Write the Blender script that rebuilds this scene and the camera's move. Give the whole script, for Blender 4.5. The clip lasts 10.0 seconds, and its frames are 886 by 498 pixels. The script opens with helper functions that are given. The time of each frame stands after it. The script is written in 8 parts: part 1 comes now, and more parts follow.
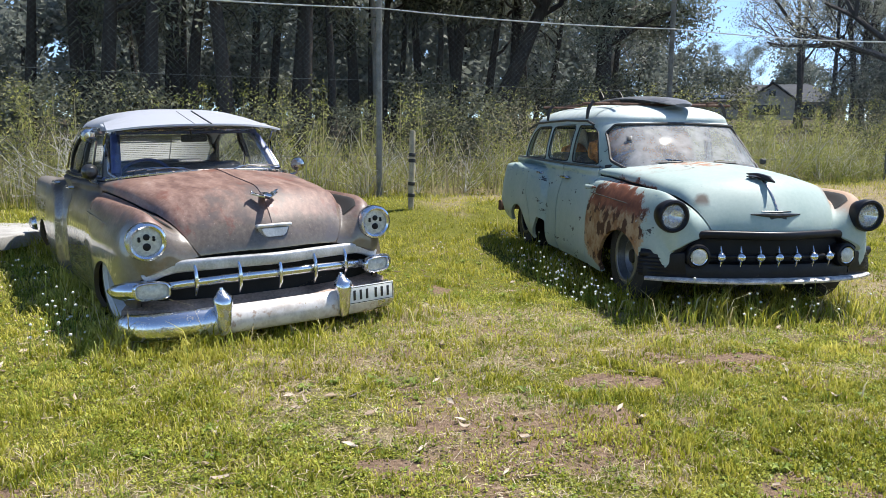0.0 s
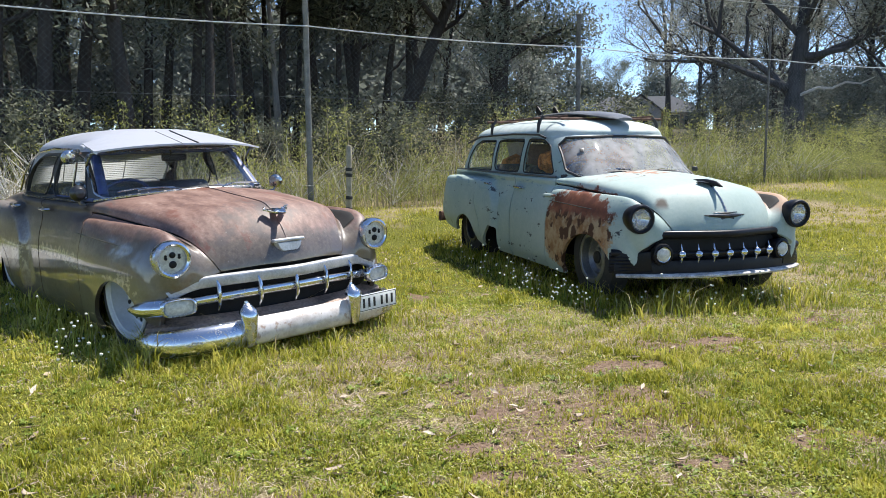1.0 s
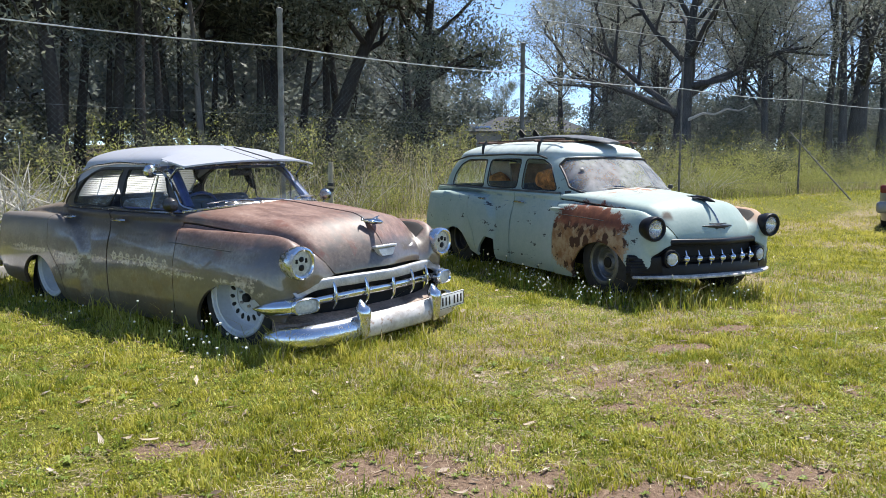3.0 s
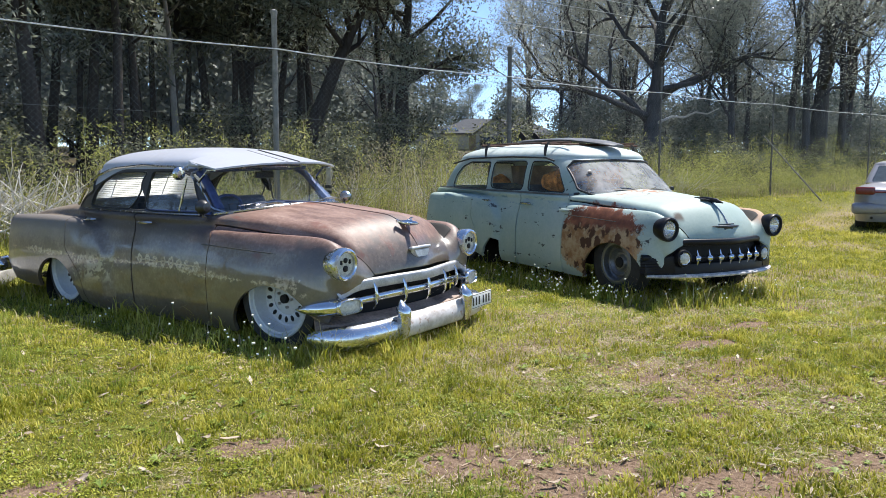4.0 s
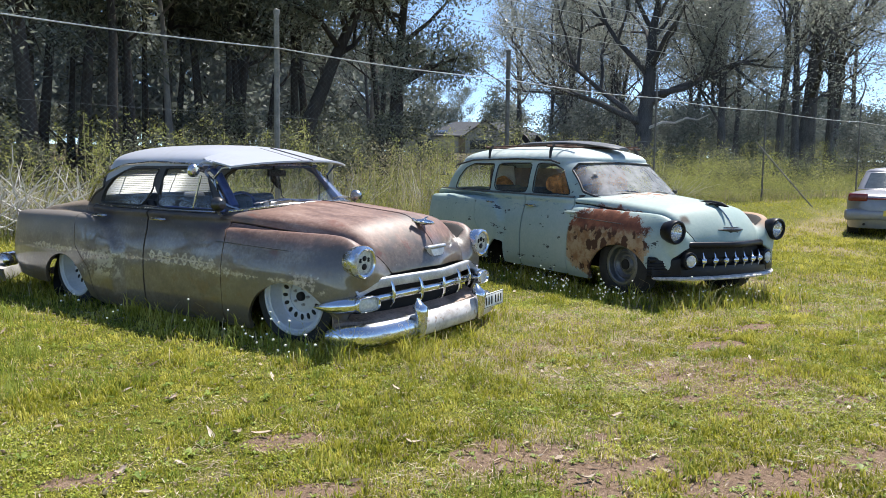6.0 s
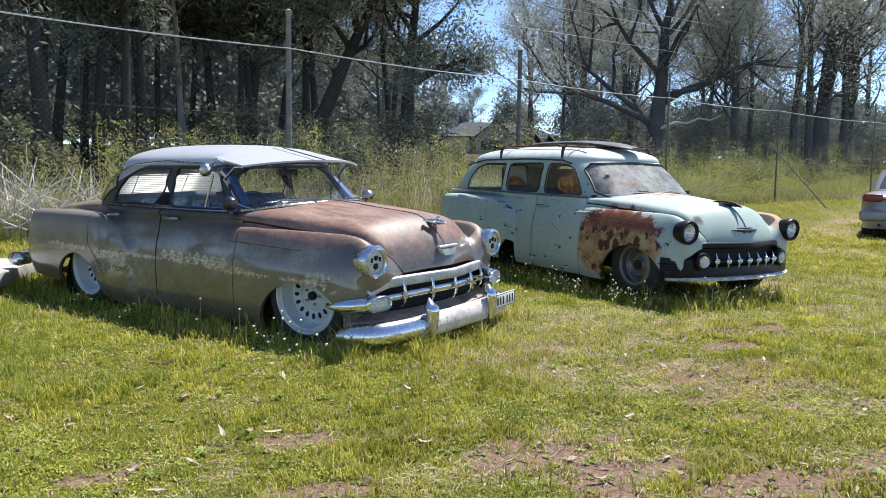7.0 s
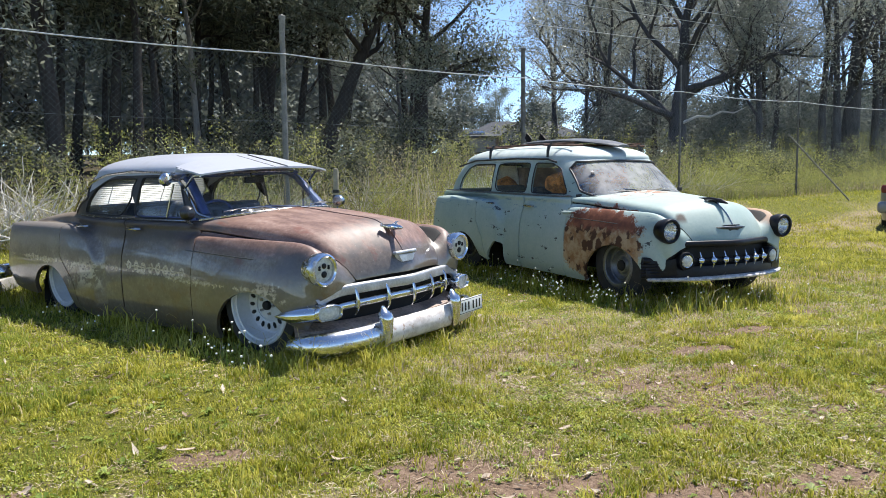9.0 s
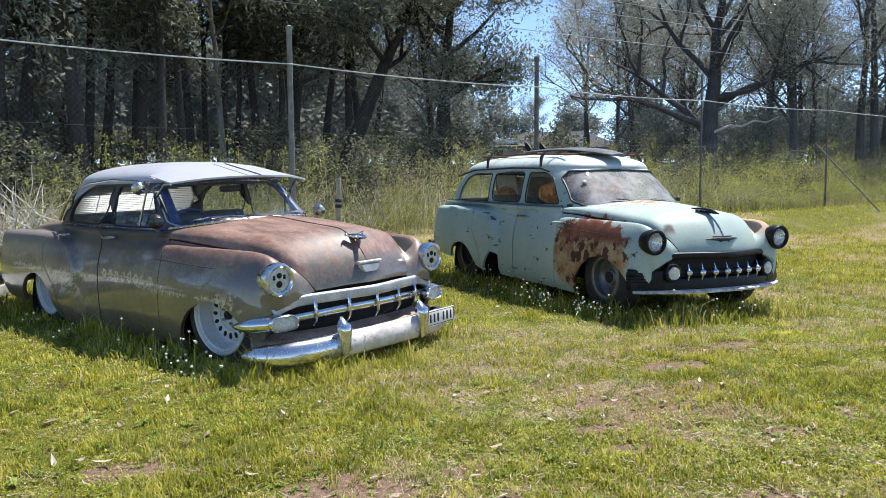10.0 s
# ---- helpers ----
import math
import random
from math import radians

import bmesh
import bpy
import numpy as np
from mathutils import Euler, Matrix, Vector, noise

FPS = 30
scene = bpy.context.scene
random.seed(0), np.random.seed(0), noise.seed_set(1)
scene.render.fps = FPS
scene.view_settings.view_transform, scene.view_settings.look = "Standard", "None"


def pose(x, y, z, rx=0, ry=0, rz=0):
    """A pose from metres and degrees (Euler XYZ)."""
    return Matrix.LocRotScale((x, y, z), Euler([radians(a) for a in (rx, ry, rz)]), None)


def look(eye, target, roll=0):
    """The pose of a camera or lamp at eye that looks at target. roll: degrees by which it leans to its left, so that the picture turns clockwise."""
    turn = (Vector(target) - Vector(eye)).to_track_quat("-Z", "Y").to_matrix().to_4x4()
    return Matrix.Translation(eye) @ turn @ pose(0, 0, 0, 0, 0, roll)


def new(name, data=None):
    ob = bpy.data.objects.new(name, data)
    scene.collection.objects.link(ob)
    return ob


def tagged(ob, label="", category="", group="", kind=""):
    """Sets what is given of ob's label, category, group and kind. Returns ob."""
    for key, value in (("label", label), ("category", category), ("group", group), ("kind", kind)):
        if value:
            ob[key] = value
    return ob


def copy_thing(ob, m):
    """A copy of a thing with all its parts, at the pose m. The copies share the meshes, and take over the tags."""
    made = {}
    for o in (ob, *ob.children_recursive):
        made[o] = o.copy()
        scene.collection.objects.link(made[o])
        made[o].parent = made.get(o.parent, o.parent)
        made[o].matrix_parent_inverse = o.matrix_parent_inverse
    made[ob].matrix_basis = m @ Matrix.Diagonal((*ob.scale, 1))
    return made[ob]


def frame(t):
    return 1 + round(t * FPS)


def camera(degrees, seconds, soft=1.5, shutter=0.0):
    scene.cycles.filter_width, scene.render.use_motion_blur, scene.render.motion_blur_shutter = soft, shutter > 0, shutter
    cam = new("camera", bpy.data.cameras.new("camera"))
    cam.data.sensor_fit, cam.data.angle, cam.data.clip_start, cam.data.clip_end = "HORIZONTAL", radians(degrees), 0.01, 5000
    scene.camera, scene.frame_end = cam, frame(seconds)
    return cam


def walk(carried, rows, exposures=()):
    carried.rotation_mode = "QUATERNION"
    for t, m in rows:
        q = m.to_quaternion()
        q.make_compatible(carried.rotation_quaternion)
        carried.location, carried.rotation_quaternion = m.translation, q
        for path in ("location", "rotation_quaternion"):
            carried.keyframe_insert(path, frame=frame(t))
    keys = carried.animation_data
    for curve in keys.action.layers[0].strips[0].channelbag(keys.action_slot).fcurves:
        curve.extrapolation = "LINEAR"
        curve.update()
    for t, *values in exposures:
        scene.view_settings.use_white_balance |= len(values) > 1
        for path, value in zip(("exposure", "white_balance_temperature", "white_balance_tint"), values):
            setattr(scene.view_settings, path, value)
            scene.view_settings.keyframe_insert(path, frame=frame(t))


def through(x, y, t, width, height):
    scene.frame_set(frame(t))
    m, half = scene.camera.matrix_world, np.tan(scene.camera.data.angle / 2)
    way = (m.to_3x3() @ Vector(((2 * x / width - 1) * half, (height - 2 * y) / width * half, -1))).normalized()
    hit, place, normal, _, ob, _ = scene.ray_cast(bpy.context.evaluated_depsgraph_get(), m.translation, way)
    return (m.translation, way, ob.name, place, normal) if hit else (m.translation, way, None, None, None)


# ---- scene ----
cam = camera(61.0, 10.0, soft=0.6)
PATH = [
    (0, (0.102, 0.081, 1.211), (0.05, 2.062, 0.939), 0.6),
    (0.5, (-0.295, -0.068, 1.206), (-0.216, 1.912, 0.929), 0.1),
    (1, (-0.688, -0.224, 1.22), (-0.432, 1.745, 0.982), -0.5),
    (1.5, (-1.097, -0.349, 1.228), (-0.729, 1.603, 0.997), -0.3),
    (2, (-1.457, -0.515, 1.237), (-1.009, 1.421, 1.012), -0.0),
    (2.5, (-1.835, -0.586, 1.244), (-1.316, 1.334, 1.033), 0.2),
    (3, (-2.157, -0.687, 1.234), (-1.6, 1.224, 1.037), 0.1),
    (4.3, (-2.774, -0.627, 1.236), (-2.104, 1.248, 1.048), 0.4),
    (4.5, (-2.809, -0.626, 1.229), (-2.131, 1.247, 1.045), 0.7),
    (5, (-2.851, -0.615, 1.224), (-2.154, 1.251, 1.038), 0.7),
    (5.5, (-2.883, -0.618, 1.22), (-2.183, 1.246, 1.032), 0.7),
    (6, (-2.897, -0.609, 1.216), (-2.214, 1.261, 1.031), 0.8),
    (7.5, (-2.898, -0.59, 1.208), (-2.247, 1.292, 1.023), 0.8),
    (8, (-2.768, -0.587, 1.222), (-2.125, 1.298, 1.036), 0.6),
    (8.5, (-2.573, -0.598, 1.229), (-1.955, 1.295, 1.041), -0.1),
    (9, (-2.337, -0.618, 1.228), (-1.763, 1.289, 1.046), -0.6),
    (9.5, (-2.089, -0.562, 1.214), (-1.559, 1.359, 1.049), -0.9),
    (10, (-1.814, -0.648, 1.214), (-1.334, 1.287, 1.06), -0.5),
]
walk(cam, [(t, look(eye, target, roll)) for t, eye, target, roll in PATH])

# ---- light ----
SUN_TO = Vector((0.42, 0.27, 1.0)).normalized()
sun_data = bpy.data.lights.new("sun", "SUN")
sun_data.energy, sun_data.angle, sun_data.color = 4.8, radians(0.53), (1.0, 0.955, 0.885)
sun_ob = new("sun", sun_data)
sun_ob.matrix_world = look(SUN_TO * 60, (0, 0, 0))
world = bpy.data.worlds.new("sky")
scene.world = world
world.use_nodes = True
wt = world.node_tree
sky = wt.nodes.new("ShaderNodeTexSky")
sky.sky_type, sky.sun_disc = "NISHITA", False
sky.sun_elevation = math.asin(SUN_TO.z)
sky.sun_rotation = math.atan2(SUN_TO.x, SUN_TO.y)
sky.air_density, sky.dust_density, sky.ozone_density = 0.6, 0.0, 3.0
wt.links.new(sky.outputs[0], wt.nodes["Background"].inputs[0])
wt.nodes["Background"].inputs[1].default_value = 0.14
scene.view_settings.exposure = 0.88

# ---- geometry helpers ----
RNG = np.random.default_rng(7)


def lattice(ix, iy, seed):
    h = (ix.astype(np.int64) * 374761393 + iy.astype(np.int64) * 668265263 + seed * 144665) & 0x7FFFFFFF
    h = ((h ^ (h >> 13)) * 1274126177) & 0x7FFFFFFF
    return ((h ^ (h >> 16)) & 0xFFFF) / 65535.0


def vnoise(x, y, seed=0):
    ix, iy = np.floor(x), np.floor(y)
    fx, fy = x - ix, y - iy
    fx, fy = fx * fx * (3 - 2 * fx), fy * fy * (3 - 2 * fy)
    a, b = lattice(ix, iy, seed), lattice(ix + 1, iy, seed)
    c, d = lattice(ix, iy + 1, seed), lattice(ix + 1, iy + 1, seed)
    return (a * (1 - fx) + b * fx) * (1 - fy) + (c * (1 - fx) + d * fx) * fy


def fbm(x, y, seed=0, octaves=4):
    total, amp, norm = 0.0, 1.0, 0.0
    for o in range(octaves):
        total = total + amp * vnoise(x * 2 ** o + 17.3 * o, y * 2 ** o - 9.1 * o, seed + o)
        norm, amp = norm + amp, amp * 0.5
    return total / norm


def smooth(a, b, x):
    t = np.clip((np.asarray(x, float) - a) / (b - a), 0, 1)
    return t * t * (3 - 2 * t)


def curve(keys):
    """A smooth function through (x, value) keys, flat outside them."""
    kx, kv = np.array([k[0] for k in keys], float), np.array([k[1] for k in keys], float)
    order = np.argsort(kx)
    kx, kv = kx[order], kv[order]
    h, d = np.diff(kx), np.diff(kv) / np.diff(kx)
    m = np.empty(len(kx))
    m[0], m[-1] = d[0], d[-1]
    for i in range(1, len(kx) - 1):
        if d[i - 1] * d[i] <= 0:
            m[i] = 0.0
        else:
            w1, w2 = 2 * h[i] + h[i - 1], h[i] + 2 * h[i - 1]
            m[i] = (w1 + w2) / (w1 / d[i - 1] + w2 / d[i])

    def f(x):
        x = np.clip(np.asarray(x, float), kx[0], kx[-1])
        i = np.clip(np.searchsorted(kx, x) - 1, 0, len(kx) - 2)
        t = (x - kx[i]) / h[i]
        return (kv[i] * (1 + 2 * t) * (1 - t) ** 2 + m[i] * h[i] * t * (1 - t) ** 2
                + kv[i + 1] * t * t * (3 - 2 * t) + m[i + 1] * h[i] * t * t * (t - 1))
    return f


def mesh_of(name, verts, faces, mat=None, shade=True, sharp=None):
    """One mesh from vertices and faces; faces may be an (n, k) array or a list of lists."""
    me = bpy.data.meshes.new(name)
    verts = np.asarray(verts, np.float32)
    if isinstance(faces, np.ndarray):
        n, k = faces.shape
        me.vertices.add(len(verts))
        me.vertices.foreach_set("co", verts.ravel())
        me.loops.add(n * k)
        me.loops.foreach_set("vertex_index", faces.astype(np.int32).ravel())
        me.polygons.add(n)
        me.polygons.foreach_set("loop_start", np.arange(0, n * k, k, dtype=np.int32))
        me.update(calc_edges=True)
    else:
        me.from_pydata(verts.tolist(), [], faces)
        me.update()
    if shade:
        me.polygons.foreach_set("use_smooth", np.ones(len(me.polygons), bool))
        if sharp is not None:
            me.set_sharp_from_angle(angle=radians(sharp))
    if mat is not None:
        me.materials.append(mat)
    return me


class Geo:
    """Collects pieces of ONE mesh."""

    def __init__(self):
        self.v, self.f, self.n = [], [], 0

    def add(self, v, f, m=None):
        v = np.asarray(v, float)
        if m is not None:
            mm = np.array(m)
            v = v @ mm[:3, :3].T + mm[:3, 3]
        self.v.append(v)
        self.f += [[int(i) + self.n for i in q] for q in f]
        self.n += len(v)
        return self

    def ob(self, name, mat, parent=None, label="", shade=True, sharp=35):
        me = mesh_of(name, np.concatenate(self.v), self.f, mat, shade, sharp)
        o = new(name, me)
        o.parent = parent
        if label:
            tagged(o, label)
        return o


def part(name, geo, mat, parent, label="", sharp=35):
    if isinstance(geo, tuple):
        geo = Geo().add(*geo)
    return geo.ob(name, mat, parent, label, True, sharp)


def thing(name, m, label, category, group="", kind=""):
    """An Empty at the base of a thing."""
    o = new(name)
    o.matrix_basis = m
    return tagged(o, label, category, group, kind)


def tube(pts, radii, seg=8, cap=True):
    """A tapered round bar along points."""
    pts = np.asarray(pts, float)
    radii = np.broadcast_to(np.asarray(radii, float), (len(pts),))
    tang = np.gradient(pts, axis=0)
    tang /= np.linalg.norm(tang, axis=1)[:, None] + 1e-9
    ref = np.array([0, 0, 1.0]) if abs(tang[:, 2]).mean() < 0.9 else np.array([1.0, 0, 0])
    a = np.linspace(0, 2 * np.pi, seg, endpoint=False)
    verts = []
    for p, t, r in zip(pts, tang, radii):
        n = np.cross(ref, t)
        n /= np.linalg.norm(n) + 1e-9
        b = np.cross(t, n)
        verts.append(p + r * (np.cos(a)[:, None] * n + np.sin(a)[:, None] * b))
    faces = [[i * seg + j, i * seg + (j + 1) % seg, (i + 1) * seg + (j + 1) % seg, (i + 1) * seg + j]
             for i in range(len(pts) - 1) for j in range(seg)]
    if cap:
        faces += [list(range(seg))[::-1], [(len(pts) - 1) * seg + j for j in range(seg)]]
    return np.concatenate(verts), faces


def sweep(pts, section, up=(0, 0, 1)):
    """A closed section of (side, up) offsets carried along points."""
    pts, section = np.asarray(pts, float), np.asarray(section, float)
    tang = np.gradient(pts, axis=0)
    tang /= np.linalg.norm(tang, axis=1)[:, None]
    k, verts = len(section), []
    for p, t in zip(pts, tang):
        s = np.cross(t, up)
        s /= np.linalg.norm(s)
        u = np.cross(s, t)
        verts.append(p + section[:, :1] * s + section[:, 1:] * u)
    faces = [[i * k + j, i * k + (j + 1) % k, (i + 1) * k + (j + 1) % k, (i + 1) * k + j]
             for i in range(len(pts) - 1) for j in range(k)]
    faces += [list(range(k))[::-1], [(len(pts) - 1) * k + j for j in range(k)]]
    return np.concatenate(verts), faces


def loft(pts, sizes, section, up=(0, 0, 1)):
    """Like sweep, with the section's width and height scaled at each point."""
    pts, section = np.asarray(pts, float), np.asarray(section, float)
    tang = np.gradient(pts, axis=0)
    tang /= np.linalg.norm(tang, axis=1)[:, None]
    k, verts = len(section), []
    for p, t, (w, h) in zip(pts, tang, sizes):
        s = np.cross(t, up)
        s /= np.linalg.norm(s)
        u = np.cross(s, t)
        verts.append(p + section[:, :1] * w * s + section[:, 1:] * h * u)
    faces = [[i * k + j, i * k + (j + 1) % k, (i + 1) * k + (j + 1) % k, (i + 1) * k + j]
             for i in range(len(pts) - 1) for j in range(k)]
    faces += [list(range(k))[::-1], [(len(pts) - 1) * k + j for j in range(k)]]
    return np.concatenate(verts), faces


def lathe(profile, seg=32, axis="x", cap=False):
    """A profile of (along, radius) turned about an axis."""
    a = np.linspace(0, 2 * np.pi, seg, endpoint=False)
    verts = []
    for h, r in profile:
        c, s = r * np.cos(a), r * np.sin(a)
        hh = np.full(seg, h)
        verts.append({"x": np.stack([hh, c, s], 1), "y": np.stack([s, hh, c], 1), "z": np.stack([c, s, hh], 1)}[axis])
    faces = [[i * seg + j, i * seg + (j + 1) % seg, (i + 1) * seg + (j + 1) % seg, (i + 1) * seg + j]
             for i in range(len(profile) - 1) for j in range(seg)]
    if cap and profile[0][1] > 1e-4:
        faces.append(list(range(seg))[::-1])
    if cap and profile[-1][1] > 1e-4:
        faces.append([(len(profile) - 1) * seg + j for j in range(seg)])
    return np.concatenate(verts), faces


def rbox(sx, sy, sz, r=0.01, segments=2):
    """A box with rounded edges, about the origin."""
    bm = bmesh.new()
    bmesh.ops.create_cube(bm, size=1)
    bmesh.ops.scale(bm, vec=(sx, sy, sz), verts=bm.verts)
    bmesh.ops.bevel(bm, geom=bm.edges[:], offset=min(r, 0.49 * min(sx, sy, sz)), segments=segments, affect="EDGES", profile=0.5)
    bm.verts.ensure_lookup_table()
    v = np.array([list(x.co) for x in bm.verts])
    f = [[x.index for x in q.verts] for q in bm.faces]
    bm.free()
    return v, f


def poly_sdf(px, pz, pts, r=0.0):
    """Signed distance to a polygon (inside below zero), its corners rounded by r."""
    pts = np.asarray(pts, float)
    d = np.full(px.shape, 1e9)
    inside = np.zeros(px.shape, bool)
    for i in range(len(pts)):
        (ax, az), (bx, bz) = pts[i], pts[(i + 1) % len(pts)]
        ex, ez = bx - ax, bz - az
        t = np.clip(((px - ax) * ex + (pz - az) * ez) / (ex * ex + ez * ez), 0, 1)
        d = np.minimum(d, np.hypot(px - ax - t * ex, pz - az - t * ez))
        cross = (az > pz) != (bz > pz)
        inside ^= cross & (px < ex * (pz - az) / (ez if abs(ez) > 1e-12 else 1e-12) + ax)
    return np.where(inside, -d, d) - r


def clip(v, f, s):
    """Keeps what lies where s is above zero, cutting the faces cleanly."""
    v, s = np.asarray(v, float), np.asarray(s, float)
    verts, cuts, index, out = [], {}, {}, []

    def keep(i):
        if i not in index:
            index[i] = len(verts)
            verts.append(v[i])
        return index[i]

    def cut(i, j):
        key = (min(i, j), max(i, j))
        if key not in cuts:
            t = s[i] / (s[i] - s[j])
            cuts[key] = len(verts)
            verts.append(v[i] + t * (v[j] - v[i]))
        return cuts[key]
    pos = s > 0
    for q in f:
        p = [pos[i] for i in q]
        if all(p):
            out.append([keep(i) for i in q])
        elif any(p):
            new_q = []
            for a in range(len(q)):
                i, j = q[a], q[(a + 1) % len(q)]
                if pos[i]:
                    new_q.append(keep(i))
                if pos[i] != pos[j]:
                    new_q.append(cut(i, j))
            if len(new_q) > 2:
                out.append(new_q)
    return np.array(verts).reshape(-1, 3), out


def flange(v, f, depth, towards):
    """Turns the open edges of a shell inward, towards a point function, to show a thickness."""
    count = {}
    for q in f:
        for a in range(len(q)):
            e = (q[a], q[(a + 1) % len(q)])
            key = (min(e), max(e))
            count[key] = None if key in count else e
    v = np.asarray(v, float)
    inner, extra, faces = {}, [], [list(q) for q in f]

    def inn(i):
        if i not in inner:
            inner[i] = len(v) + len(extra)
            d = towards(v[i]) - v[i]
            extra.append(v[i] + d / (np.linalg.norm(d) + 1e-9) * depth)
        return inner[i]
    for e in count.values():
        if e is not None:
            faces.append([e[1], e[0], inn(e[0]), inn(e[1])])
    return (np.concatenate([v, np.array(extra)]) if extra else v), faces


def flip_y(v, f):
    v = np.array(v, float)
    v[:, 1] *= -1
    return v, [list(q)[::-1] for q in f]


# ---- materials ----
class Nodes:
    """A small node builder for one material."""

    def __init__(self, name):
        self.m = bpy.data.materials.new(name)
        self.m.use_nodes = True
        self.t = self.m.node_tree
        self.b = self.t.nodes["Principled BSDF"]
        self.tc = self.t.nodes.new("ShaderNodeTexCoord")

    def link(self, a, b):
        self.t.links.new(a, b)
        return self

    def value(self, x, sock):
        if hasattr(x, "is_linked"):
            self.t.links.new(x, sock)
        else:
            sock.default_value = x if not (isinstance(x, tuple) and len(x) == 3 and len(sock.default_value) == 4) else (*x, 1)

    def coords(self, scale=(1, 1, 1), space="Object"):
        n = self.t.nodes.new("ShaderNodeMapping")
        n.inputs["Scale"].default_value = scale
        self.link(self.tc.outputs[space], n.inputs[0])
        return n.outputs[0]

    def noise(self, scale, detail=4, rough=0.55, vec=None, dist=0.0):
        n = self.t.nodes.new("ShaderNodeTexNoise")
        n.inputs["Scale"].default_value, n.inputs["Detail"].default_value = scale, detail
        n.inputs["Roughness"].default_value, n.inputs["Distortion"].default_value = rough, dist
        self.link(vec if vec is not None else self.tc.outputs["Object"], n.inputs["Vector"])
        return n.outputs[0]

    def voronoi(self, scale, vec=None, feature="F1"):
        n = self.t.nodes.new("ShaderNodeTexVoronoi")
        n.feature = feature
        n.inputs["Scale"].default_value = scale
        self.link(vec if vec is not None else self.tc.outputs["Object"], n.inputs["Vector"])
        return n.outputs["Distance"]

    def step(self, x, a, b):
        n = self.t.nodes.new("ShaderNodeMapRange")
        n.interpolation_type = "SMOOTHSTEP"
        self.value(x, n.inputs["Value"])
        n.inputs["From Min"].default_value, n.inputs["From Max"].default_value = a, b
        return n.outputs[0]

    def math(self, op, a, b=0.0):
        n = self.t.nodes.new("ShaderNodeMath")
        n.operation = op
        self.value(a, n.inputs[0])
        self.value(b, n.inputs[1])
        return n.outputs[0]

    def mul(self, *xs):
        out = xs[0]
        for x in xs[1:]:
            out = self.math("MULTIPLY", out, x)
        return out

    def xyz(self, space="Object"):
        n = self.t.nodes.new("ShaderNodeSeparateXYZ")
        self.link(self.tc.outputs[space], n.inputs[0])
        return n.outputs

    def mix(self, fac, a, b):
        n = self.t.nodes.new("ShaderNodeMix")
        n.data_type = "RGBA"
        self.value(fac, n.inputs["Factor"])
        self.value(a, n.inputs[6])
        self.value(b, n.inputs[7])
        return n.outputs[2]

    def attr(self, name):
        n = self.t.nodes.new("ShaderNodeAttribute")
        n.attribute_name = name
        return n.outputs["Fac"]

    def island(self):
        return self.t.nodes.new("ShaderNodeNewGeometry").outputs["Random Per Island"]

    def ramp(self, fac, stops):
        n = self.t.nodes.new("ShaderNodeValToRGB")
        while len(n.color_ramp.elements) < len(stops):
            n.color_ramp.elements.new(0.5)
        for e, (p, c) in zip(n.color_ramp.elements, stops):
            e.position, e.color = p, (*c, 1)
        self.value(fac, n.inputs[0])
        return n.outputs[0]

    def bump(self, height, strength=0.3, distance=0.01):
        n = self.t.nodes.new("ShaderNodeBump")
        n.inputs["Strength"].default_value, n.inputs["Distance"].default_value = strength, distance
        self.link(height, n.inputs["Height"])
        self.link(n.outputs[0], self.b.inputs["Normal"])
        return self

    def done(self, color=None, rough=None, metal=None, spec=None, coat=None, trans=None, sub=None):
        for key, x in (("Base Color", color), ("Roughness", rough), ("Metallic", metal), ("Specular IOR Level", spec),
                       ("Coat Weight", coat), ("Transmission Weight", trans)):
            if x is not None:
                self.value(x, self.b.inputs[key])
        return self.m


def plain(name, color, rough=0.5, metal=0.0, grain=0.12, scale=12.0, bump=0.0, spec=0.5):
    """A near-plain surface with slight mottling at two scales."""
    n = Nodes(name)
    a = n.math("ADD", n.mul(n.noise(scale), 0.6), n.mul(n.noise(scale * 9), 0.4))
    dark = tuple(c * (1 - grain * 2.2) for c in color)
    light = tuple(min(1, c * (1 + grain * 1.3)) for c in color)
    col = n.mix(n.step(a, 0.3, 0.7), dark, light)
    if bump:
        n.bump(n.noise(scale * 6), bump, 0.004)
    return n.done(col, n.math("ADD", n.mul(n.noise(scale * 2), 0.2), rough - 0.1), metal, spec)


def leaf_mat(name, dark, mid, light, rough=0.5, through=0.35, patchy=0.1, mottle=0.0):
    """Leaves and blades: colour varies by island and place, and some light passes through."""
    n = Nodes(name)
    big = n.math("ADD", n.mul(n.noise(0.55, 2), 0.5), n.mul(n.step(n.noise(2.8, 4, 0.6), 0.3, 0.7), patchy))
    if mottle:
        big = n.math("ADD", big, n.mul(n.math("SUBTRACT", n.step(n.noise(8.0, 4, 0.6), 0.3, 0.7), 0.5), mottle))
    f = n.math("ADD", n.mul(n.island(), 0.6 - patchy * 0.5), big)
    col = n.ramp(f, [(0.1, dark), (0.5, mid), (0.95, light)])
    n.done(col, rough, 0.0, 0.3)
    tr = n.t.nodes.new("ShaderNodeBsdfTranslucent")
    n.link(col, tr.inputs[0])
    mx = n.t.nodes.new("ShaderNodeMixShader")
    mx.inputs[0].default_value = through
    n.link(n.b.outputs[0], mx.inputs[1]).link(tr.outputs[0], mx.inputs[2])
    n.link(mx.outputs[0], n.t.nodes["Material Output"].inputs[0])
    return n.m


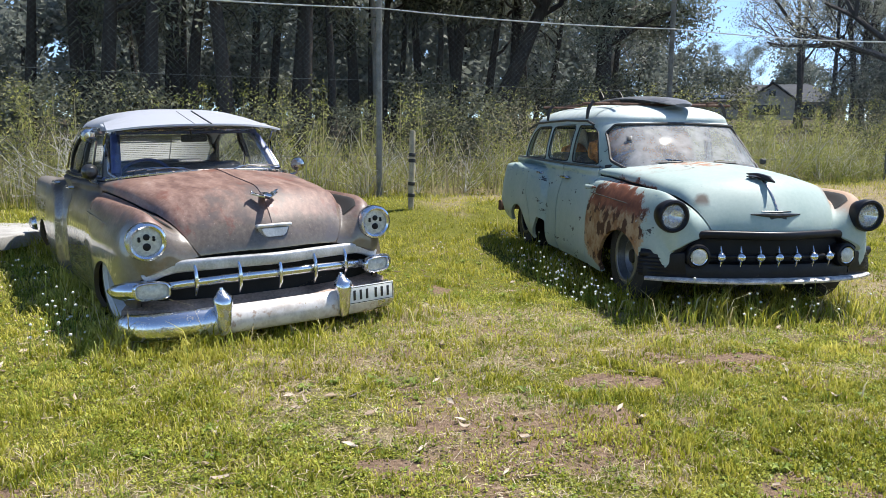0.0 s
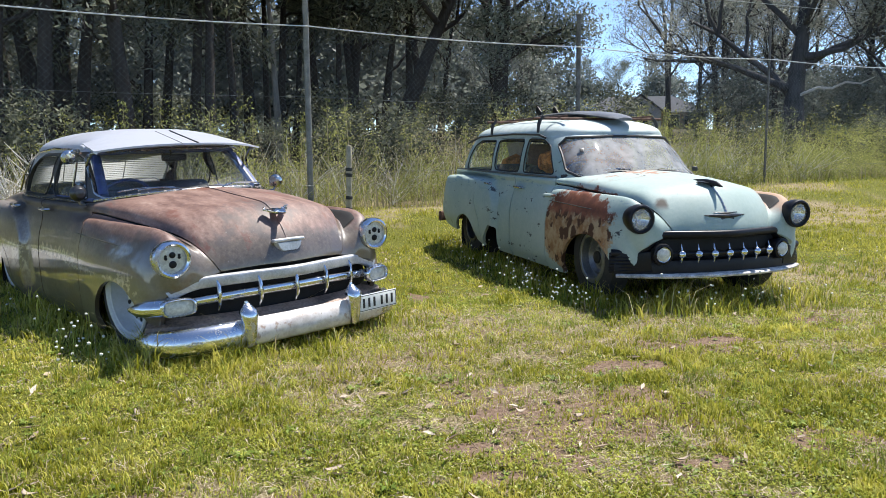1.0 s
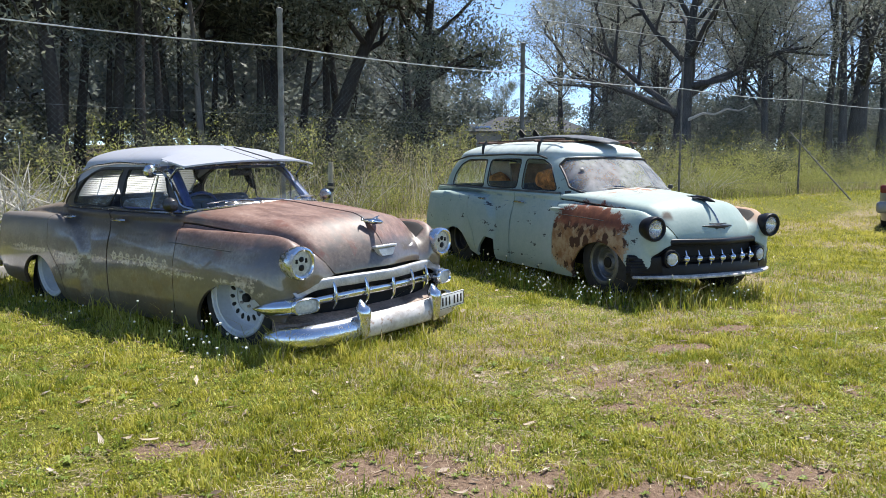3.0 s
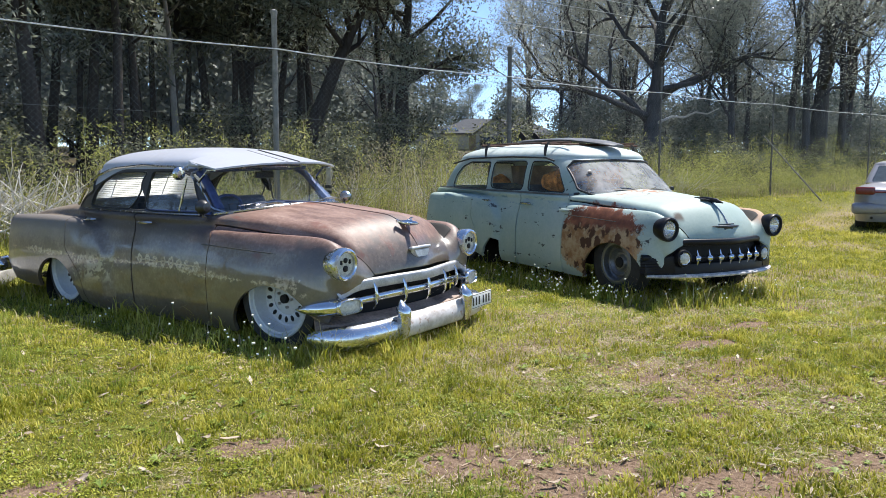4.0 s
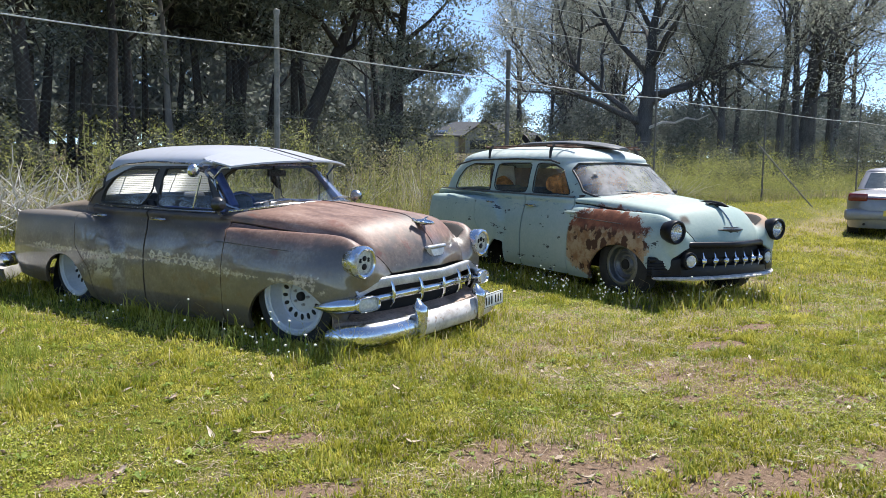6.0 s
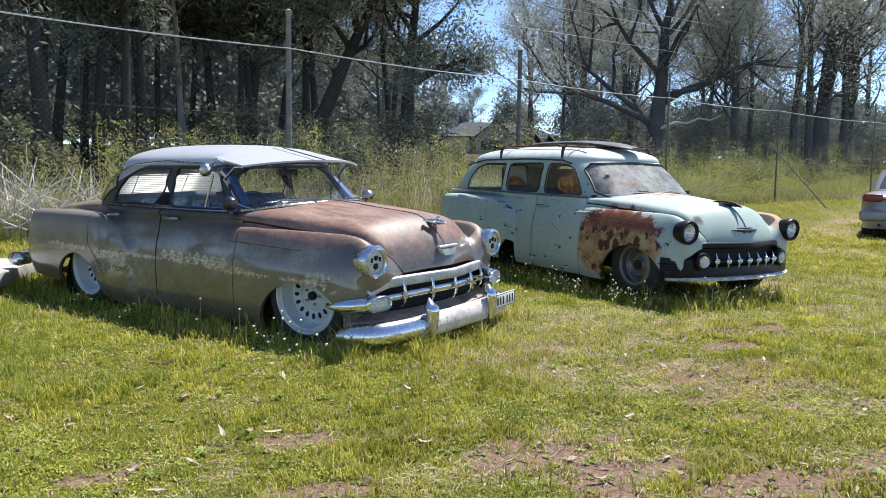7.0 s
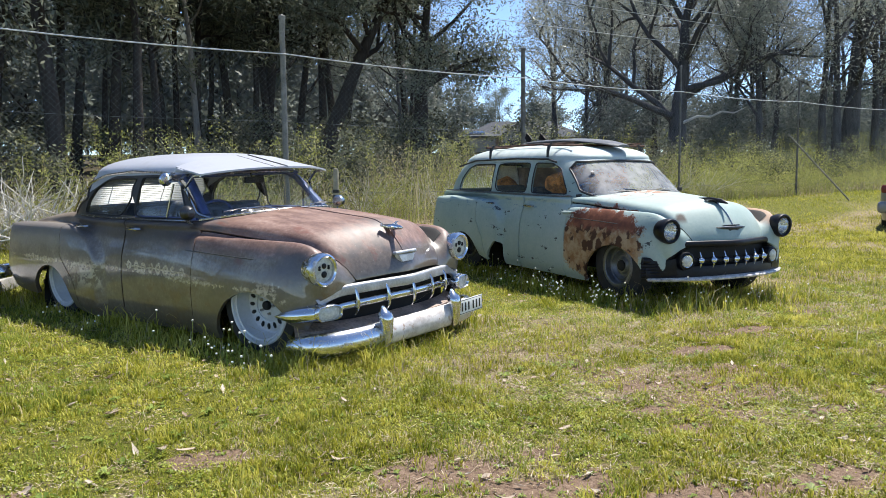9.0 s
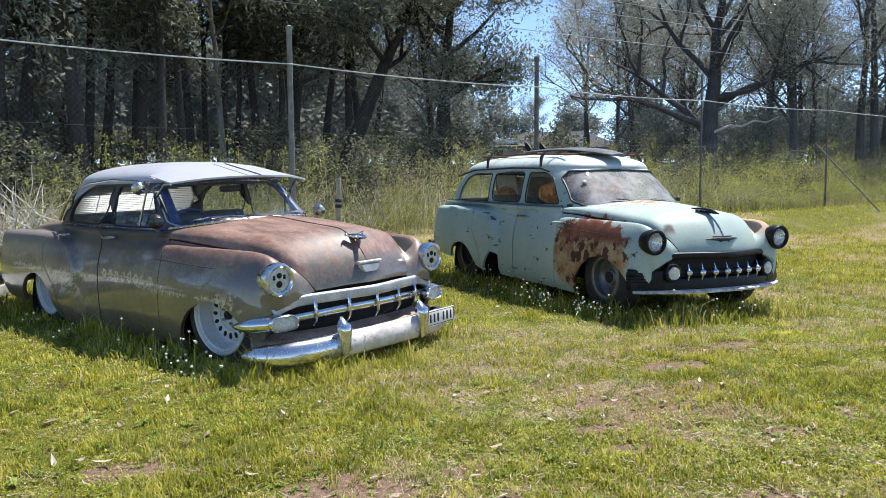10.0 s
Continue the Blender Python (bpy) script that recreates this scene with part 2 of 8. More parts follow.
def glass_mat(name, tint, rough, clear, shine=0.75):
    """Thin window glass: mostly clear, with dust and real gloss."""
    n = Nodes(name)
    n.done(tint, rough, 0.0, 0.5)
    tr = n.t.nodes.new("ShaderNodeBsdfTransparent")
    tr.inputs[0].default_value = (0.93, 0.96, 0.95, 1)
    gl = n.t.nodes.new("ShaderNodeBsdfGlossy")
    gl.inputs["Roughness"].default_value = 0.03
    fr = n.t.nodes.new("ShaderNodeLayerWeight")
    gloss = n.math("ADD", n.mul(n.math("POWER", fr.outputs["Facing"], 3.5), shine), 0.05 * min(1.0, shine * 1.4))
    m1, m2 = n.t.nodes.new("ShaderNodeMixShader"), n.t.nodes.new("ShaderNodeMixShader")
    dust_or_shade = n.step(n.noise(5.0, 5, 0.65), 0.25, 0.85)
    n.value(n.math("ADD", n.mul(dust_or_shade, (1 - clear)), (1 - clear) * 0.5), m1.inputs[0])
    n.link(tr.outputs[0], m1.inputs[1]).link(n.b.outputs[0], m1.inputs[2])
    n.link(gloss, m2.inputs[0]).link(m1.outputs[0], m2.inputs[1]).link(gl.outputs[0], m2.inputs[2])
    n.link(m2.outputs[0], n.t.nodes["Material Output"].inputs[0])
    return n.m


def chrome_mat(name, tint=(0.62, 0.64, 0.67), pitted=0.45):
    n = Nodes(name)
    pit = n.step(n.math("ADD", n.mul(n.noise(26, 6, 0.7), 0.6), n.mul(n.noise(3.5, 4), 0.4)), 0.50, 0.66)
    grime = n.step(n.noise(4, 4), 0.5, 0.8)
    col = n.mix(n.mul(pit, pitted), tint, (0.2, 0.13, 0.09))
    rough = n.math("ADD", n.math("ADD", n.mul(grime, 0.2), n.mul(pit, 0.4)), 0.17)
    metal = n.math("SUBTRACT", 1.0, n.mul(pit, pitted))
    return n.done(col, rough, metal)


def bumper_mat():
    """Bumper blade: chrome at its ends, dull pale flaking and rust along its middle."""
    n = Nodes("flaking_bumper_chrome")
    x, y, z = n.xyz()
    mid = n.step(n.math("ADD", n.math("ABSOLUTE", n.math("SUBTRACT", y, 0.12)), n.mul(n.math("SUBTRACT", n.noise(5, 5, 0.65), 0.5), 0.7)), 0.62, 0.44)
    spot = n.step(n.noise(24, 5, 0.7), 0.58, 0.66)
    pale = n.mix(n.step(n.noise(8, 5, 0.7), 0.35, 0.65), (0.46, 0.41, 0.37), (0.68, 0.64, 0.61))
    pale = n.mix(n.mul(n.step(n.noise(11, 5, 0.7), 0.56, 0.64), 0.7), pale, (0.30, 0.18, 0.11))
    col = n.mix(mid, n.mix(n.mul(spot, 0.6), (0.62, 0.64, 0.68), (0.26, 0.17, 0.12)), pale)
    metal = n.math("SUBTRACT", 1.0, n.math("MAXIMUM", n.mul(mid, 0.8), n.mul(spot, 0.5)))
    rough = n.math("ADD", n.math("ADD", n.mul(mid, 0.3), n.mul(n.noise(6, 4), 0.18)), n.math("ADD", n.mul(spot, 0.25), 0.13))
    n.bump(n.noise(30, 4, 0.7), 0.12, 0.003)
    return n.done(col, rough, metal)


def patina_mat():
    """Worn brown body: bare rust on the upper faces, dull dark paint below, a flaking cream band; shade and reflections
    are coloured in.
    """
    n = Nodes("patina")
    x, y, z = n.xyz()
    ay = n.math("ABSOLUTE", y)
    big = n.noise(2.3, 5, 0.6)
    fine = n.noise(38, 5, 0.7)
    streak = n.noise(5, 6, 0.65, n.coords((0.7, 2.2, 2.0)))
    rust = n.ramp(n.math("ADD", n.mul(streak, 0.65), n.mul(fine, 0.35)),
                  [(0.3, (0.075, 0.042, 0.034)), (0.45, (0.165, 0.095, 0.074)), (0.58, (0.255, 0.16, 0.126)), (0.72, (0.38, 0.285, 0.24))])
    old = n.ramp(n.math("ADD", n.mul(big, 0.6), n.mul(fine, 0.4)),
                 [(0.3, (0.055, 0.042, 0.032)), (0.5, (0.145, 0.116, 0.09)), (0.7, (0.30, 0.26, 0.21))])
    top = n.step(n.math("ADD", z, n.mul(n.math("SUBTRACT", streak, 0.5), 0.16)), 0.70, 0.78)
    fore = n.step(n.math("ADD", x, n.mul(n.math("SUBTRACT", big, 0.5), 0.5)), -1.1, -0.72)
    base = n.mix(n.mul(top, fore), old, rust)
    wav = n.math("ADD", z, n.mul(n.math("SUBTRACT", n.noise(3.5, 5, 0.65, n.coords((0.5, 1, 1))), 0.5), 0.14))
    # Dark belt below the windows: shade and dark reflections painted into the doors.
    band = n.mul(n.step(wav, 0.74, 0.82), n.step(x, -0.70, -0.80), n.step(ay, 0.66, 0.72))
    base = n.mix(n.mul(band, 0.8), base, (0.048, 0.040, 0.042))
    # Light grey on the rear hip: a sky highlight put into the colour.
    hip_highlight = n.mul(n.step(x, -2.2, -2.7), n.step(wav, 0.62, 0.72), n.step(ay, 0.7, 0.78))
    base = n.mix(n.mul(hip_highlight, 0.6), base, (0.23, 0.21, 0.19))
    # Olive low on the front fender: reflected grass painted into the colour.
    base = n.mix(n.mul(n.step(wav, 0.66, 0.56), n.step(x, -0.95, -0.80), 0.5), base, (0.135, 0.112, 0.072))
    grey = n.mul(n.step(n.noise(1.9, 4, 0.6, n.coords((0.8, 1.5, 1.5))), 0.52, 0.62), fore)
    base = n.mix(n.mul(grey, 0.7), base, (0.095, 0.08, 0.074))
    spots = n.step(n.noise(60, 3, 0.6), 0.66, 0.72)
    base = n.mix(n.mul(spots, 0.4), base, (0.36, 0.32, 0.28))
    line = n.math("ADD", z, n.mul(x, 0.022))
    near = n.math("ABSOLUTE", n.math("SUBTRACT", line, 0.50))
    flake = n.mul(n.step(n.math("ADD", n.math("ADD", n.mul(near, -15.0), n.mul(n.noise(2.2, 3, 0.6), 2.0)), n.mul(n.noise(17, 6, 0.75), 2.1)), 1.86, 1.94), n.step(ay, 0.7, 0.78),
                  n.step(x, 0.33, 0.1))
    base = n.mix(flake, base, n.mix(n.step(n.noise(30, 4, 0.7), 0.4, 0.6), (0.22, 0.17, 0.10), (0.50, 0.43, 0.32)))
    cell = n.math("SUBTRACT", n.math("FRACT", n.math("ADD", n.mul(x, 9.4), n.mul(n.noise(3.0, 2), 0.6))), 0.5)
    cx, cz = n.mul(cell, 0.116), n.math("ADD", n.math("SUBTRACT", line, 0.545), n.mul(n.math("SUBTRACT", n.noise(7, 3), 0.5), 0.05))
    rr = n.math("ADD", n.math("SQRT", n.math("ADD", n.mul(cx, cx), n.mul(cz, cz))), n.mul(n.math("SUBTRACT", n.noise(30, 5, 0.75), 0.5), 0.05))
    chain = n.mul(n.step(n.math("ABSOLUTE", n.math("SUBTRACT", rr, 0.028)), 0.017, 0.010), n.step(x, -1.66, -1.62), n.step(x, -0.74, -0.8), n.step(ay, 0.7, 0.78))
    tie = n.mul(n.step(n.math("ABSOLUTE", n.math("ADD", cz, n.mul(n.math("SUBTRACT", n.noise(40, 4, 0.7), 0.5), 0.02))), 0.009, 0.004), n.step(x, -1.66, -1.62), n.step(x, -0.74, -0.8), n.step(ay, 0.7, 0.78))
    base = n.mix(n.math("MAXIMUM", tie, n.mul(chain, n.step(n.noise(9, 4), 0.33, 0.45))), base, n.mix(n.step(n.noise(40, 4), 0.4, 0.6), (0.36, 0.30, 0.20), (0.56, 0.49, 0.37)))
    hip = n.mul(n.step(n.math("ADD", n.noise(13, 6, 0.75), n.mul(n.math("ABSOLUTE", n.math("ADD", x, 2.25)), -0.55)), 0.40, 0.46), n.step(n.math("ABSOLUTE", n.math("SUBTRACT", z, 0.47)), 0.16, 0.05), n.step(ay, 0.7, 0.78))
    base = n.mix(n.mul(hip, 0.85), base, (0.48, 0.42, 0.31))
    lip = n.mul(n.step(n.math("ADD", n.noise(15, 6, 0.75), n.mul(n.math("ABSOLUTE", n.math("SUBTRACT", x, 0.2)), -0.9)), 0.42, 0.48), n.step(n.math("ABSOLUTE", n.math("SUBTRACT", z, 0.50)), 0.09, 0.03), n.step(ay, 0.7, 0.78))
    base = n.mix(n.mul(lip, 0.85), base, (0.50, 0.42, 0.34))
    redp = n.mul(n.step(n.noise(3.1, 5, 0.65, n.coords((0.6, 1.6, 1))), 0.56, 0.64), n.step(z, 0.62, 0.7), n.step(x, -0.75, -0.6))
    base = n.mix(n.mul(redp, 0.6), base, (0.16, 0.052, 0.032))
    blot = n.mul(n.step(n.noise(4.2, 6, 0.7, n.coords((0.8, 1, 1.3))), 0.50, 0.62), n.step(z, 0.75, 0.45))
    base = n.mix(n.mul(blot, 0.7), base, n.mix(fine, (0.07, 0.04, 0.02), (0.20, 0.13, 0.065)))
    # Darker towards the sill: shade and reflected shadowed grass put into the colour.
    dust_or_shade = n.mul(n.step(z, 0.42, 0.12), n.step(big, 0.35, 0.7))
    base = n.mix(n.mul(dust_or_shade, 0.55), base, (0.055, 0.042, 0.026))
    n.bump(n.math("ADD", n.mul(flake, 0.6), n.mul(fine, 0.4)), 0.25, 0.003)
    return n.done(base, n.math("ADD", n.mul(streak, 0.3), n.math("ADD", n.mul(n.step(z, 0.68, 0.8), 0.18), 0.2)), 0.0, 0.45, n.step(z, 0.85, 0.68))


def mint_mat():
    """Faded mint paint with rust on one front fender, the scuttle and the other fender's tip."""
    n = Nodes("mint_paint")
    x, y, z = n.xyz()
    ay = n.math("ABSOLUTE", y)
    big, fine, mid = n.noise(1.7, 5, 0.6), n.noise(34, 5, 0.7), n.noise(7, 5, 0.65)
    paint = n.ramp(n.math("ADD", n.mul(big, 0.7), n.mul(fine, 0.3)),
                   [(0.3, (0.25, 0.335, 0.31)), (0.5, (0.335, 0.415, 0.385)), (0.7, (0.43, 0.49, 0.46))])
    chalk = n.mul(n.step(z, 1.25, 1.5), n.step(mid, 0.2, 0.6))
    paint = n.mix(n.mul(chalk, 0.7), paint, (0.56, 0.60, 0.58))
    rust = n.ramp(n.math("ADD", n.mul(mid, 0.55), n.mul(fine, 0.45)),
                  [(0.3, (0.04, 0.018, 0.01)), (0.46, (0.12, 0.045, 0.018)), (0.56, (0.24, 0.10, 0.04)), (0.7, (0.36, 0.22, 0.11))])
    wob = n.mul(n.math("SUBTRACT", n.noise(7, 6, 0.75), 0.5), 0.75)

    def blob(cx, cz, rx, rz, soft=0.12, use=z):
        dx = n.math("DIVIDE", n.math("SUBTRACT", x, cx), rx)
        dz = n.math("DIVIDE", n.math("SUBTRACT", use, cz), rz)
        d = n.math("SQRT", n.math("ADD", n.mul(dx, dx), n.mul(dz, dz)))
        return n.step(n.math("ADD", d, n.mul(wob, 1.4)), 1.0 + soft, 1.0 - soft)
    right = n.step(y, -0.45, -0.6)
    fender = n.mul(blob(-0.25, 0.58, 0.62, 0.36, 0.05), right, n.step(x, -0.81, -0.78))
    pale = n.mul(n.step(n.math("ADD", n.voronoi(9, n.coords((1, 1, 0.75))), n.mul(n.math("SUBTRACT", n.noise(22, 4), 0.5), 0.9)), 0.50, 0.36), 1.0)
    cream = n.mix(n.step(mid, 0.38, 0.62), (0.42, 0.30, 0.18), (0.26, 0.135, 0.06))
    low = n.mix(pale, cream, (0.075, 0.035, 0.02))
    high = n.mix(n.step(mid, 0.35, 0.65), (0.15, 0.055, 0.035), (0.30, 0.11, 0.06))
    rust = n.mix(n.step(n.math("ADD", z, n.mul(wob, 0.25)), 0.70, 0.76), low, n.mix(n.step(fine, 0.5, 0.75), high, rust))
    left = n.mul(blob(0.36, 0.70, 0.27, 0.17, 0.4, ay), n.step(y, 0.45, 0.55), n.step(z, 0.72, 0.8))
    scuttle = n.mul(blob(-0.33, -0.12, 0.2, 0.42, 0.5, y), n.step(z, 0.98, 1.0), n.step(n.noise(10, 6, 0.75, n.coords((1, 0.5, 1))), 0.50, 0.58))
    dent = n.mul(blob(0.48, -0.47, 0.05, 0.05, 0.4, y), n.step(z, 0.8, 0.86))
    flank = n.mul(n.step(ay, 0.7, 0.78), n.step(z, 0.95, 0.9))
    chips = n.step(n.math("ADD", n.noise(5.2, 5, 0.70, n.coords((0.8, 1, 1.7))), n.mul(flank, 0.035)), 0.672, 0.692)
    scuff = n.mul(n.step(n.noise(5.5, 6, 0.75, n.coords((0.5, 1, 2.2))), 0.55, 0.62), n.step(n.math("ABSOLUTE", n.math("SUBTRACT", z, 0.93)), 0.09, 0.03), n.step(ay, 0.7, 0.76))
    streak = n.step(n.noise(3, 5, 0.65, n.coords((0.45, 1, 3.0))), 0.60, 0.72)
    base = n.mix(n.mul(streak, 0.25), paint, (0.10, 0.20, 0.27))
    base = n.mix(n.mul(scuff, 0.8), base, (0.10, 0.19, 0.27))
    base = n.mix(n.mul(chips, 0.92), base, (0.028, 0.030, 0.036))
    allrust = n.math("MAXIMUM", n.math("MAXIMUM", fender, n.mul(left, 0.75)), n.math("MAXIMUM", scuttle, dent))
    base = n.mix(n.mul(dent, 0.8), base, (0.09, 0.045, 0.03))
    base = n.mix(n.math("MAXIMUM", fender, n.math("MAXIMUM", n.mul(left, 0.85), scuttle)), base, n.mix(n.math("MAXIMUM", n.mul(scuttle, 0.5), left), rust, (0.46, 0.28, 0.18)))
    n.bump(n.math("ADD", n.mul(allrust, 0.6), n.mul(fine, 0.4)), 0.25, 0.003)
    rough = n.math("ADD", n.mul(allrust, 0.25), n.math("ADD", n.mul(mid, 0.25), 0.42))
    return n.done(base, rough, 0.0, 0.28)


def roof_white_mat():
    n = Nodes("white_roof_paint")
    grime = n.step(n.noise(3, 6, 0.65), 0.5, 0.8)
    col = n.mix(n.mul(grime, 0.5), (0.44, 0.46, 0.515), (0.35, 0.35, 0.37))
    spots = n.step(n.noise(40, 4, 0.7), 0.68, 0.74)
    col = n.mix(n.mul(spots, 0.5), col, (0.35, 0.3, 0.25))
    return n.done(col, n.math("ADD", n.mul(grime, 0.2), 0.3))


def ground_mat():
    n = Nodes("grassy_soil")
    dirt, dry = n.attr("dirt"), n.attr("dry")
    fine, mid = n.noise(90, 6, 0.75), n.noise(14, 5, 0.65)
    green = n.ramp(fine, [(0.3, (0.028, 0.031, 0.006)), (0.5, (0.10, 0.106, 0.016)), (0.7, (0.26, 0.25, 0.045))])
    straw = n.ramp(n.noise(60, 6, 0.75), [(0.3, (0.09, 0.065, 0.038)), (0.5, (0.23, 0.185, 0.105)), (0.72, (0.44, 0.38, 0.24))])
    soil = n.ramp(n.noise(40, 6, 0.7), [(0.3, (0.085, 0.057, 0.039)), (0.52, (0.195, 0.132, 0.092)), (0.75, (0.33, 0.245, 0.18))])
    col = n.mix(n.step(n.math("ADD", dry, n.mul(mid, 0.5)), 0.55, 0.95), green, straw)
    col = n.mix(n.step(n.math("ADD", dirt, n.mul(n.math("SUBTRACT", mid, 0.5), 0.6)), 0.28, 0.48), col, soil)
    # Litter browns kept dark, with the tree shade put into them.
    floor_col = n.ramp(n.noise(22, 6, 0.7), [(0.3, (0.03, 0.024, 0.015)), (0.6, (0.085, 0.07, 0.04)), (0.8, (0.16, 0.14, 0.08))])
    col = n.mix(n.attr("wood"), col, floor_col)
    n.bump(n.math("ADD", n.mul(fine, 0.6), mid), 0.8, 0.02)
    return n.done(col, 0.95, 0.0, 0.15)


def bark_mat(name, dark, light, scale=5.0):
    n = Nodes(name)
    g = n.noise(scale, 6, 0.7, n.coords((3, 3, 0.5)))
    patch = n.noise(1.3, 4, 0.6)
    col = n.ramp(n.math("ADD", n.mul(g, 0.6), n.mul(patch, 0.4)), [(0.32, dark), (0.66, light)])
    n.bump(g, 0.7, 0.03)
    return n.done(col, 0.9, 0.0, 0.2)


PATINA, MINT, ROOF_WHITE = patina_mat(), mint_mat(), roof_white_mat()
CHROME, CHROME_OLD = chrome_mat("chrome"), chrome_mat("worn_chrome", (0.46, 0.45, 0.44), 0.75)
BUMPER_MIX = bumper_mat()
FLAKING_PAN = plain("flaking_pale_pan", (0.34, 0.25, 0.20), 0.6, 0, 0.3, 7, 0.2)
DULL_SILVER = plain("dull_silver_metal", (0.50, 0.50, 0.51), 0.42, 0.55, 0.14, 10)
PILLAR_DARK = plain("dark_worn_window_frame", (0.055, 0.048, 0.044), 0.4, 0, 0.2, 9)
GUNMETAL = plain("dark_tarnished_metal", (0.07, 0.07, 0.072), 0.35, 0.7, 0.25, 20)
RUBBER = plain("tyre_rubber", (0.022, 0.022, 0.023), 0.75, 0, 0.2, 20, 0.2)
BLACK_PAINT = plain("black_paint", (0.010, 0.010, 0.013), 0.38, 0, 0.25, 8, 0.0, 0.22)
# Near-black: the shade inside cavities is put into this colour.
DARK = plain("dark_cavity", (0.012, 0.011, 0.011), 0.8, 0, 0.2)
SEAL = plain("black_seal", (0.025, 0.024, 0.024), 0.6)
WHITE_STEEL = plain("white_painted_steel", (0.54, 0.56, 0.585), 0.35, 0, 0.06, 6)
GREY_STEEL = plain("dull_grey_steel", (0.17, 0.175, 0.18), 0.42, 0.6, 0.15, 9)
RUST_STEEL = plain("rusty_steel", (0.11, 0.055, 0.036), 0.8, 0, 0.35, 22, 0.3)
GALV = plain("galvanised_pipe", (0.22, 0.215, 0.20), 0.65, 0.1, 0.2, 7)
GALV_WIRE = plain("galvanised_wire", (0.16, 0.165, 0.165), 0.5, 0.4, 0.15)
CABLE_MAT = plain("pale_cable", (0.62, 0.63, 0.62), 0.55)
SEAT_MAT = plain("grey_blue_vinyl", (0.085, 0.092, 0.11), 0.5, 0, 0.2, 10)
DASH_MAT = plain("blue_dashboard_paint", (0.06, 0.085, 0.21), 0.4, 0, 0.15)
BLIND_MAT = leaf_mat("white_blind_slat", (0.38, 0.39, 0.39), (0.43, 0.44, 0.44), (0.48, 0.49, 0.49), 0.4, 0.3)
PLATE_MAT = plain("number_plate_white", (0.80, 0.80, 0.77), 0.4, 0, 0.05)
YELLOW_PLATE = plain("number_plate_yellow", (0.72, 0.55, 0.10), 0.45, 0, 0.08)
INK = plain("black_lettering", (0.015, 0.015, 0.015), 0.5)
ORANGE_CLOTH = plain("orange_brown_cloth", (0.62, 0.24, 0.06), 0.85, 0, 0.35, 14, 0.4)
CREAM_CARD = plain("cream_cardboard", (0.55, 0.50, 0.40), 0.8, 0, 0.12)
LENS_GLASS = glass_mat("clear_lens", (0.8, 0.8, 0.78), 0.1, 0.75)
LENS_FROST = plain("frosted_lens", (0.58, 0.58, 0.53), 0.25, 0, 0.15, 40)
WINDOW_GLASS = glass_mat("window_glass", (0.45, 0.48, 0.48), 0.3, 0.965)
DUSTY_GLASS = glass_mat("dusty_window_glass", (0.42, 0.43, 0.44), 0.7, 0.50, 0.15)
SILVER_PAINT = plain("silver_car_paint", (0.25, 0.25, 0.275), 0.32, 0.3, 0.05)
RED_LENS = plain("red_tail_lens", (0.16, 0.022, 0.02), 0.2, 0, 0.1)
CONCRETE = plain("weathered_concrete", (0.36, 0.35, 0.33), 0.85, 0, 0.16, 5, 0.3)
BARK_DARK = bark_mat("dark_bark", (0.014, 0.012, 0.010), (0.075, 0.064, 0.055))
BARK_GREY = bark_mat("grey_gum_bark", (0.032, 0.032, 0.034), (0.135, 0.13, 0.13), 4.0)
POST_DARK = plain("weathered_dark_pipe", (0.13, 0.13, 0.128), 0.7, 0, 0.25, 7)
BARK_PALE = bark_mat("pale_gum_bark", (0.10, 0.09, 0.08), (0.36, 0.33, 0.29), 3.0)
DEADWOOD = bark_mat("bleached_dead_wood", (0.38, 0.36, 0.33), (0.74, 0.71, 0.66), 6.0)
GROUND = ground_mat()
LEAF_OAK = leaf_mat("she_oak_needles", (0.016, 0.021, 0.014), (0.06, 0.071, 0.046), (0.25, 0.255, 0.165), 0.6, 0.35, 0.3)
LEAF_GUM = leaf_mat("gum_leaves", (0.038, 0.048, 0.036), (0.125, 0.145, 0.108), (0.30, 0.315, 0.24), 0.42, 0.42, 0.2)
# Lightened gum leaves: haze and sun glint are put into the colour.
LEAF_OPEN = leaf_mat("silvery_gum_leaves", (0.10, 0.118, 0.10), (0.23, 0.25, 0.215), (0.42, 0.43, 0.37), 0.35, 0.5)
# Pale greyish leaves: the haze over far trees is put into the colour.
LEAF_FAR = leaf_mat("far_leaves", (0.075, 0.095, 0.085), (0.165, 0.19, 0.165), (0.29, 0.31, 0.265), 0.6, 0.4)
GRASS = leaf_mat("lawn_blades", (0.055, 0.085, 0.006), (0.295, 0.298, 0.021), (0.69, 0.62, 0.15), 0.5, 0.40, 0.3, 0.3)
TUFT = leaf_mat("tuft_blades", (0.06, 0.10, 0.008), (0.20, 0.26, 0.026), (0.44, 0.46, 0.10), 0.45, 0.42, 0.2)
THATCH = leaf_mat("dead_thatch", (0.14, 0.10, 0.065), (0.36, 0.28, 0.18), (0.62, 0.54, 0.40), 0.8, 0.15, 0.2)
CLOVER = leaf_mat("clover_leaves", (0.05, 0.085, 0.006), (0.215, 0.25, 0.018), (0.47, 0.48, 0.08), 0.45, 0.4, 0.25, 0.3)
GRASS_DRY = leaf_mat("dry_blades", (0.20, 0.155, 0.07), (0.42, 0.35, 0.18), (0.62, 0.55, 0.34), 0.7, 0.3)
WEED = leaf_mat("weed_leaves", (0.07, 0.11, 0.016), (0.18, 0.26, 0.04), (0.38, 0.45, 0.11), 0.5, 0.45)
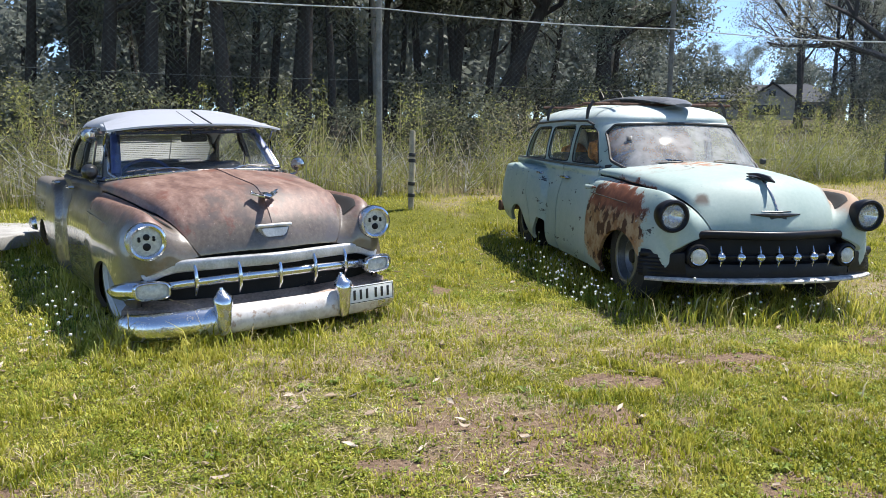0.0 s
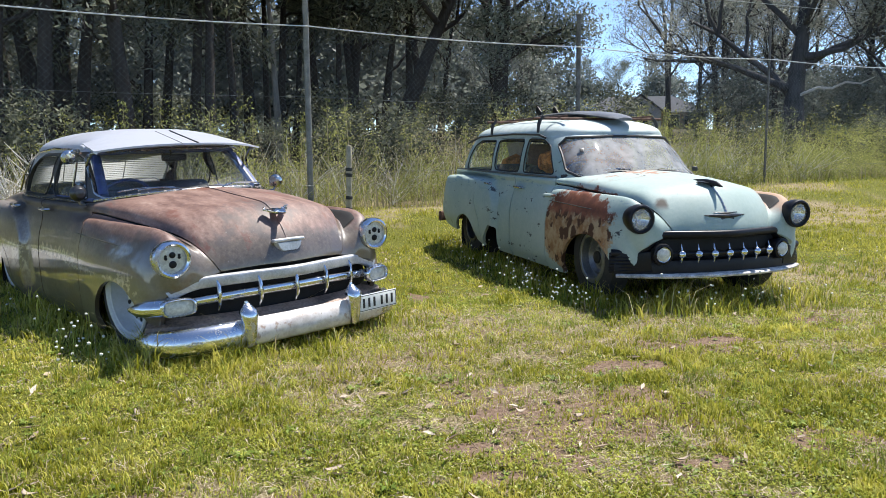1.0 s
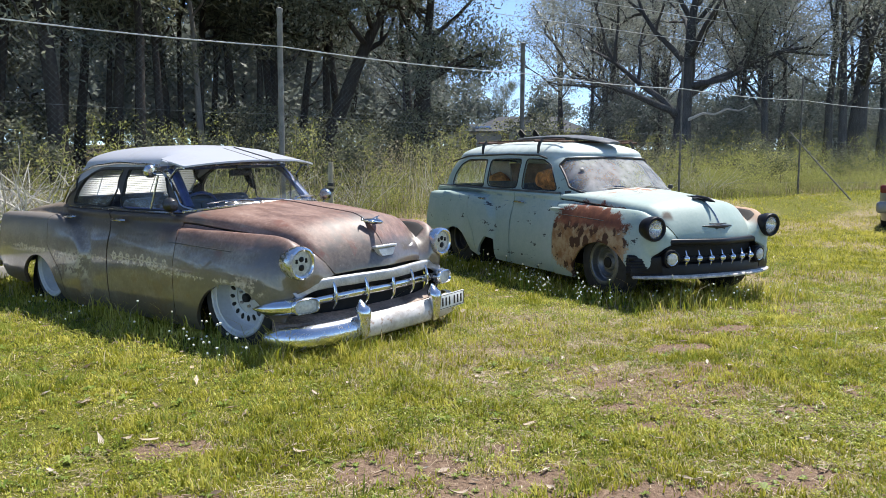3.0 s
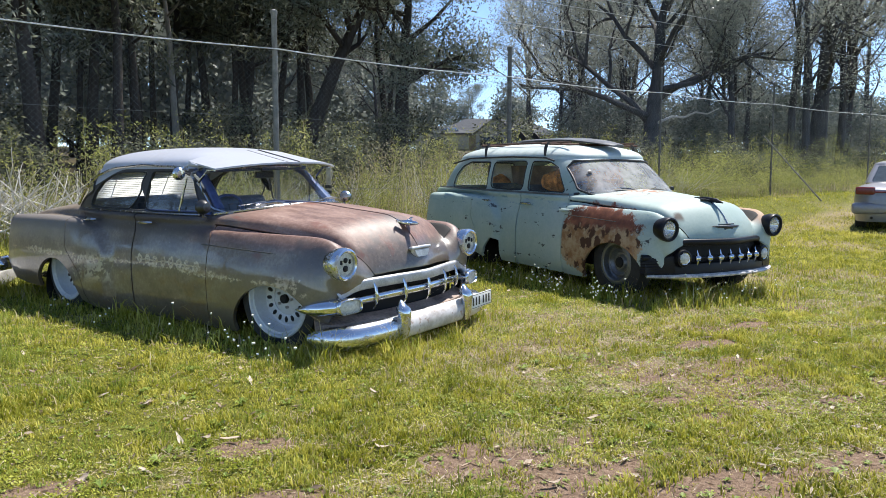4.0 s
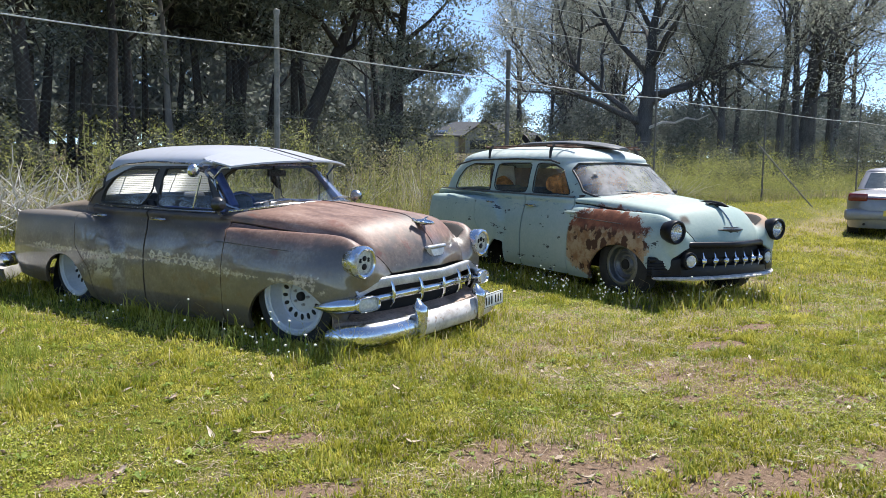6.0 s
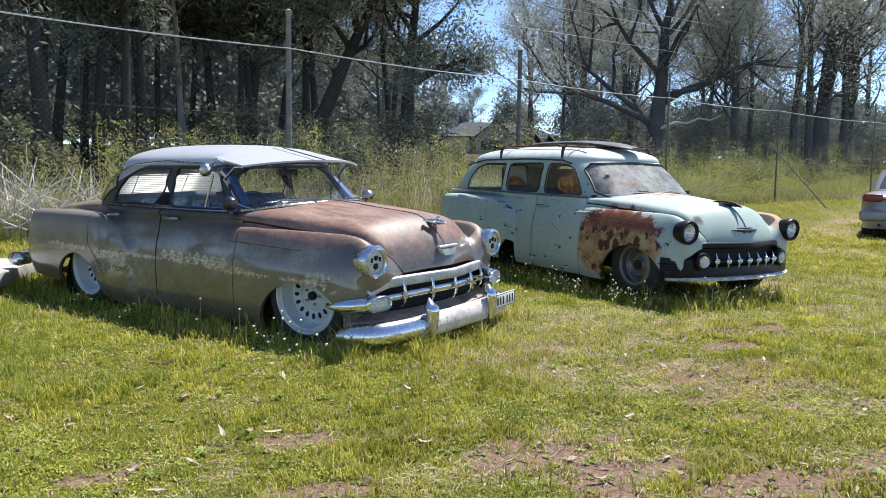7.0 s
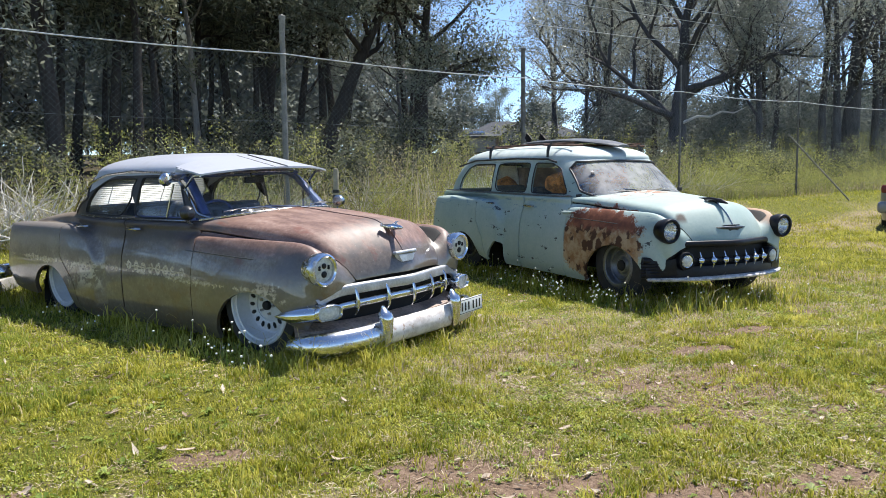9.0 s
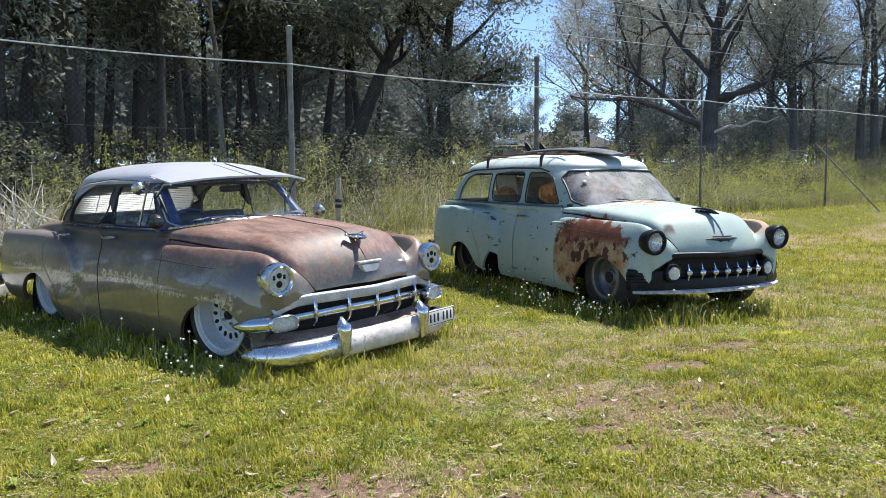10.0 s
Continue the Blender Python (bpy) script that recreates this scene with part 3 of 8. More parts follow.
BRUSH = leaf_mat("dry_brush", (0.13, 0.11, 0.065), (0.32, 0.275, 0.17), (0.60, 0.54, 0.39), 0.8, 0.45)
WEED_BANK = leaf_mat("rank_weeds", (0.05, 0.065, 0.016), (0.21, 0.235, 0.055), (0.56, 0.55, 0.20), 0.5, 0.55, 0.3, 0.3)
FLUFF = plain("white_seed_heads", (0.74, 0.73, 0.66), 0.9)
LITTER = leaf_mat("fallen_leaves", (0.14, 0.09, 0.06), (0.38, 0.29, 0.21), (0.64, 0.56, 0.47), 0.7, 0.15)

# ---- ground ----
FENCE = [(-26.0, 2.9), (-16.0, 6.5), (-6.2, 10.07), (-1.22, 11.91), (3.72, 13.74), (8.4, 15.2), (13.1, 16.6), (18.5, 18.2), (26.0, 20.4), (36.0, 23.4)]


def ground_z(x, y):
    """The lawn is level near the cars and climbs gently towards the fence and the wood."""
    x, y = np.asarray(x, float), np.asarray(y, float)
    d = y + 0.12 * x
    z = 0.03 * smooth(2.5, 5.0, d) + 0.052 * np.maximum(d - 7.2, 0) ** 2 / (np.maximum(d - 7.2, 0) + 2.2)
    line = np.interp(x, [p[0] for p in FENCE], [p[1] for p in FENCE])
    z = np.minimum(z, 4.4) + 0.22 * smooth(-3.0, -1.1, y - line)
    return z + 0.035 * (fbm(x * 0.9, y * 0.9, 3, 3) - 0.5) + 0.02 * (fbm(x * 5, y * 5, 5, 2) - 0.5)


def dirt_at(x, y):
    """How bare the soil is: a few trodden patches and scattered thin spots."""
    out = 0.5 * smooth(0.60, 0.70, fbm(x * 1.5 + 3, y * 1.9, 11, 5)) * (0.45 + 0.55 * smooth(-2.0, 1.0, x)) * smooth(6.5, 4.5, y)
    for cx, cy, rx, ry in ((-1.46, 2.34, 0.26, 0.16), (-1.15, 2.0, 0.42, 0.17), (-0.72, 1.72, 0.42, 0.18), (-0.96, 2.40, 0.18, 0.08), (0.05, 1.76, 0.26, 0.12),
                           (-2.42, 2.22, 0.22, 0.08), (-2.38, 2.80, 0.20, 0.12), (-3.26, 2.60, 0.20, 0.10), (0.9, 3.84, 0.30, 0.10), (1.75, 4.3, 0.24, 0.12),
                           (-0.14, 2.50, 0.11, 0.08), (0.03, 3.2, 0.18, 0.10), (0.44, 3.03, 0.16, 0.08), (0.74, 2.5, 0.18, 0.07), (-0.16, 2.8, 0.16, 0.08), (-0.1, 6.1, 0.10, 0.3)):
        d = np.hypot((x - cx) / rx, (y - cy) / ry) + 1.5 * (fbm(x * 5.5, y * 5.5, 21, 4) - 0.5)
        out = np.maximum(out, smooth(1.35, 0.45, d))
    return out


def dry_at(x, y):
    spots = smooth(0.52, 0.64, fbm(x * 2.6 + 1, y * 3.2, 37, 4)) * smooth(7.5, 5.0, y)
    broad = smooth(0.40, 0.68, fbm(x * 0.45 + 7, y * 0.6 + 2, 31, 4)) * (0.25 + 0.4 * smooth(-3.0, 0.6, x)) + 0.15 * smooth(5, 12, x + y * 0.3)
    return np.clip(broad + 0.7 * spots * (0.4 + 0.6 * smooth(-3.0, 0.6, x)), 0, 1)


def grown_axis(lo, hi, step, reach, growth=1.22):
    mid = np.arange(lo, hi + step / 2, step)
    ext, s = [], step
    total = 0.0
    while total < reach:
        s *= growth
        total += s
        ext.append(total)
    ext = np.array(ext)
    return np.concatenate([(lo - ext)[::-1], mid, hi + ext])


gx, gy = grown_axis(-5, 6, 0.04, 420, 1.12), grown_axis(0.8, 8, 0.04, 420, 1.12)
GX, GY = np.meshgrid(gx, gy, indexing="ij")
gv = np.stack([GX, GY, ground_z(GX, GY)], -1).reshape(-1, 3)
ii, jj = np.meshgrid(np.arange(len(gx) - 1), np.arange(len(gy) - 1), indexing="ij")
base = (ii * len(gy) + jj).ravel()
gf = np.stack([base, base + len(gy), base + len(gy) + 1, base + 1], 1)
gme = mesh_of("ground", gv, gf, GROUND)
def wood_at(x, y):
    """The litter floor under the trees behind the fence, its shade put into a dark colour."""
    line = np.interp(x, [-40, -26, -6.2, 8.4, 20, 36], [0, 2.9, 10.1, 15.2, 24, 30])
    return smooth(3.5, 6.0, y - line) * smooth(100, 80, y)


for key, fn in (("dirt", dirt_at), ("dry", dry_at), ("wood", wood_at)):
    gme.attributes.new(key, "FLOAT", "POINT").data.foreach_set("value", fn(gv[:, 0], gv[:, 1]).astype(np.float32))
tagged(new("ground", gme), "mown green lawn with dry straw patches and bare soil", "lawn", kind="structure")

slab = Geo()
for k in range(3):
    v, f = rbox(2.35, 2.3, 0.14, 0.015)
    slab.add(v, f, pose(-5.62 - 2.37 * k, 8.55 + 0.28 * k, float(ground_z(-5.6 - 2.37 * k, 8.7)) - 0.05, 0, 0, -7))
tagged(slab.ob("pavement_slab", CONCRETE), "pale weathered concrete driveway slab in the grass", "pavement", kind="structure")

# ---- fence ----
POST_TOP = 3.9
fence = thing("chain_link_fence", Matrix.Identity(4), "tall galvanised pipe fence with chain-link mesh and top cable", "fence")
pv, pf = lathe([(-0.3, 0.035), (0.0, 0.035), (0.004, 0.036), (1.9, 0.034), (3.55, 0.033), (3.58, 0.042), (3.62, 0.042), (3.65, 0.0)], 12, "z")
for (x, y) in FENCE:
    z0 = float(ground_z(x, y))
    v = pv.copy()
    v[3:, 2] *= (POST_TOP - z0) / 3.65
    if abs(x - 3.72) < 0.1 or abs(x + 1.22) < 0.1:
        v[:, :2] *= 1.35
    if x > 8:
        v[:, :2] *= 0.7
    p = Geo().add(v, pf).ob("post", POST_DARK if x > 3 else GALV, fence)
    p.matrix_basis = pose(x, y, z0)
mesh_g = Geo()
pitch = 0.06
for (x0, y0), (x1, y1) in zip(FENCE[1:-1], FENCE[2:]):
    length = math.hypot(x1 - x0, y1 - y0)
    ux, uy = (x1 - x0) / length, (y1 - y0) / length
    zb = float(ground_z((x0 + x1) / 2, (y0 + y1) / 2)) + 0.05
    zt = 3.28
    h = zt - zb
    step = pitch * 1.41
    verts, faces = [], []
    for sgn in (1, -1):
        for s in np.arange(-h, length + h, step):
            a0, a1 = (s, s + h) if sgn > 0 else (s + h, s)
            lo, hi = 0.0, 1.0
            if a1 != a0:
                t0, t1 = (0 - a0) / (a1 - a0), (length - a0) / (a1 - a0)
                lo, hi = max(0, min(t0, t1)), min(1, max(t0, t1))
            if hi - lo < 0.02:
                continue
            off = 0.0016 * sgn
            n = len(verts)
            for t in (lo, hi):
                a, z = a0 + (a1 - a0) * t, zb + h * t
                cx, cy = x0 + ux * a - uy * off, y0 + uy * a + ux * off
                for wa, wz in ((0.0009, 0.0009), (-0.0009, -0.0009)):
                    verts.append((cx + ux * wa, cy + uy * wa, z - sgn * wz))
                verts.append((cx - uy * 0.0016, cy + ux * 0.0016, z))
            faces += [[n, n + 1, n + 4, n + 3], [n + 1, n + 2, n + 5, n + 4], [n + 2, n, n + 3, n + 5]]
    mesh_g.add(verts, faces)
tagged(mesh_g.ob("chain_link", GALV_WIRE, fence, shade=False), "diamond-pattern galvanised chain link", kind="stuff")
for height, rad, mat, nm, sag in ((3.27, 0.010, CABLE_MAT, "top_cable", 0.05), (1.05, 0.003, GALV_WIRE, "strand_wire", 0.03), (2.2, 0.003, GALV_WIRE, "strand_wire", 0.03)):
    pts = []
    for (x0, y0), (x1, y1) in zip(FENCE[:-1], FENCE[1:]):
        for t in np.linspace(0, 1, 9)[:-1]:
            pts.append((x0 + (x1 - x0) * t + 0.03, y0 + (y1 - y0) * t - 0.05, height - sag * 4 * t * (1 - t)))
    part(nm, tube(pts, rad, 5), mat, fence)
part("brace_rail", tube([(12.2, 15.95, 2.35), (13.25, 14.9, float(ground_z(13.2, 14.9)) + 0.02)], 0.02, 8), GALV, fence, "slanting pipe brace")

stub = thing("timber_stub_post", pose(-0.63, 10.6, float(ground_z(-0.63, 10.6)) + 0.03, 0, 1.0), "short weathered post wrapped with black bands", "post")
part("stake", lathe([(-0.2, 0.042), (0.0, 0.042), (0.5, 0.043), (1.0, 0.041), (1.06, 0.036), (1.065, 0.0)], 12, "z"), plain("weathered_pale_timber", (0.40, 0.35, 0.25), 0.8, 0, 0.2, 9, 0.2), stub)
for hz in (0.14, 0.30, 0.62, 0.70):
    part("band", lathe([(hz, 0.043), (hz + 0.005, 0.05), (hz + 0.045, 0.05), (hz + 0.05, 0.043)], 14, "z"), SEAL, stub, "black rubber band")

# ---- trees, brush and far things ----
def leaf_cards(centres, spread, n_each, size, rng, droop=0.3, slim=0.35):
    """Many small folded leaves scattered round centres."""
    m = len(centres) * n_each
    off = rng.normal(0, 1, (m, 3))
    off *= (1.75 * rng.random((m, 1)) ** 0.5) / np.linalg.norm(off, axis=1)[:, None]
    c = np.repeat(np.asarray(centres), n_each, 0) + off * np.asarray(spread)
    d = rng.normal(0, 1, (m, 3))
    d[:, 2] = d[:, 2] * 0.7 - droop
    d /= np.linalg.norm(d, axis=1)[:, None]
    s = np.cross(d, rng.normal(0, 1, (m, 3)))
    s /= np.linalg.norm(s, axis=1)[:, None]
    L = size * rng.uniform(0.6, 1.4, (m, 1))
    v = np.stack([c - d * L * 0.5, c + s * L * slim * 0.5, c + d * L * 0.5, c - s * L * slim * 0.5], 1).reshape(-1, 3)
    return v, np.arange(m * 4).reshape(m, 4)


def make_tree(seed, height, trunk_r, lean, limbs, first, spread, leaf_size, n_leaf, bark, leaf, label, upright=0.6, bare=0.0, droop=0.3, slim=0.35, clump=0.5):
    """A tapered trunk with forking limbs and a crown of many small leaves."""
    rng = np.random.default_rng(seed)
    root = thing("tree", Matrix.Identity(4), label, "tree")
    wood, tips = Geo(), []
    n = 9
    t = np.linspace(0, 1, n)
    wob = np.cumsum(rng.normal(0, 0.035, (n, 2)), 0) * height * 0.22
    pts = np.stack([lean[0] * t ** 1.3 + wob[:, 0] * t, lean[1] * t ** 1.3 + wob[:, 1] * t, height * 0.86 * t - 0.2], 1)
    wood.add(*tube(pts, trunk_r * (1 - 0.8 * t) * (1 + 0.5 * np.exp(-t * 14)), 9))

    def grow(p0, d, length, r, depth):
        k = 5
        q = [p0]
        d = d / np.linalg.norm(d)
        for _ in range(k - 1):
            d = d + rng.normal(0, 0.16, 3) + np.array([0, 0, 0.05 * upright])
            d /= np.linalg.norm(d)
            q.append(q[-1] + d * length / (k - 1))
        q = np.array(q)
        wood.add(*tube(q, r * np.linspace(1, 0.35, k), 5 if depth else 6, False))
        if depth < 2:
            for _ in range(3 if depth == 0 else 2):
                i = rng.integers(2, k)
                nd = d + rng.normal(0, 0.62, 3) + np.array([0, 0, 0.2 * upright])
                grow(q[i], nd, length * rng.uniform(0.45, 0.7), r * 0.5, depth + 1)
        if depth >= 1:
            tips.extend(q[2:])
    for b in range(limbs):
        u = first + (1 - first) * (b + rng.uniform(0, 0.8)) / limbs
        p0 = np.array([np.interp(u, t, pts[:, k]) for k in range(3)])
        a = rng.uniform(0, 2 * np.pi)
        d = np.array([math.cos(a), math.sin(a), upright + rng.uniform(-0.2, 0.4)])
        grow(p0, d, spread * (1.15 - 0.6 * u) * rng.uniform(0.7, 1.2), trunk_r * 0.42 * (1.1 - 0.6 * u), 0)
    tips.extend(pts[-2:])
    part("trunk", wood, bark, root, "", 60)
    tips = np.array(tips)
    keep = tips[rng.random(len(tips)) > bare]
    each = max(3, int(n_leaf / max(1, len(keep))))
    v, f = leaf_cards(keep, (clump, clump, clump * 0.8), each, leaf_size, rng, droop, slim)
    crown = new("crown", mesh_of("crown", v, f, leaf, True))
    crown.parent = root
    return root


def at(x, y, turn=0, s=1.0):
    return pose(x, y, float(ground_z(x, y)) - 0.05, 0, 0, turn) @ Matrix.Scale(s, 4)


OAK_L, GUM_L = "dark she-oak tree with thin trunk in the wood", "grey-green gum tree with open leafy crown"
oaks = [make_tree(100 + k, 10.5 + k, 0.15, (0.5 * (k - 1), 0.3), 12, 0.42, 2.2, 0.28, 6800, BARK_DARK, LEAF_OAK, OAK_L, 0.5, 0.0, 0.7, 0.16, 0.40) for k in range(1, 4)]
gums = [make_tree(200 + k, 11.5 + 1.2 * k, 0.2, (0.9 * (k - 1), -0.4), 9, 0.34, 3.6, 0.15, 9500, BARK_PALE if k == 1 else BARK_DARK, LEAF_GUM, GUM_L, 0.75, 0.12, 0.6, 0.3, 0.42) for k in range(4)]
sparse = [make_tree(300 + k, 12.5 + k, 0.17, (0.6, 0.3 * k), 12, 0.22, 3.4, 0.135, 12500, BARK_GREY, LEAF_OPEN, "tall thin gum tree with sparse see-through crown", 0.95, 0.15, 0.6, 0.3, 0.6) for k in range(3)]
far = [make_tree(400 + k, 10.0 + k, 0.2, (0.2, 0.1), 12, 0.06, 3.2, 0.45, 4200, BARK_DARK, LEAF_FAR, "distant gum tree with haze-paled leaves", 0.6, 0.0, 0.4, 0.5, 0.9) for k in range(2)]
shrubs = [make_tree(500 + k, 2.6, 0.03, (0.2, 0.1), 9, 0.08, 1.1, 0.13, 2000, BARK_DARK, LEAF_OAK, "dark leafy shrub under the trees", 0.6, 0.0, 0.2, 0.4, 0.3) for k in range(2)]
gums_open = [make_tree(240 + k, 11.5 + 1.2 * k, 0.2, (0.9 * (k - 1), -0.4), 9, 0.34, 3.6, 0.12, 11000, BARK_GREY, LEAF_OPEN, "gum tree with open leafy crown paled for haze", 0.75, 0.12, 0.6, 0.3, 0.42) for k in range(3)]
# Scrub in the paler far-leaf colour, which carries the haze.
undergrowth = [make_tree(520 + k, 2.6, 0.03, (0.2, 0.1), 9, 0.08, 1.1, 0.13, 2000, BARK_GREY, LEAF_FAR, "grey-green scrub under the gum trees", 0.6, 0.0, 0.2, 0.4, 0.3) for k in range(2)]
first_used = set()


def plant(kinds, k, x, y, turn, s, group):
    src = kinds[k % len(kinds)]
    m = at(x, y, turn, s)
    if src.name in first_used:
        o = copy_thing(src, m)
        o.matrix_basis = m
    else:
        first_used.add(src.name)
        o = src
        o.matrix_basis = m
    tagged(o, group=group)
    return o


rt = np.random.default_rng(42)
# the dark wood behind the fence, left of the gap
for k in range(54):
    u = k / 54
    x = -27 + 29 * u + rt.normal(0, 0.6)
    y = 17.5 + 15 * rt.random() + 0.18 * (x + 10) - (2.5 if k % 4 == 0 else 0)
    if x > -3.5:
        y = max(y, 27.0 + 4 * rt.random())
    plant(oaks if k % 4 else gums, k, x, y, rt.uniform(0, 360), rt.uniform(0.85, 1.3), "dark wood")
for k in range(46):
    x = -34 + 42 * k / 46 + rt.normal(0, 0.8)
    plant(shrubs, k, x, 17.0 + 0.2 * (x + 10) + rt.uniform(0, 16), rt.uniform(0, 360), rt.uniform(0.5, 1.1), "shrubs under the wood")
# open gums right of the gap
for k, (x, y, s, kind) in enumerate(((24.0, 112, 0.9, sparse), (41.0, 114, 0.95, gums), (23.5, 40, 1.0, sparse), (21.3, 28, 1.05, sparse), (24.6, 27, 1.15, sparse),
                                     (27.5, 31, 1.1, gums), (30.0, 26, 1.1, sparse), (26.0, 36, 1.0, sparse), (33.0, 33, 1.15, gums), (36.0, 27, 1.2, sparse), (31.5, 41, 1.1, sparse),
                                     (37.5, 37, 1.2, gums), (42.0, 31, 1.2, sparse), (49.0, 110, 1.0, gums), (31.0, 52, 1.1, gums), (36.0, 49, 1.1, sparse), (45, 42, 1.2, gums), (27.5, 47, 1.0, gums),
                                     (6.8, 35, 0.85, gums), (4.4, 40, 0.9, gums), (8.6, 44, 0.8, sparse), (7.4, 39, 0.95, gums), (5.6, 30.5, 0.9, gums), (2.6, 31.5, 0.95, gums), (32.5, 60, 1.1, gums), (36.0, 66, 1.15, gums), (40.0, 62, 1.15, gums), (55.0, 104, 1.3, gums), (61.0, 100, 1.3, gums), (67.0, 98, 1.3, gums), (23.2, 46, 1.15, gums), (24.8, 48.5, 1.2, gums), (27.0, 53, 1.2, gums), (25.2, 43, 1.1, gums), (24.2, 56, 1.2, gums), (22.4, 51.5, 1.05, gums), (44.0, 118, 1.05, gums), (38.0, 120, 1.0, gums), (8.0, 56, 0.9, far), (11.0, 60, 0.95, far), (14.0, 62, 0.85, far), (16.3, 65, 0.9, far), (5.0, 52, 0.95, far), (21.4, 45, 0.95, sparse), (35.0, 116, 0.95, gums), (33.0, 60, 1.15, gums), (41.0, 56, 1.2, gums), (48.0, 50, 1.2, gums), (52.0, 40, 1.2, gums), (29.0, 37, 0.95, gums), (39.0, 43, 1.1, gums))):
    # Nearer right-hand gums take the paled leaves, matching the bright haze there.
    plant(gums_open if kind is gums and x > 12 and y < 58 else kind, k, x, y, 57 * k, s, "open gum wood")
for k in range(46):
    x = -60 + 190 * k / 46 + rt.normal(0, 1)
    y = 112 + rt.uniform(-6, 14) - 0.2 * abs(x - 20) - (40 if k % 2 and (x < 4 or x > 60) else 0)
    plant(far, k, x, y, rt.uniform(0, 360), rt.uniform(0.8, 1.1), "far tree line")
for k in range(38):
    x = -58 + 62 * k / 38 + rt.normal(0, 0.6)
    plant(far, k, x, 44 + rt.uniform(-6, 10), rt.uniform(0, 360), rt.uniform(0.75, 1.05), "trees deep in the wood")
for k in range(22):
    x = 9.5 + 22 * k / 22 + rt.normal(0, 0.4)
    line = float(np.interp(x, [p[0] for p in FENCE], [p[1] for p in FENCE]))
    plant(shrubs, k, x, line + rt.uniform(1.2, 5.0), rt.uniform(0, 360), rt.uniform(0.3, 0.6), "bushes along the fence")
for k in range(16):
    x = -13 + 18 * k / 16 + rt.normal(0, 0.4)
    line = float(np.interp(x, [p[0] for p in FENCE], [p[1] for p in FENCE]))
    plant(shrubs, k, x, line + rt.uniform(2.0, 5.0), rt.uniform(0, 360), rt.uniform(0.45, 0.8), "bushes along the fence")
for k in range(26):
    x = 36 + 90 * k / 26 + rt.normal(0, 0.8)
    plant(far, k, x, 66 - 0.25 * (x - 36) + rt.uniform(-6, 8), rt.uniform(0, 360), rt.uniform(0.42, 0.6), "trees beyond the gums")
for k in range(52):
    x = 10 + 50 * k / 52 + rt.normal(0, 1)
    if 8 < x < 21:
        continue
    plant(undergrowth, k, x, 38 + rt.uniform(-8, 18), rt.uniform(0, 360), rt.uniform(0.8, 1.7), "scrub under the gums")

for k in range(44):
    x = 21 + 40 * k / 44 + rt.normal(0, 0.8)
    plant(undergrowth, k, x, 31 + 0.25 * (x - 21) + rt.uniform(0, 16), rt.uniform(0, 360), rt.uniform(1.0, 1.9), "scrub under the gums")

for kinds in (oaks, gums, gums_open, sparse, far, shrubs, undergrowth):
    assert all(src.name in first_used for src in kinds)

# a leaning dark trunk and the big spreading gum with a bleached dead limb
leaner = make_tree(77, 9.5, 0.33, (3.4, -0.3), 10, 0.50, 3.4, 0.15, 18000, BARK_DARK, LEAF_GUM, "leaning dark-trunked gum tree with arching limbs", 0.45, 0.05, 0.5, 0.3, 0.5)
leaner.matrix_basis = at(0.75, 24.3)
dark = make_tree(79, 9.5, 0.32, (0.5, 0.2), 14, 0.36, 3.3, 0.15, 30000, BARK_DARK, LEAF_GUM, "dark-trunked gum tree with dense hanging leaves", 0.4, 0.05, 0.6, 0.3, 0.45)
dark.matrix_basis = at(4.27, 24.2)
for k, (x, y, r, hgt, lean) in enumerate(((-8.95, 22.9, 0.26, 10.5, (-2.2, 0.2)), (-8.35, 23.2, 0.24, 11.0, (0.9, 0.1)), (-5.2, 24.0, 0.2, 11.0, (0.3, 0.2)), (-2.75, 25.5, 0.13, 11.5, (-0.7, 0.2)), (-12.6, 22.0, 0.2, 11.0, (0.4, 0.3)))):
    bole = make_tree(700 + k, hgt, r, lean, 8, 0.55, 2.6, 0.24, 4200, BARK_DARK if k != 3 else BARK_PALE, LEAF_OAK, "stout dark-barked tree standing at the edge of the wood", 0.5, 0.05, 0.6, 0.18, 0.45)
    bole.matrix_basis = at(x, y)
    tagged(bole, group="stout trees at the wood's edge")
for k, (x, y, r, hgt, lean) in enumerate(((30.2, 32.0, 0.50, 15.0, (0.9, 0.2)), (37.5, 37.0, 0.38, 15.0, (1.2, 0.2)), (24.9, 32.4, 0.17, 13.0, (-0.8, 0.1)), (26.3, 33.0, 0.16, 13.0, (0.2, 0.1)))):
    bole = make_tree(720 + k, hgt, r, lean, 9, 0.3, 4.2 if r > 0.3 else 2.6, 0.13, 16000, BARK_GREY, LEAF_OPEN, "tall gum tree with a stout grey trunk and forking limbs", 1.0, 0.15, 0.6, 0.3, 0.6)
    bole.matrix_basis = at(x, y)
    tagged(bole, group="stout gums beyond the fence")
big = make_tree(88, 11.0, 0.48, (0.6, 0.0), 12, 0.2, 5.4, 0.14, 44000, BARK_GREY, LEAF_OPEN, "large spreading gum tree with a bleached dead limb", 0.75, 0.05, 0.6, 0.3, 0.6)
big.matrix_basis = at(18.35, 30.1)
part("dead_limb", tube([(0.1, -0.3, 2.35), (0.6, -0.7, 2.62), (1.1, -0.95, 2.58), (1.6, -1.1, 2.82), (2.1, -1.3, 2.74), (2.6, -1.5, 3.0)], [0.075, 0.06, 0.052, 0.045, 0.035, 0.014], 7), DEADWOOD, big, "bleached dead limb")

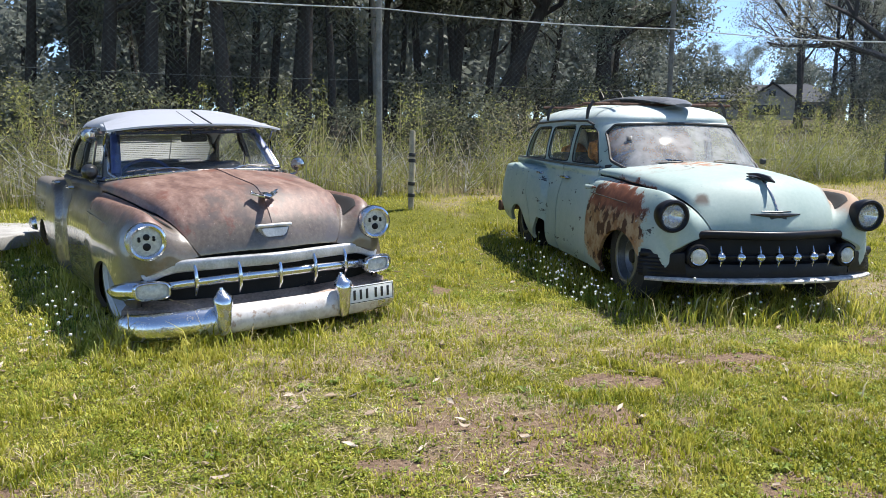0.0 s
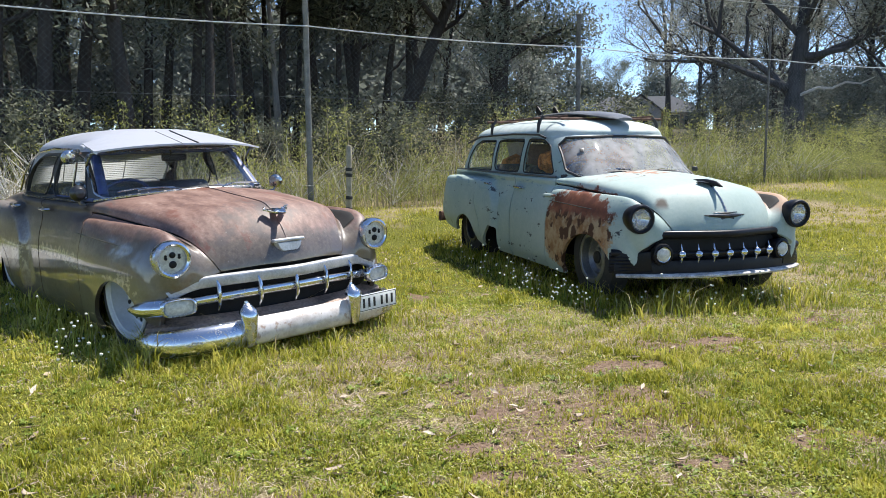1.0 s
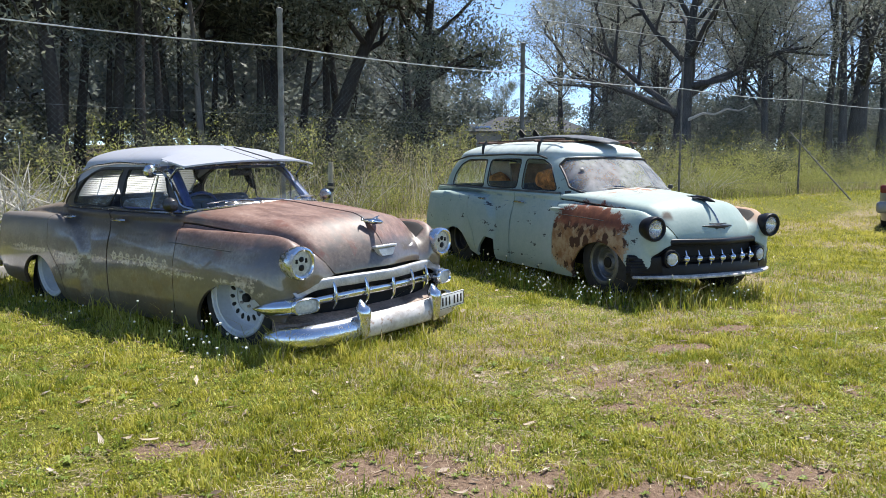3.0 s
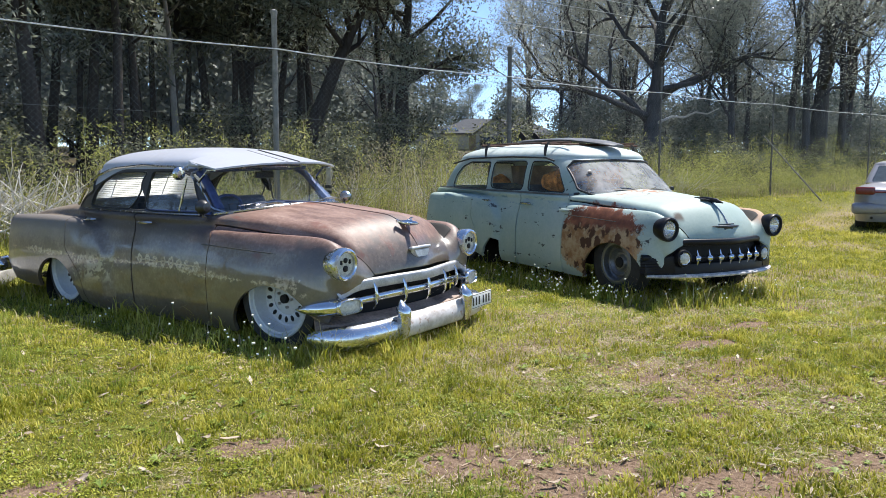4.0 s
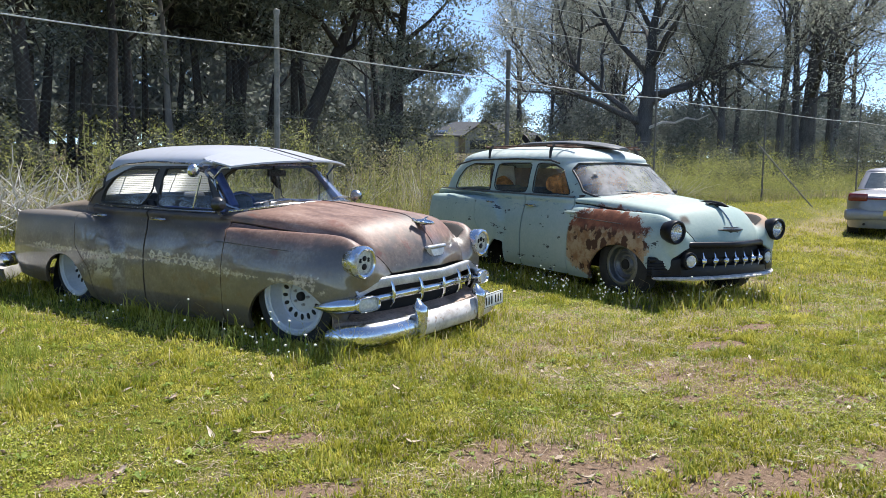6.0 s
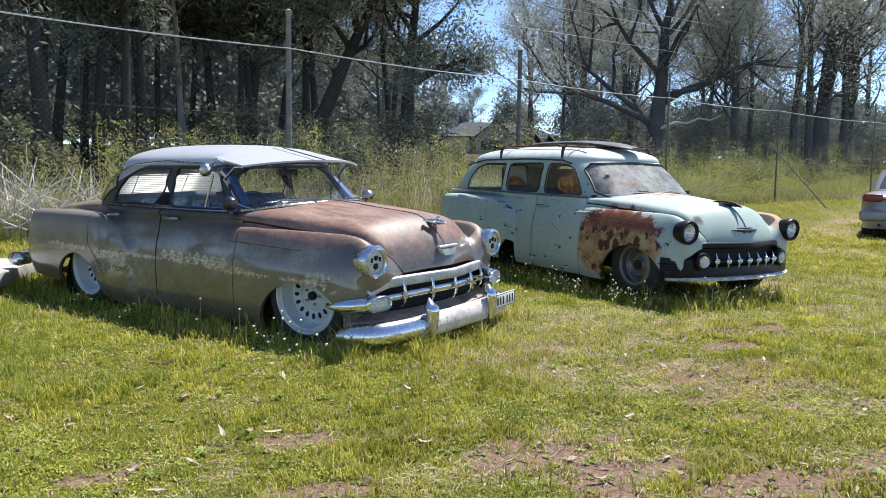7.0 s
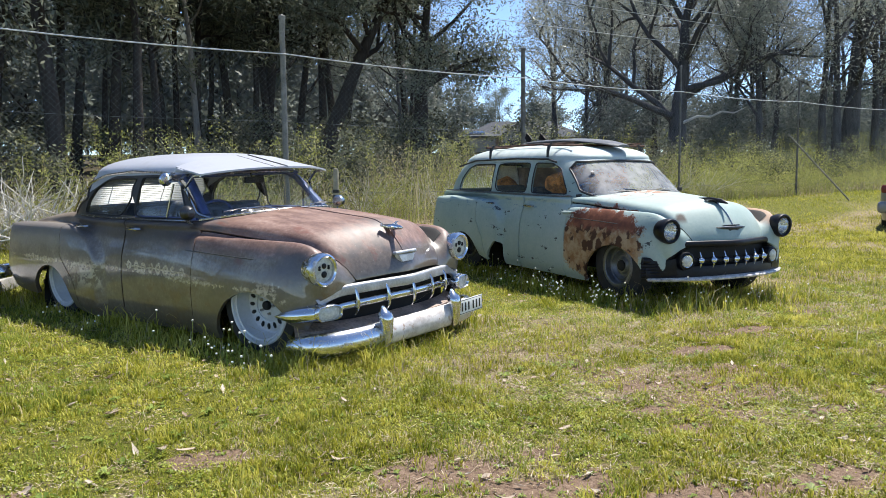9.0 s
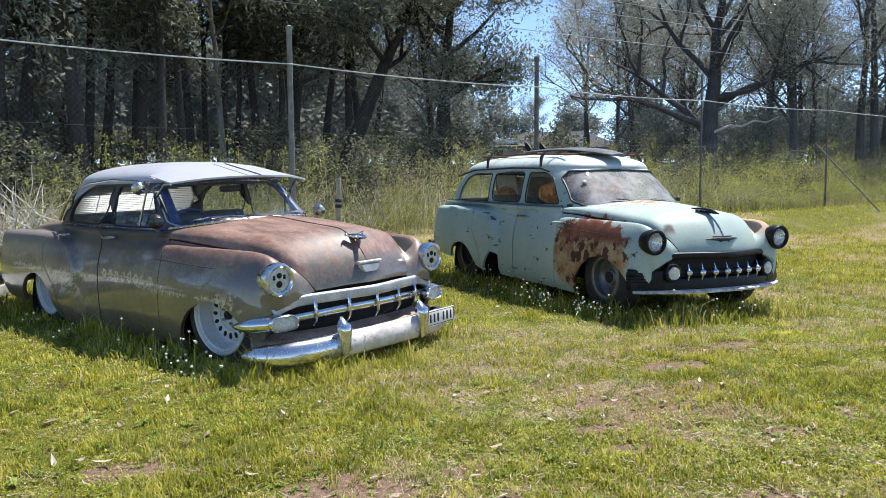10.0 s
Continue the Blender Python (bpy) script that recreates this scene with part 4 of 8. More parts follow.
# tall weeds, seeding grass and dry brush along the fence, one mass each
def strip_points(n, rng, near, deep, x0=-24, x1=30):
    x = rng.uniform(x0, x1, n)
    line = np.interp(x, [p[0] for p in FENCE], [p[1] for p in FENCE])
    y = line + near + deep * rng.random(n) ** 1.3
    return x, y


def blades(x, y, z, h, w, rng, bend=0.35):
    """Curved grass blades, a quad and a tip each."""
    n = len(x)
    a = rng.uniform(0, 2 * np.pi, n)
    tw = a + np.pi / 2 + rng.normal(0, 0.4, n)
    bx, by = np.cos(a) * h * bend, np.sin(a) * h * bend
    sx, sy = np.cos(tw) * w / 2, np.sin(tw) * w / 2
    p0 = np.stack([x - sx, y - sy, z], 1)
    p1 = np.stack([x + sx, y + sy, z], 1)
    p2 = np.stack([x + sx * 0.8 + bx * 0.3, y + sy * 0.8 + by * 0.3, z + h * 0.6], 1)
    p3 = np.stack([x - sx * 0.8 + bx * 0.3, y - sy * 0.8 + by * 0.3, z + h * 0.6], 1)
    p4 = np.stack([x + bx, y + by, z + h * (1 - 0.25 * bend)], 1)
    v = np.stack([p0, p1, p2, p3, p4], 1).reshape(-1, 3)
    i = np.arange(n)[:, None] * 5
    f = np.concatenate([i + np.array([[0, 1, 2]]), i + np.array([[0, 2, 3]]), i + np.array([[3, 2, 4]])], 0)
    return v, f


def stuff(name, vf, mat, label, category):
    return tagged(new(name, mesh_of(name, vf[0], vf[1], mat, True)), label, category, kind="stuff")


rs = np.random.default_rng(5)
x, y = strip_points(17000, rs, -0.5, 4.5)
hh = (0.3 + 0.6 * fbm(x * 0.6, y * 0.8, 51, 3)) * rs.uniform(0.5, 1.25, len(x)) * smooth(-0.6, 0.6, y - np.interp(x, [p[0] for p in FENCE], [p[1] for p in FENCE])) + 0.15
hh = hh * (0.2 + 0.95 * smooth(0.38, 0.6, fbm(x * 1.3 + 5, y * 1.3, 55, 3))) * (1 - 0.4 * smooth(5.5, 9, x))
stuff("weed_bank", blades(x, y, ground_z(x, y), hh, 0.010, rs, 0.3), WEED_BANK, "tall rank green weeds along the fence", "weeds")
x, y = strip_points(9000, rs, -0.3, 4.5)
hh = (0.3 + 0.9 * fbm(x * 0.5 + 9, y * 0.7, 53, 3)) * rs.uniform(0.6, 1.3, len(x))
hh = hh * (0.35 + 0.75 * smooth(0.38, 0.62, fbm(x * 1.4, y * 1.4, 59, 3))) * (1 - 0.6 * smooth(6, 9, x))
stuff("dry_grass_bank", blades(x, y, ground_z(x, y), hh, 0.011, rs, 0.35), BRUSH, "tall dry seeding grass along the fence", "dry grass")
x, y = strip_points(19000, rs, 0.0, 4.8)
lump = smooth(0.36, 0.66, fbm(x * 0.9, y * 0.9, 57, 3)) * (0.55 + 0.9 * smooth(0.35, 0.65, fbm(x * 2.6, y * 2.6, 58, 2)))
ctr = np.stack([x, y, ground_z(x, y) + 0.06 + rs.uniform(0.0, 1.2, len(x)) * lump], 1)
stuff("weed_foliage", leaf_cards(ctr, (0.10, 0.10, 0.12), 14, 0.042, rs, 0.0, 0.4), WEED_BANK, "leafy green weeds among the tall grass", "weeds")
x, y = strip_points(6500, rs, 0.0, 4.5, 3.5, 15)
ctr = np.stack([x, y, ground_z(x, y) + 0.05 + rs.uniform(0.0, 0.95, len(x)) * (0.45 + 0.75 * smooth(0.35, 0.65, fbm(x * 1.2, y * 1.2, 62, 3)))], 1)
stuff("weed_foliage", leaf_cards(ctr, (0.10, 0.10, 0.12), 14, 0.04, rs, -0.2, 0.3), WEED_BANK, "dense green weeds in front of the house paddock", "weeds")
x, y = strip_points(3200, rs, 0.0, 4.0, -14, 12)
ctr = np.stack([x, y, ground_z(x, y) + 0.1 + rs.uniform(0.0, 1.2, len(x)) * smooth(0.35, 0.75, fbm(x * 0.9 + 40, y * 0.9, 67, 3))], 1)
stuff("dry_foliage", leaf_cards(ctr, (0.13, 0.13, 0.18), 12, 0.04, rs, 0.0, 0.3), BRUSH, "dry brown seeding weeds along the fence", "dry weeds")
stems, tall_c = Geo(), []
for k in range(150):
    wx, wy = strip_points(1, rs, 0.3, 3.2, -15, 12)
    base_p = np.array([wx[0], wy[0], float(ground_z(wx[0], wy[0]))])
    hgt = rs.uniform(0.7, 1.75)
    tip = base_p + np.array([rs.normal(0, 0.12), rs.normal(0, 0.12), hgt])
    stems.add(*tube([base_p, (base_p + tip) / 2 + rs.normal(0, 0.03, 3), tip], [0.008, 0.006, 0.003], 4, False))
    for u in np.linspace(0.25, 1.0, int(10 + hgt * 9)):
        tall_c.append(base_p + (tip - base_p) * u + rs.normal(0, 0.03, 3))
tagged(stems.ob("tall_weed_stems", BRUSH), "upright stems of tall weeds behind the fence", "weeds", kind="stuff")
stuff("tall_weed_leaves", leaf_cards(tall_c, (0.05, 0.05, 0.04), 9, 0.055, rs, -0.5, 0.22), WEED_BANK, "slender leaves of tall weeds behind the fence", "weeds")
brush = Geo()
for k in range(230):
    bx, by = strip_points(1, rs, 0.2, 2.6, -13, 10)
    bz = float(ground_z(bx[0], by[0]))
    for _ in range(7):
        a, l = rs.uniform(0, 2 * np.pi), rs.uniform(0.5, 1.3)
        p = np.array([bx[0], by[0], bz])
        pts = [p]
        d = np.array([math.cos(a), math.sin(a), rs.uniform(0.6, 1.8)])
        for _ in range(3):
            d = d + rs.normal(0, 0.3, 3)
            d[2] = max(d[2], -0.1)
            pts.append(pts[-1] + d / np.linalg.norm(d) * l / 3)
        brush.add(*tube(pts, [0.008, 0.006, 0.004, 0.002], 4, False))
for k in range(150):
    a, l = rs.uniform(0, 2 * np.pi), rs.uniform(0.4, 1.15)
    p = np.array([-5.0 + rs.normal(0, 0.6), 11.0 + rs.normal(0, 0.3), 0.0])
    p[2] = float(ground_z(p[0], p[1])) + rs.uniform(0.0, 0.35)
    d = np.array([math.cos(a), math.sin(a) * 0.6, rs.uniform(0.05, 1.1)])
    pts = [p]
    for _ in range(4):
        d = d + rs.normal(0, 0.22, 3)
        pts.append(pts[-1] + d / np.linalg.norm(d) * l / 4)
    brush.add(*tube(pts, np.array([0.013, 0.011, 0.009, 0.006, 0.003]) * rs.uniform(0.7, 1.3), 4, False))
tagged(brush.ob("dead_twigs", DEADWOOD), "tangle of bleached dead twigs by the fence", "twigs", kind="stuff")

# ---- old cars: shared body work ----
K_FENDER, K_VALLEY, K_BELT = 4, 5, 6


def body_section(c, x):
    """The half profile of the hull at one station: sill, side, fender crown, valley, hood."""
    g = lambda key: float(c[key](x))
    zb, sy = g("zb"), g("side")
    pts = np.array([(sy - 0.05, zb), (sy - 0.008, zb + 0.12), (sy, 0.48), (g("y3"), g("z3")), (g("y4"), g("z4")),
                    (g("y5"), g("z5")), (g("y6"), g("z6")), (g("y7"), g("z7")), (0.0, g("z8"))])
    if x > c["x1"]:
        s = math.sqrt(max(0.0, 1 - ((x - c["x1"]) / (c["xe"] - c["x1"])) ** 2))
        low = np.array([0.36, 0.385, 0.41, 0.44, c["nose_z"] - 0.07, c["nose_z"] - 0.018, c["nose_z"] - 0.008, c["nose_z"] + 0.003, c["nose_z"] + 0.005])
        u = (x - c["x1"]) / (c["xe"] - c["x1"])
        blunt = max(0.0, 1 - u ** 4.0) ** 0.42
        sz = np.array([blunt] * 5 + [0.5 * (blunt + s ** 1.1), s ** 1.2, s ** 1.25, s ** 1.25])
        sw = np.array([blunt] * 5 + [s ** 0.8] * 4)
        pts[:, 1] = low + (pts[:, 1] - low) * sz
        yc = np.array([0.72, 0.72, 0.72, 0.71, 0.62, 0.46, 0.38, 0.2, 0.0])
        pts[:, 0] = yc + (pts[:, 0] - yc) * sw
    if x < c["xr1"]:
        s = math.sqrt(max(0.0, 1 - ((x - c["xr1"]) / (c["xr"] - c["xr1"])) ** 2))
        low = np.linspace(0.34, 0.56, 9)
        pts[:, 1] = low + (pts[:, 1] - low) * s ** 0.8
        pts[:, 0] *= 0.80 + 0.20 * s
    return pts


class Body:
    """A half hull (its right side mirrored to the left) drawn by a few profile curves along the car."""

    def __init__(self, c, dz=0.0, long=0.0):
        self.c, self.dz = c, dz
        n1, n2 = 26, 130
        xs_front = c["x1"] + (c["xe"] - c["x1"]) * np.sin(np.linspace(math.pi / 2, 0, n1))
        xs_mid = np.linspace(c["x1"], c["xr1"], n2)[1:]
        xs_rear = c["xr1"] + (c["xr"] - c["xr1"]) * np.sin(np.linspace(0, math.pi / 2, 20))[1:]
        xs = np.concatenate([xs_front, xs_mid, xs_rear])
        rows, vv = [], None
        for x in xs:
            pts = body_section(c, x)
            t = np.arange(len(pts))
            u = np.linspace(0, len(pts) - 1, (len(pts) - 1) * 8 + 1)
            d = np.gradient(pts, axis=0)
            i = np.clip(u.astype(int), 0, len(pts) - 2)
            w = (u - i)[:, None]
            h00, h10 = (1 + 2 * w) * (1 - w) ** 2, w * (1 - w) ** 2
            h01, h11 = w * w * (3 - 2 * w), w * w * (w - 1)
            yz = h00 * pts[i] + h10 * d[i] + h01 * pts[i + 1] + h11 * d[i + 1]
            lead = np.interp(yz[:, 1], [0.3, 0.60, 0.66, 0.75, 0.80, 0.86, 0.90], [-1.97, -1.97, -2.0, -2.09, -2.18, -2.40, -2.62])
            yz[:, 0] += c.get("hip", 0.048) * smooth(0.0, 0.12, lead - x) * smooth(0.91, 0.85, yz[:, 1]) * smooth(5.0, 4.2, u)
            hoodward = smooth(4.3, 5.3, u)
            bow = (hoodward * 0.28 * (np.sqrt(yz[:, 0] ** 2 + 0.01) - 0.1) + (1 - hoodward) * 0.085) * c["bow"] / 0.115 * smooth(-0.1, c["xe"], x)
            tail = c.get("tail_bow", 0.1) * smooth(c["xr1"] + 0.3, c["xr"], x) * (yz[:, 0] / 0.8) ** 2
            if x > c["x1"]:
                reach = 0.84 + 0.13 * smooth(2.3, 3.6, u) + 0.03 * smooth(4.0, 5.15, u)
                xs_col = c["x1"] + (x - c["x1"]) * reach
            else:
                xs_col = np.full(len(u), x)
            rows.append(np.stack([xs_col - bow + tail, -yz[:, 0], yz[:, 1] + dz], 1))
            vv = u
        n, k = len(xs), len(vv)
        self.v = np.concatenate(rows)
        self.col = np.tile(vv, n)
        self.x, self.y, self.z = self.v[:, 0], self.v[:, 1], self.v[:, 2]
        a, b = np.meshgrid(np.arange(n - 1), np.arange(k - 1), indexing="ij")
        q = (a * k + b).ravel()
        self.f = np.stack([q, q + 1, q + k + 1, q + k], 1).tolist()

    def centre(self, p):
        return np.array([np.clip(p[0], self.c["xr1"], self.c["x1"]), 0.0, 0.5 + self.dz])


def both(name, v, f, mat, parent, depth=0.02, centre=None, label=""):
    """The right piece and its mirrored left piece, each a part."""
    v, f = flange(v, f, depth, centre) if centre else (v, f)
    out = [part(name, (v, f), mat, parent, label, 40)]
    out.append(part(name, flip_y(v, f), mat, parent, label, 40))
    return out


def merged(name, v, f, mat, parent, depth=0.02, centre=None, label=""):
    v, f = flange(v, f, depth, centre) if centre else (v, f)
    return part(name, Geo().add(v, f).add(*flip_y(v, f)), mat, parent, label, 40)


def wheel(parent, x, y, z, r, width, style, turn=0.0):
    """A wheel with tyre and rim; y below zero is the car's right side."""
    side = -1 if y < 0 else 1
    hub = new("wheel")
    hub.parent = parent
    hub.matrix_basis = pose(x, y, z, 0, 0, turn)
    rr = r - (0.087 if style == "white" else 0.142)
    w = width / 2
    prof = [(-w * 0.8, rr), (-w, rr + 0.02), (-w, r - 0.03), (-w * 0.85, r - 0.006), (-w * 0.5, r), (w * 0.5, r), (w * 0.85, r - 0.006), (w, r - 0.03), (w, rr + 0.02), (w * 0.8, rr)]
    part("tyre", lathe(prof, 44, "y"), RUBBER, hub, "black rubber tyre")
    o = side
    if style == "white":
        rim = [(o * w * 1.0, rr + 0.012), (o * w * 1.10, rr + 0.004), (o * w * 1.08, rr - 0.010), (o * w * 0.90, rr - 0.020), (o * w * 0.86, rr - 0.032), (o * w * 0.10, rr - 0.044), (o * w * -0.30, rr - 0.056), (o * w * -0.38, rr - 0.066),
               (o * w * -0.22, rr - 0.082), (o * w * -0.14, rr - 0.095), (o * w * -0.14, rr - 0.122), (o * w * -0.24, rr - 0.140), (o * w * -0.34, rr * 0.46), (o * w * -0.16, rr * 0.36), (o * w * -0.12, 0.045), (o * w * -0.12, 0.0)]
        part("rim", lathe(rim, 48, "y"), WHITE_STEEL, hub, "white painted slotted steel rim")
        # Near-black discs stand for the shade inside the rim's open slots.
        slot_me = None
        for k in range(16):
            a = 2 * math.pi * k / 16
            if slot_me is None:
                v, f = lathe([(0.0, 0.0), (0.0, 0.020), (o * 0.004, 0.020), (o * 0.004, 0.0)], 10, "y")
                slot_me = mesh_of("vent_slot", v * np.array([0.70, 1, 1.15]), f, DARK)
            slot = new("vent_slot", slot_me)
            slot.parent = hub
            slot.matrix_basis = pose(0, o * w * -0.135, 0) @ pose(0, 0, 0, 0, math.degrees(a), 0) @ pose(0, 0, rr - 0.108)
        part("hub_cap", lathe([(o * w * -0.14, 0.034), (o * w * 0.18, 0.031), (o * w * 0.26, 0.024), (o * w * 0.28, 0.0)], 20, "y"), DARK, hub, "black hub centre")
        nut_me = mesh_of("wheel_nut", *lathe([(0, 0.011), (o * 0.02, 0.010), (o * 0.022, 0.0)], 6, "y"), CHROME_OLD)
        for k in range(5):
            a = 2 * math.pi * k / 5
            nut = new("wheel_nut", nut_me)
            nut.parent = hub
            nut.matrix_basis = pose(0.062 * math.cos(a), o * w * -0.14, 0.062 * math.sin(a))
    else:
        rim = [(o * w * 0.92, rr + 0.012), (o * w * 0.99, rr + 0.002), (o * w * 0.9, rr - 0.012), (o * w * 0.25, rr - 0.028), (o * w * 0.10, rr - 0.045), (o * w * 0.40, rr - 0.060), (o * w * 0.45, rr - 0.075),
               (o * w * 0.10, rr - 0.10), (o * w * 0.12, 0.085), (o * w * 0.36, 0.066), (o * w * 0.40, 0.0)]
        # Rear rim and ring use darker materials than the front ones.
        hidden = x < -1
        part("rim", lathe(rim, 40, "y"), DARK if hidden else GREY_STEEL, hub, "near-black steel rim" if hidden else "dull grey steel rim")
        part("trim_ring", lathe([(o * w * 0.99, rr + 0.008), (o * w * 1.06, rr - 0.004), (o * w * 1.04, rr - 0.022), (o * w * 0.95, rr - 0.03)], 40, "y"), GUNMETAL if hidden else GREY_STEEL, hub, "worn trim ring")
        part("hub_cap", lathe([(o * w * 0.36, 0.055), (o * w * 0.5, 0.05), (o * w * 0.58, 0.03), (o * w * 0.6, 0.0)], 20, "y"), DARK, hub, "dark hub centre")
    return hub


def headlight(parent, x, y, z, bezel_mat, bezel_label, led, r=0.115):
    tilt = pose(x, y, z, 0, 3, 0)
    unit = new("headlight")
    unit.parent = parent
    unit.matrix_basis = tilt
    part("bezel", lathe([(-0.12, r * 0.92), (-0.06, r + 0.012), (-0.005, r + 0.018), (0.014, r + 0.012), (0.02, r), (0.012, r - 0.012), (-0.012, r - 0.017)], 40, "x"), bezel_mat, unit, bezel_label)
    part("reflector", lathe([(-0.07, 0.0), (-0.055, r * 0.4), (-0.02, r - 0.02), (-0.005, r - 0.012)], 36, "x"), CHROME if not led else GREY_STEEL, unit, "bright reflector bowl")
    if led:
        dots = Geo()
        for dy, dz, rad in ((0, 0.028, 0.018), (0, -0.028, 0.022), (0.04, 0.010, 0.009), (-0.04, 0.010, 0.009), (0.04, 0.024, 0.008), (-0.04, 0.024, 0.008)):
            v, f = lathe([(-0.01, rad), (0.004, rad), (0.006, rad * 0.8), (0.006, 0.0)], 18, "x")
            dots.add(v, f, pose(0.001, dy, dz))
        part("projector_eyes", dots, BLACK_PAINT, unit, "dark round projector eyes")
        part("lens", lathe([(-0.006, r - 0.012), (-0.002, r - 0.03), (0.0, 0.0)], 36, "x"), LENS_FROST, unit, "pale frosted lens insert")
    else:
        part("lens", lathe([(0.0, r - 0.012), (0.016, r * 0.66), (0.026, r * 0.3), (0.028, 0.0)], 36, "x"), LENS_GLASS, unit, "ribbed clear glass lens")
    return unit


class House:
    """The glazed upper body: rings from the belt to the eave, then a domed roof."""

    def __init__(self, g, dz):
        self.g, rows, self.k = g, [], 352
        a = np.linspace(0, 2 * np.pi, self.k, endpoint=False) + np.pi / self.k
        ca, sa = np.cos(a), np.sin(a)
        levels = [(t, 0.0) for t in np.linspace(0, 1, 27)] + [(1.0, p) for p in np.sin(np.linspace(0, math.pi / 2, 15))[1:]]
        for t, p in levels:
            f0, f1, r0, r1 = g["front"], g["front_top"], g["rear"], g["rear_top"]
            bulge = 4 * t * (1 - t)
            xf, xr = f0 + (f1 - f0) * t + 0.02 * bulge, r0 + (r1 - r0) * t - g.get("rear_bulge", 0.05) * bulge
            b = g["b0"] + (g["b1"] - g["b0"]) * t + 0.018 * bulge
            z = g["z0"] + (g["z1"] - g["z0"]) * t
            s = (1 - p ** 2.0) ** (1 / 2.6) if p < 1 else 0.0
            xc = (xf + xr) / 2 + g.get("shift", 0.0) * p
            ah, n = (xf - xr) / 2, g["n0"] + (g["n1"] - g["n0"]) * t
            e = 2 / np.where(ca > 0, n, g.get("n_rear", n))
            rx = np.sign(ca) * np.abs(ca) ** e * ah * s
            ry = np.sign(sa) * np.abs(sa) ** (2 / n) * b * s
            zz = z + (g["z2"] - g["z1"]) * p
            rows.append(np.stack([xc + rx, ry, np.full(self.k, zz) + dz + g.get("slope", 0.0) * (xc + rx + 1.7)], 1))
        self.nl = len(levels)
        self.v = np.concatenate(rows)
        k = self.k
        self.f = [[i * k + j, i * k + (j + 1) % k, (i + 1) * k + (j + 1) % k, (i + 1) * k + j] for i in range(self.nl - 1) for j in range(k)]
        self.mid = np.array([(g["front"] + g["rear"]) / 2, 0, g["z0"] + 0.1 + dz])

    def toward(self, p):
        return np.array([np.clip(p[0], self.mid[0] - 0.5, self.mid[0] + 0.5), 0, p[2]])


def pane_frame(parent, v, f, mat, r, name="window_frame", side=None):
    """A round trim bead along the border of a pane."""
    border = {}
    for q in f:
        for a in range(len(q)):
            e = (q[a], q[(a + 1) % len(q)])
            if (e[1], e[0]) in border:
                del border[(e[1], e[0])]
            else:
                border[e] = 1
    nxt = {a: b for a, b in border}
    loops, seen = [], set()
    for s0 in list(nxt):
        if s0 in seen:
            continue
        loop, i = [], s0
        while i not in seen and i in nxt:
            seen.add(i)
            loop.append(i)
            i = nxt[i]
        if len(loop) > 12:
            loops.append(loop)
    g = Geo()
    for loop in loops:
        p = v[loop]
        for _ in range(1):
            p = (np.roll(p, 1, 0) + 2 * p + np.roll(p, -1, 0)) / 4
        keepers = [p[0]]
        for q in p[1:]:
            if np.linalg.norm(q - keepers[-1]) > 0.015:
                keepers.append(q)
        g.add(*tube(np.array(keepers + [keepers[0], keepers[1]]), r, 6, False))
    return part(name, g, mat, parent) if g.n else None


def front_seat(parent, x, z, width, mat, name="bench_seat"):
    s = new(name)
    s.parent = parent
    s.matrix_basis = pose(x, 0, z)
    part("cushion", Geo().add(*rbox(0.55, width, 0.18, 0.06, 3)), mat, s)
    back = Geo().add(*rbox(0.16, width, 0.52, 0.06, 3), pose(-0.30, 0, 0.27, 0, -12, 0))
    n = 13
    for k in range(n):
        yy = (k - (n - 1) / 2) * width / (n + 0.6)
        back.add(*rbox(0.03, width / (n + 2.2), 0.40, 0.014, 2), pose(-0.215, yy, 0.27, 0, -12, 0))
    part("backrest", back, mat, s, "pleated vinyl backrest")
    return s


def steering_wheel(parent, x, y, z):
    w = new("steering_wheel")
    w.parent = parent
    w.matrix_basis = pose(x, y, z, 0, -58, 0)
    a = np.linspace(0, 2 * np.pi, 40)
    ring = np.stack([0.21 * np.cos(a), 0.21 * np.sin(a), 0 * a], 1)
    part("rim", tube(ring, 0.012, 8, False), DASH_MAT, w)
    spokes = Geo()
    for k in range(2):
        s = 1 if k else -1
        spokes.add(*tube([(0, 0, -0.03), (0.02, s * 0.1, -0.015), (0.03, s * 0.205, 0)], 0.009, 6))
    part("spokes", spokes.add(*lathe([(-0.06, 0.03), (-0.02, 0.04), (0.0, 0.03), (0.004, 0.0)], 16, "z")), DASH_MAT, w)
    part("column", tube([(0, 0, -0.05), (0, 0, -0.6)], 0.022, 8), DASH_MAT, w)


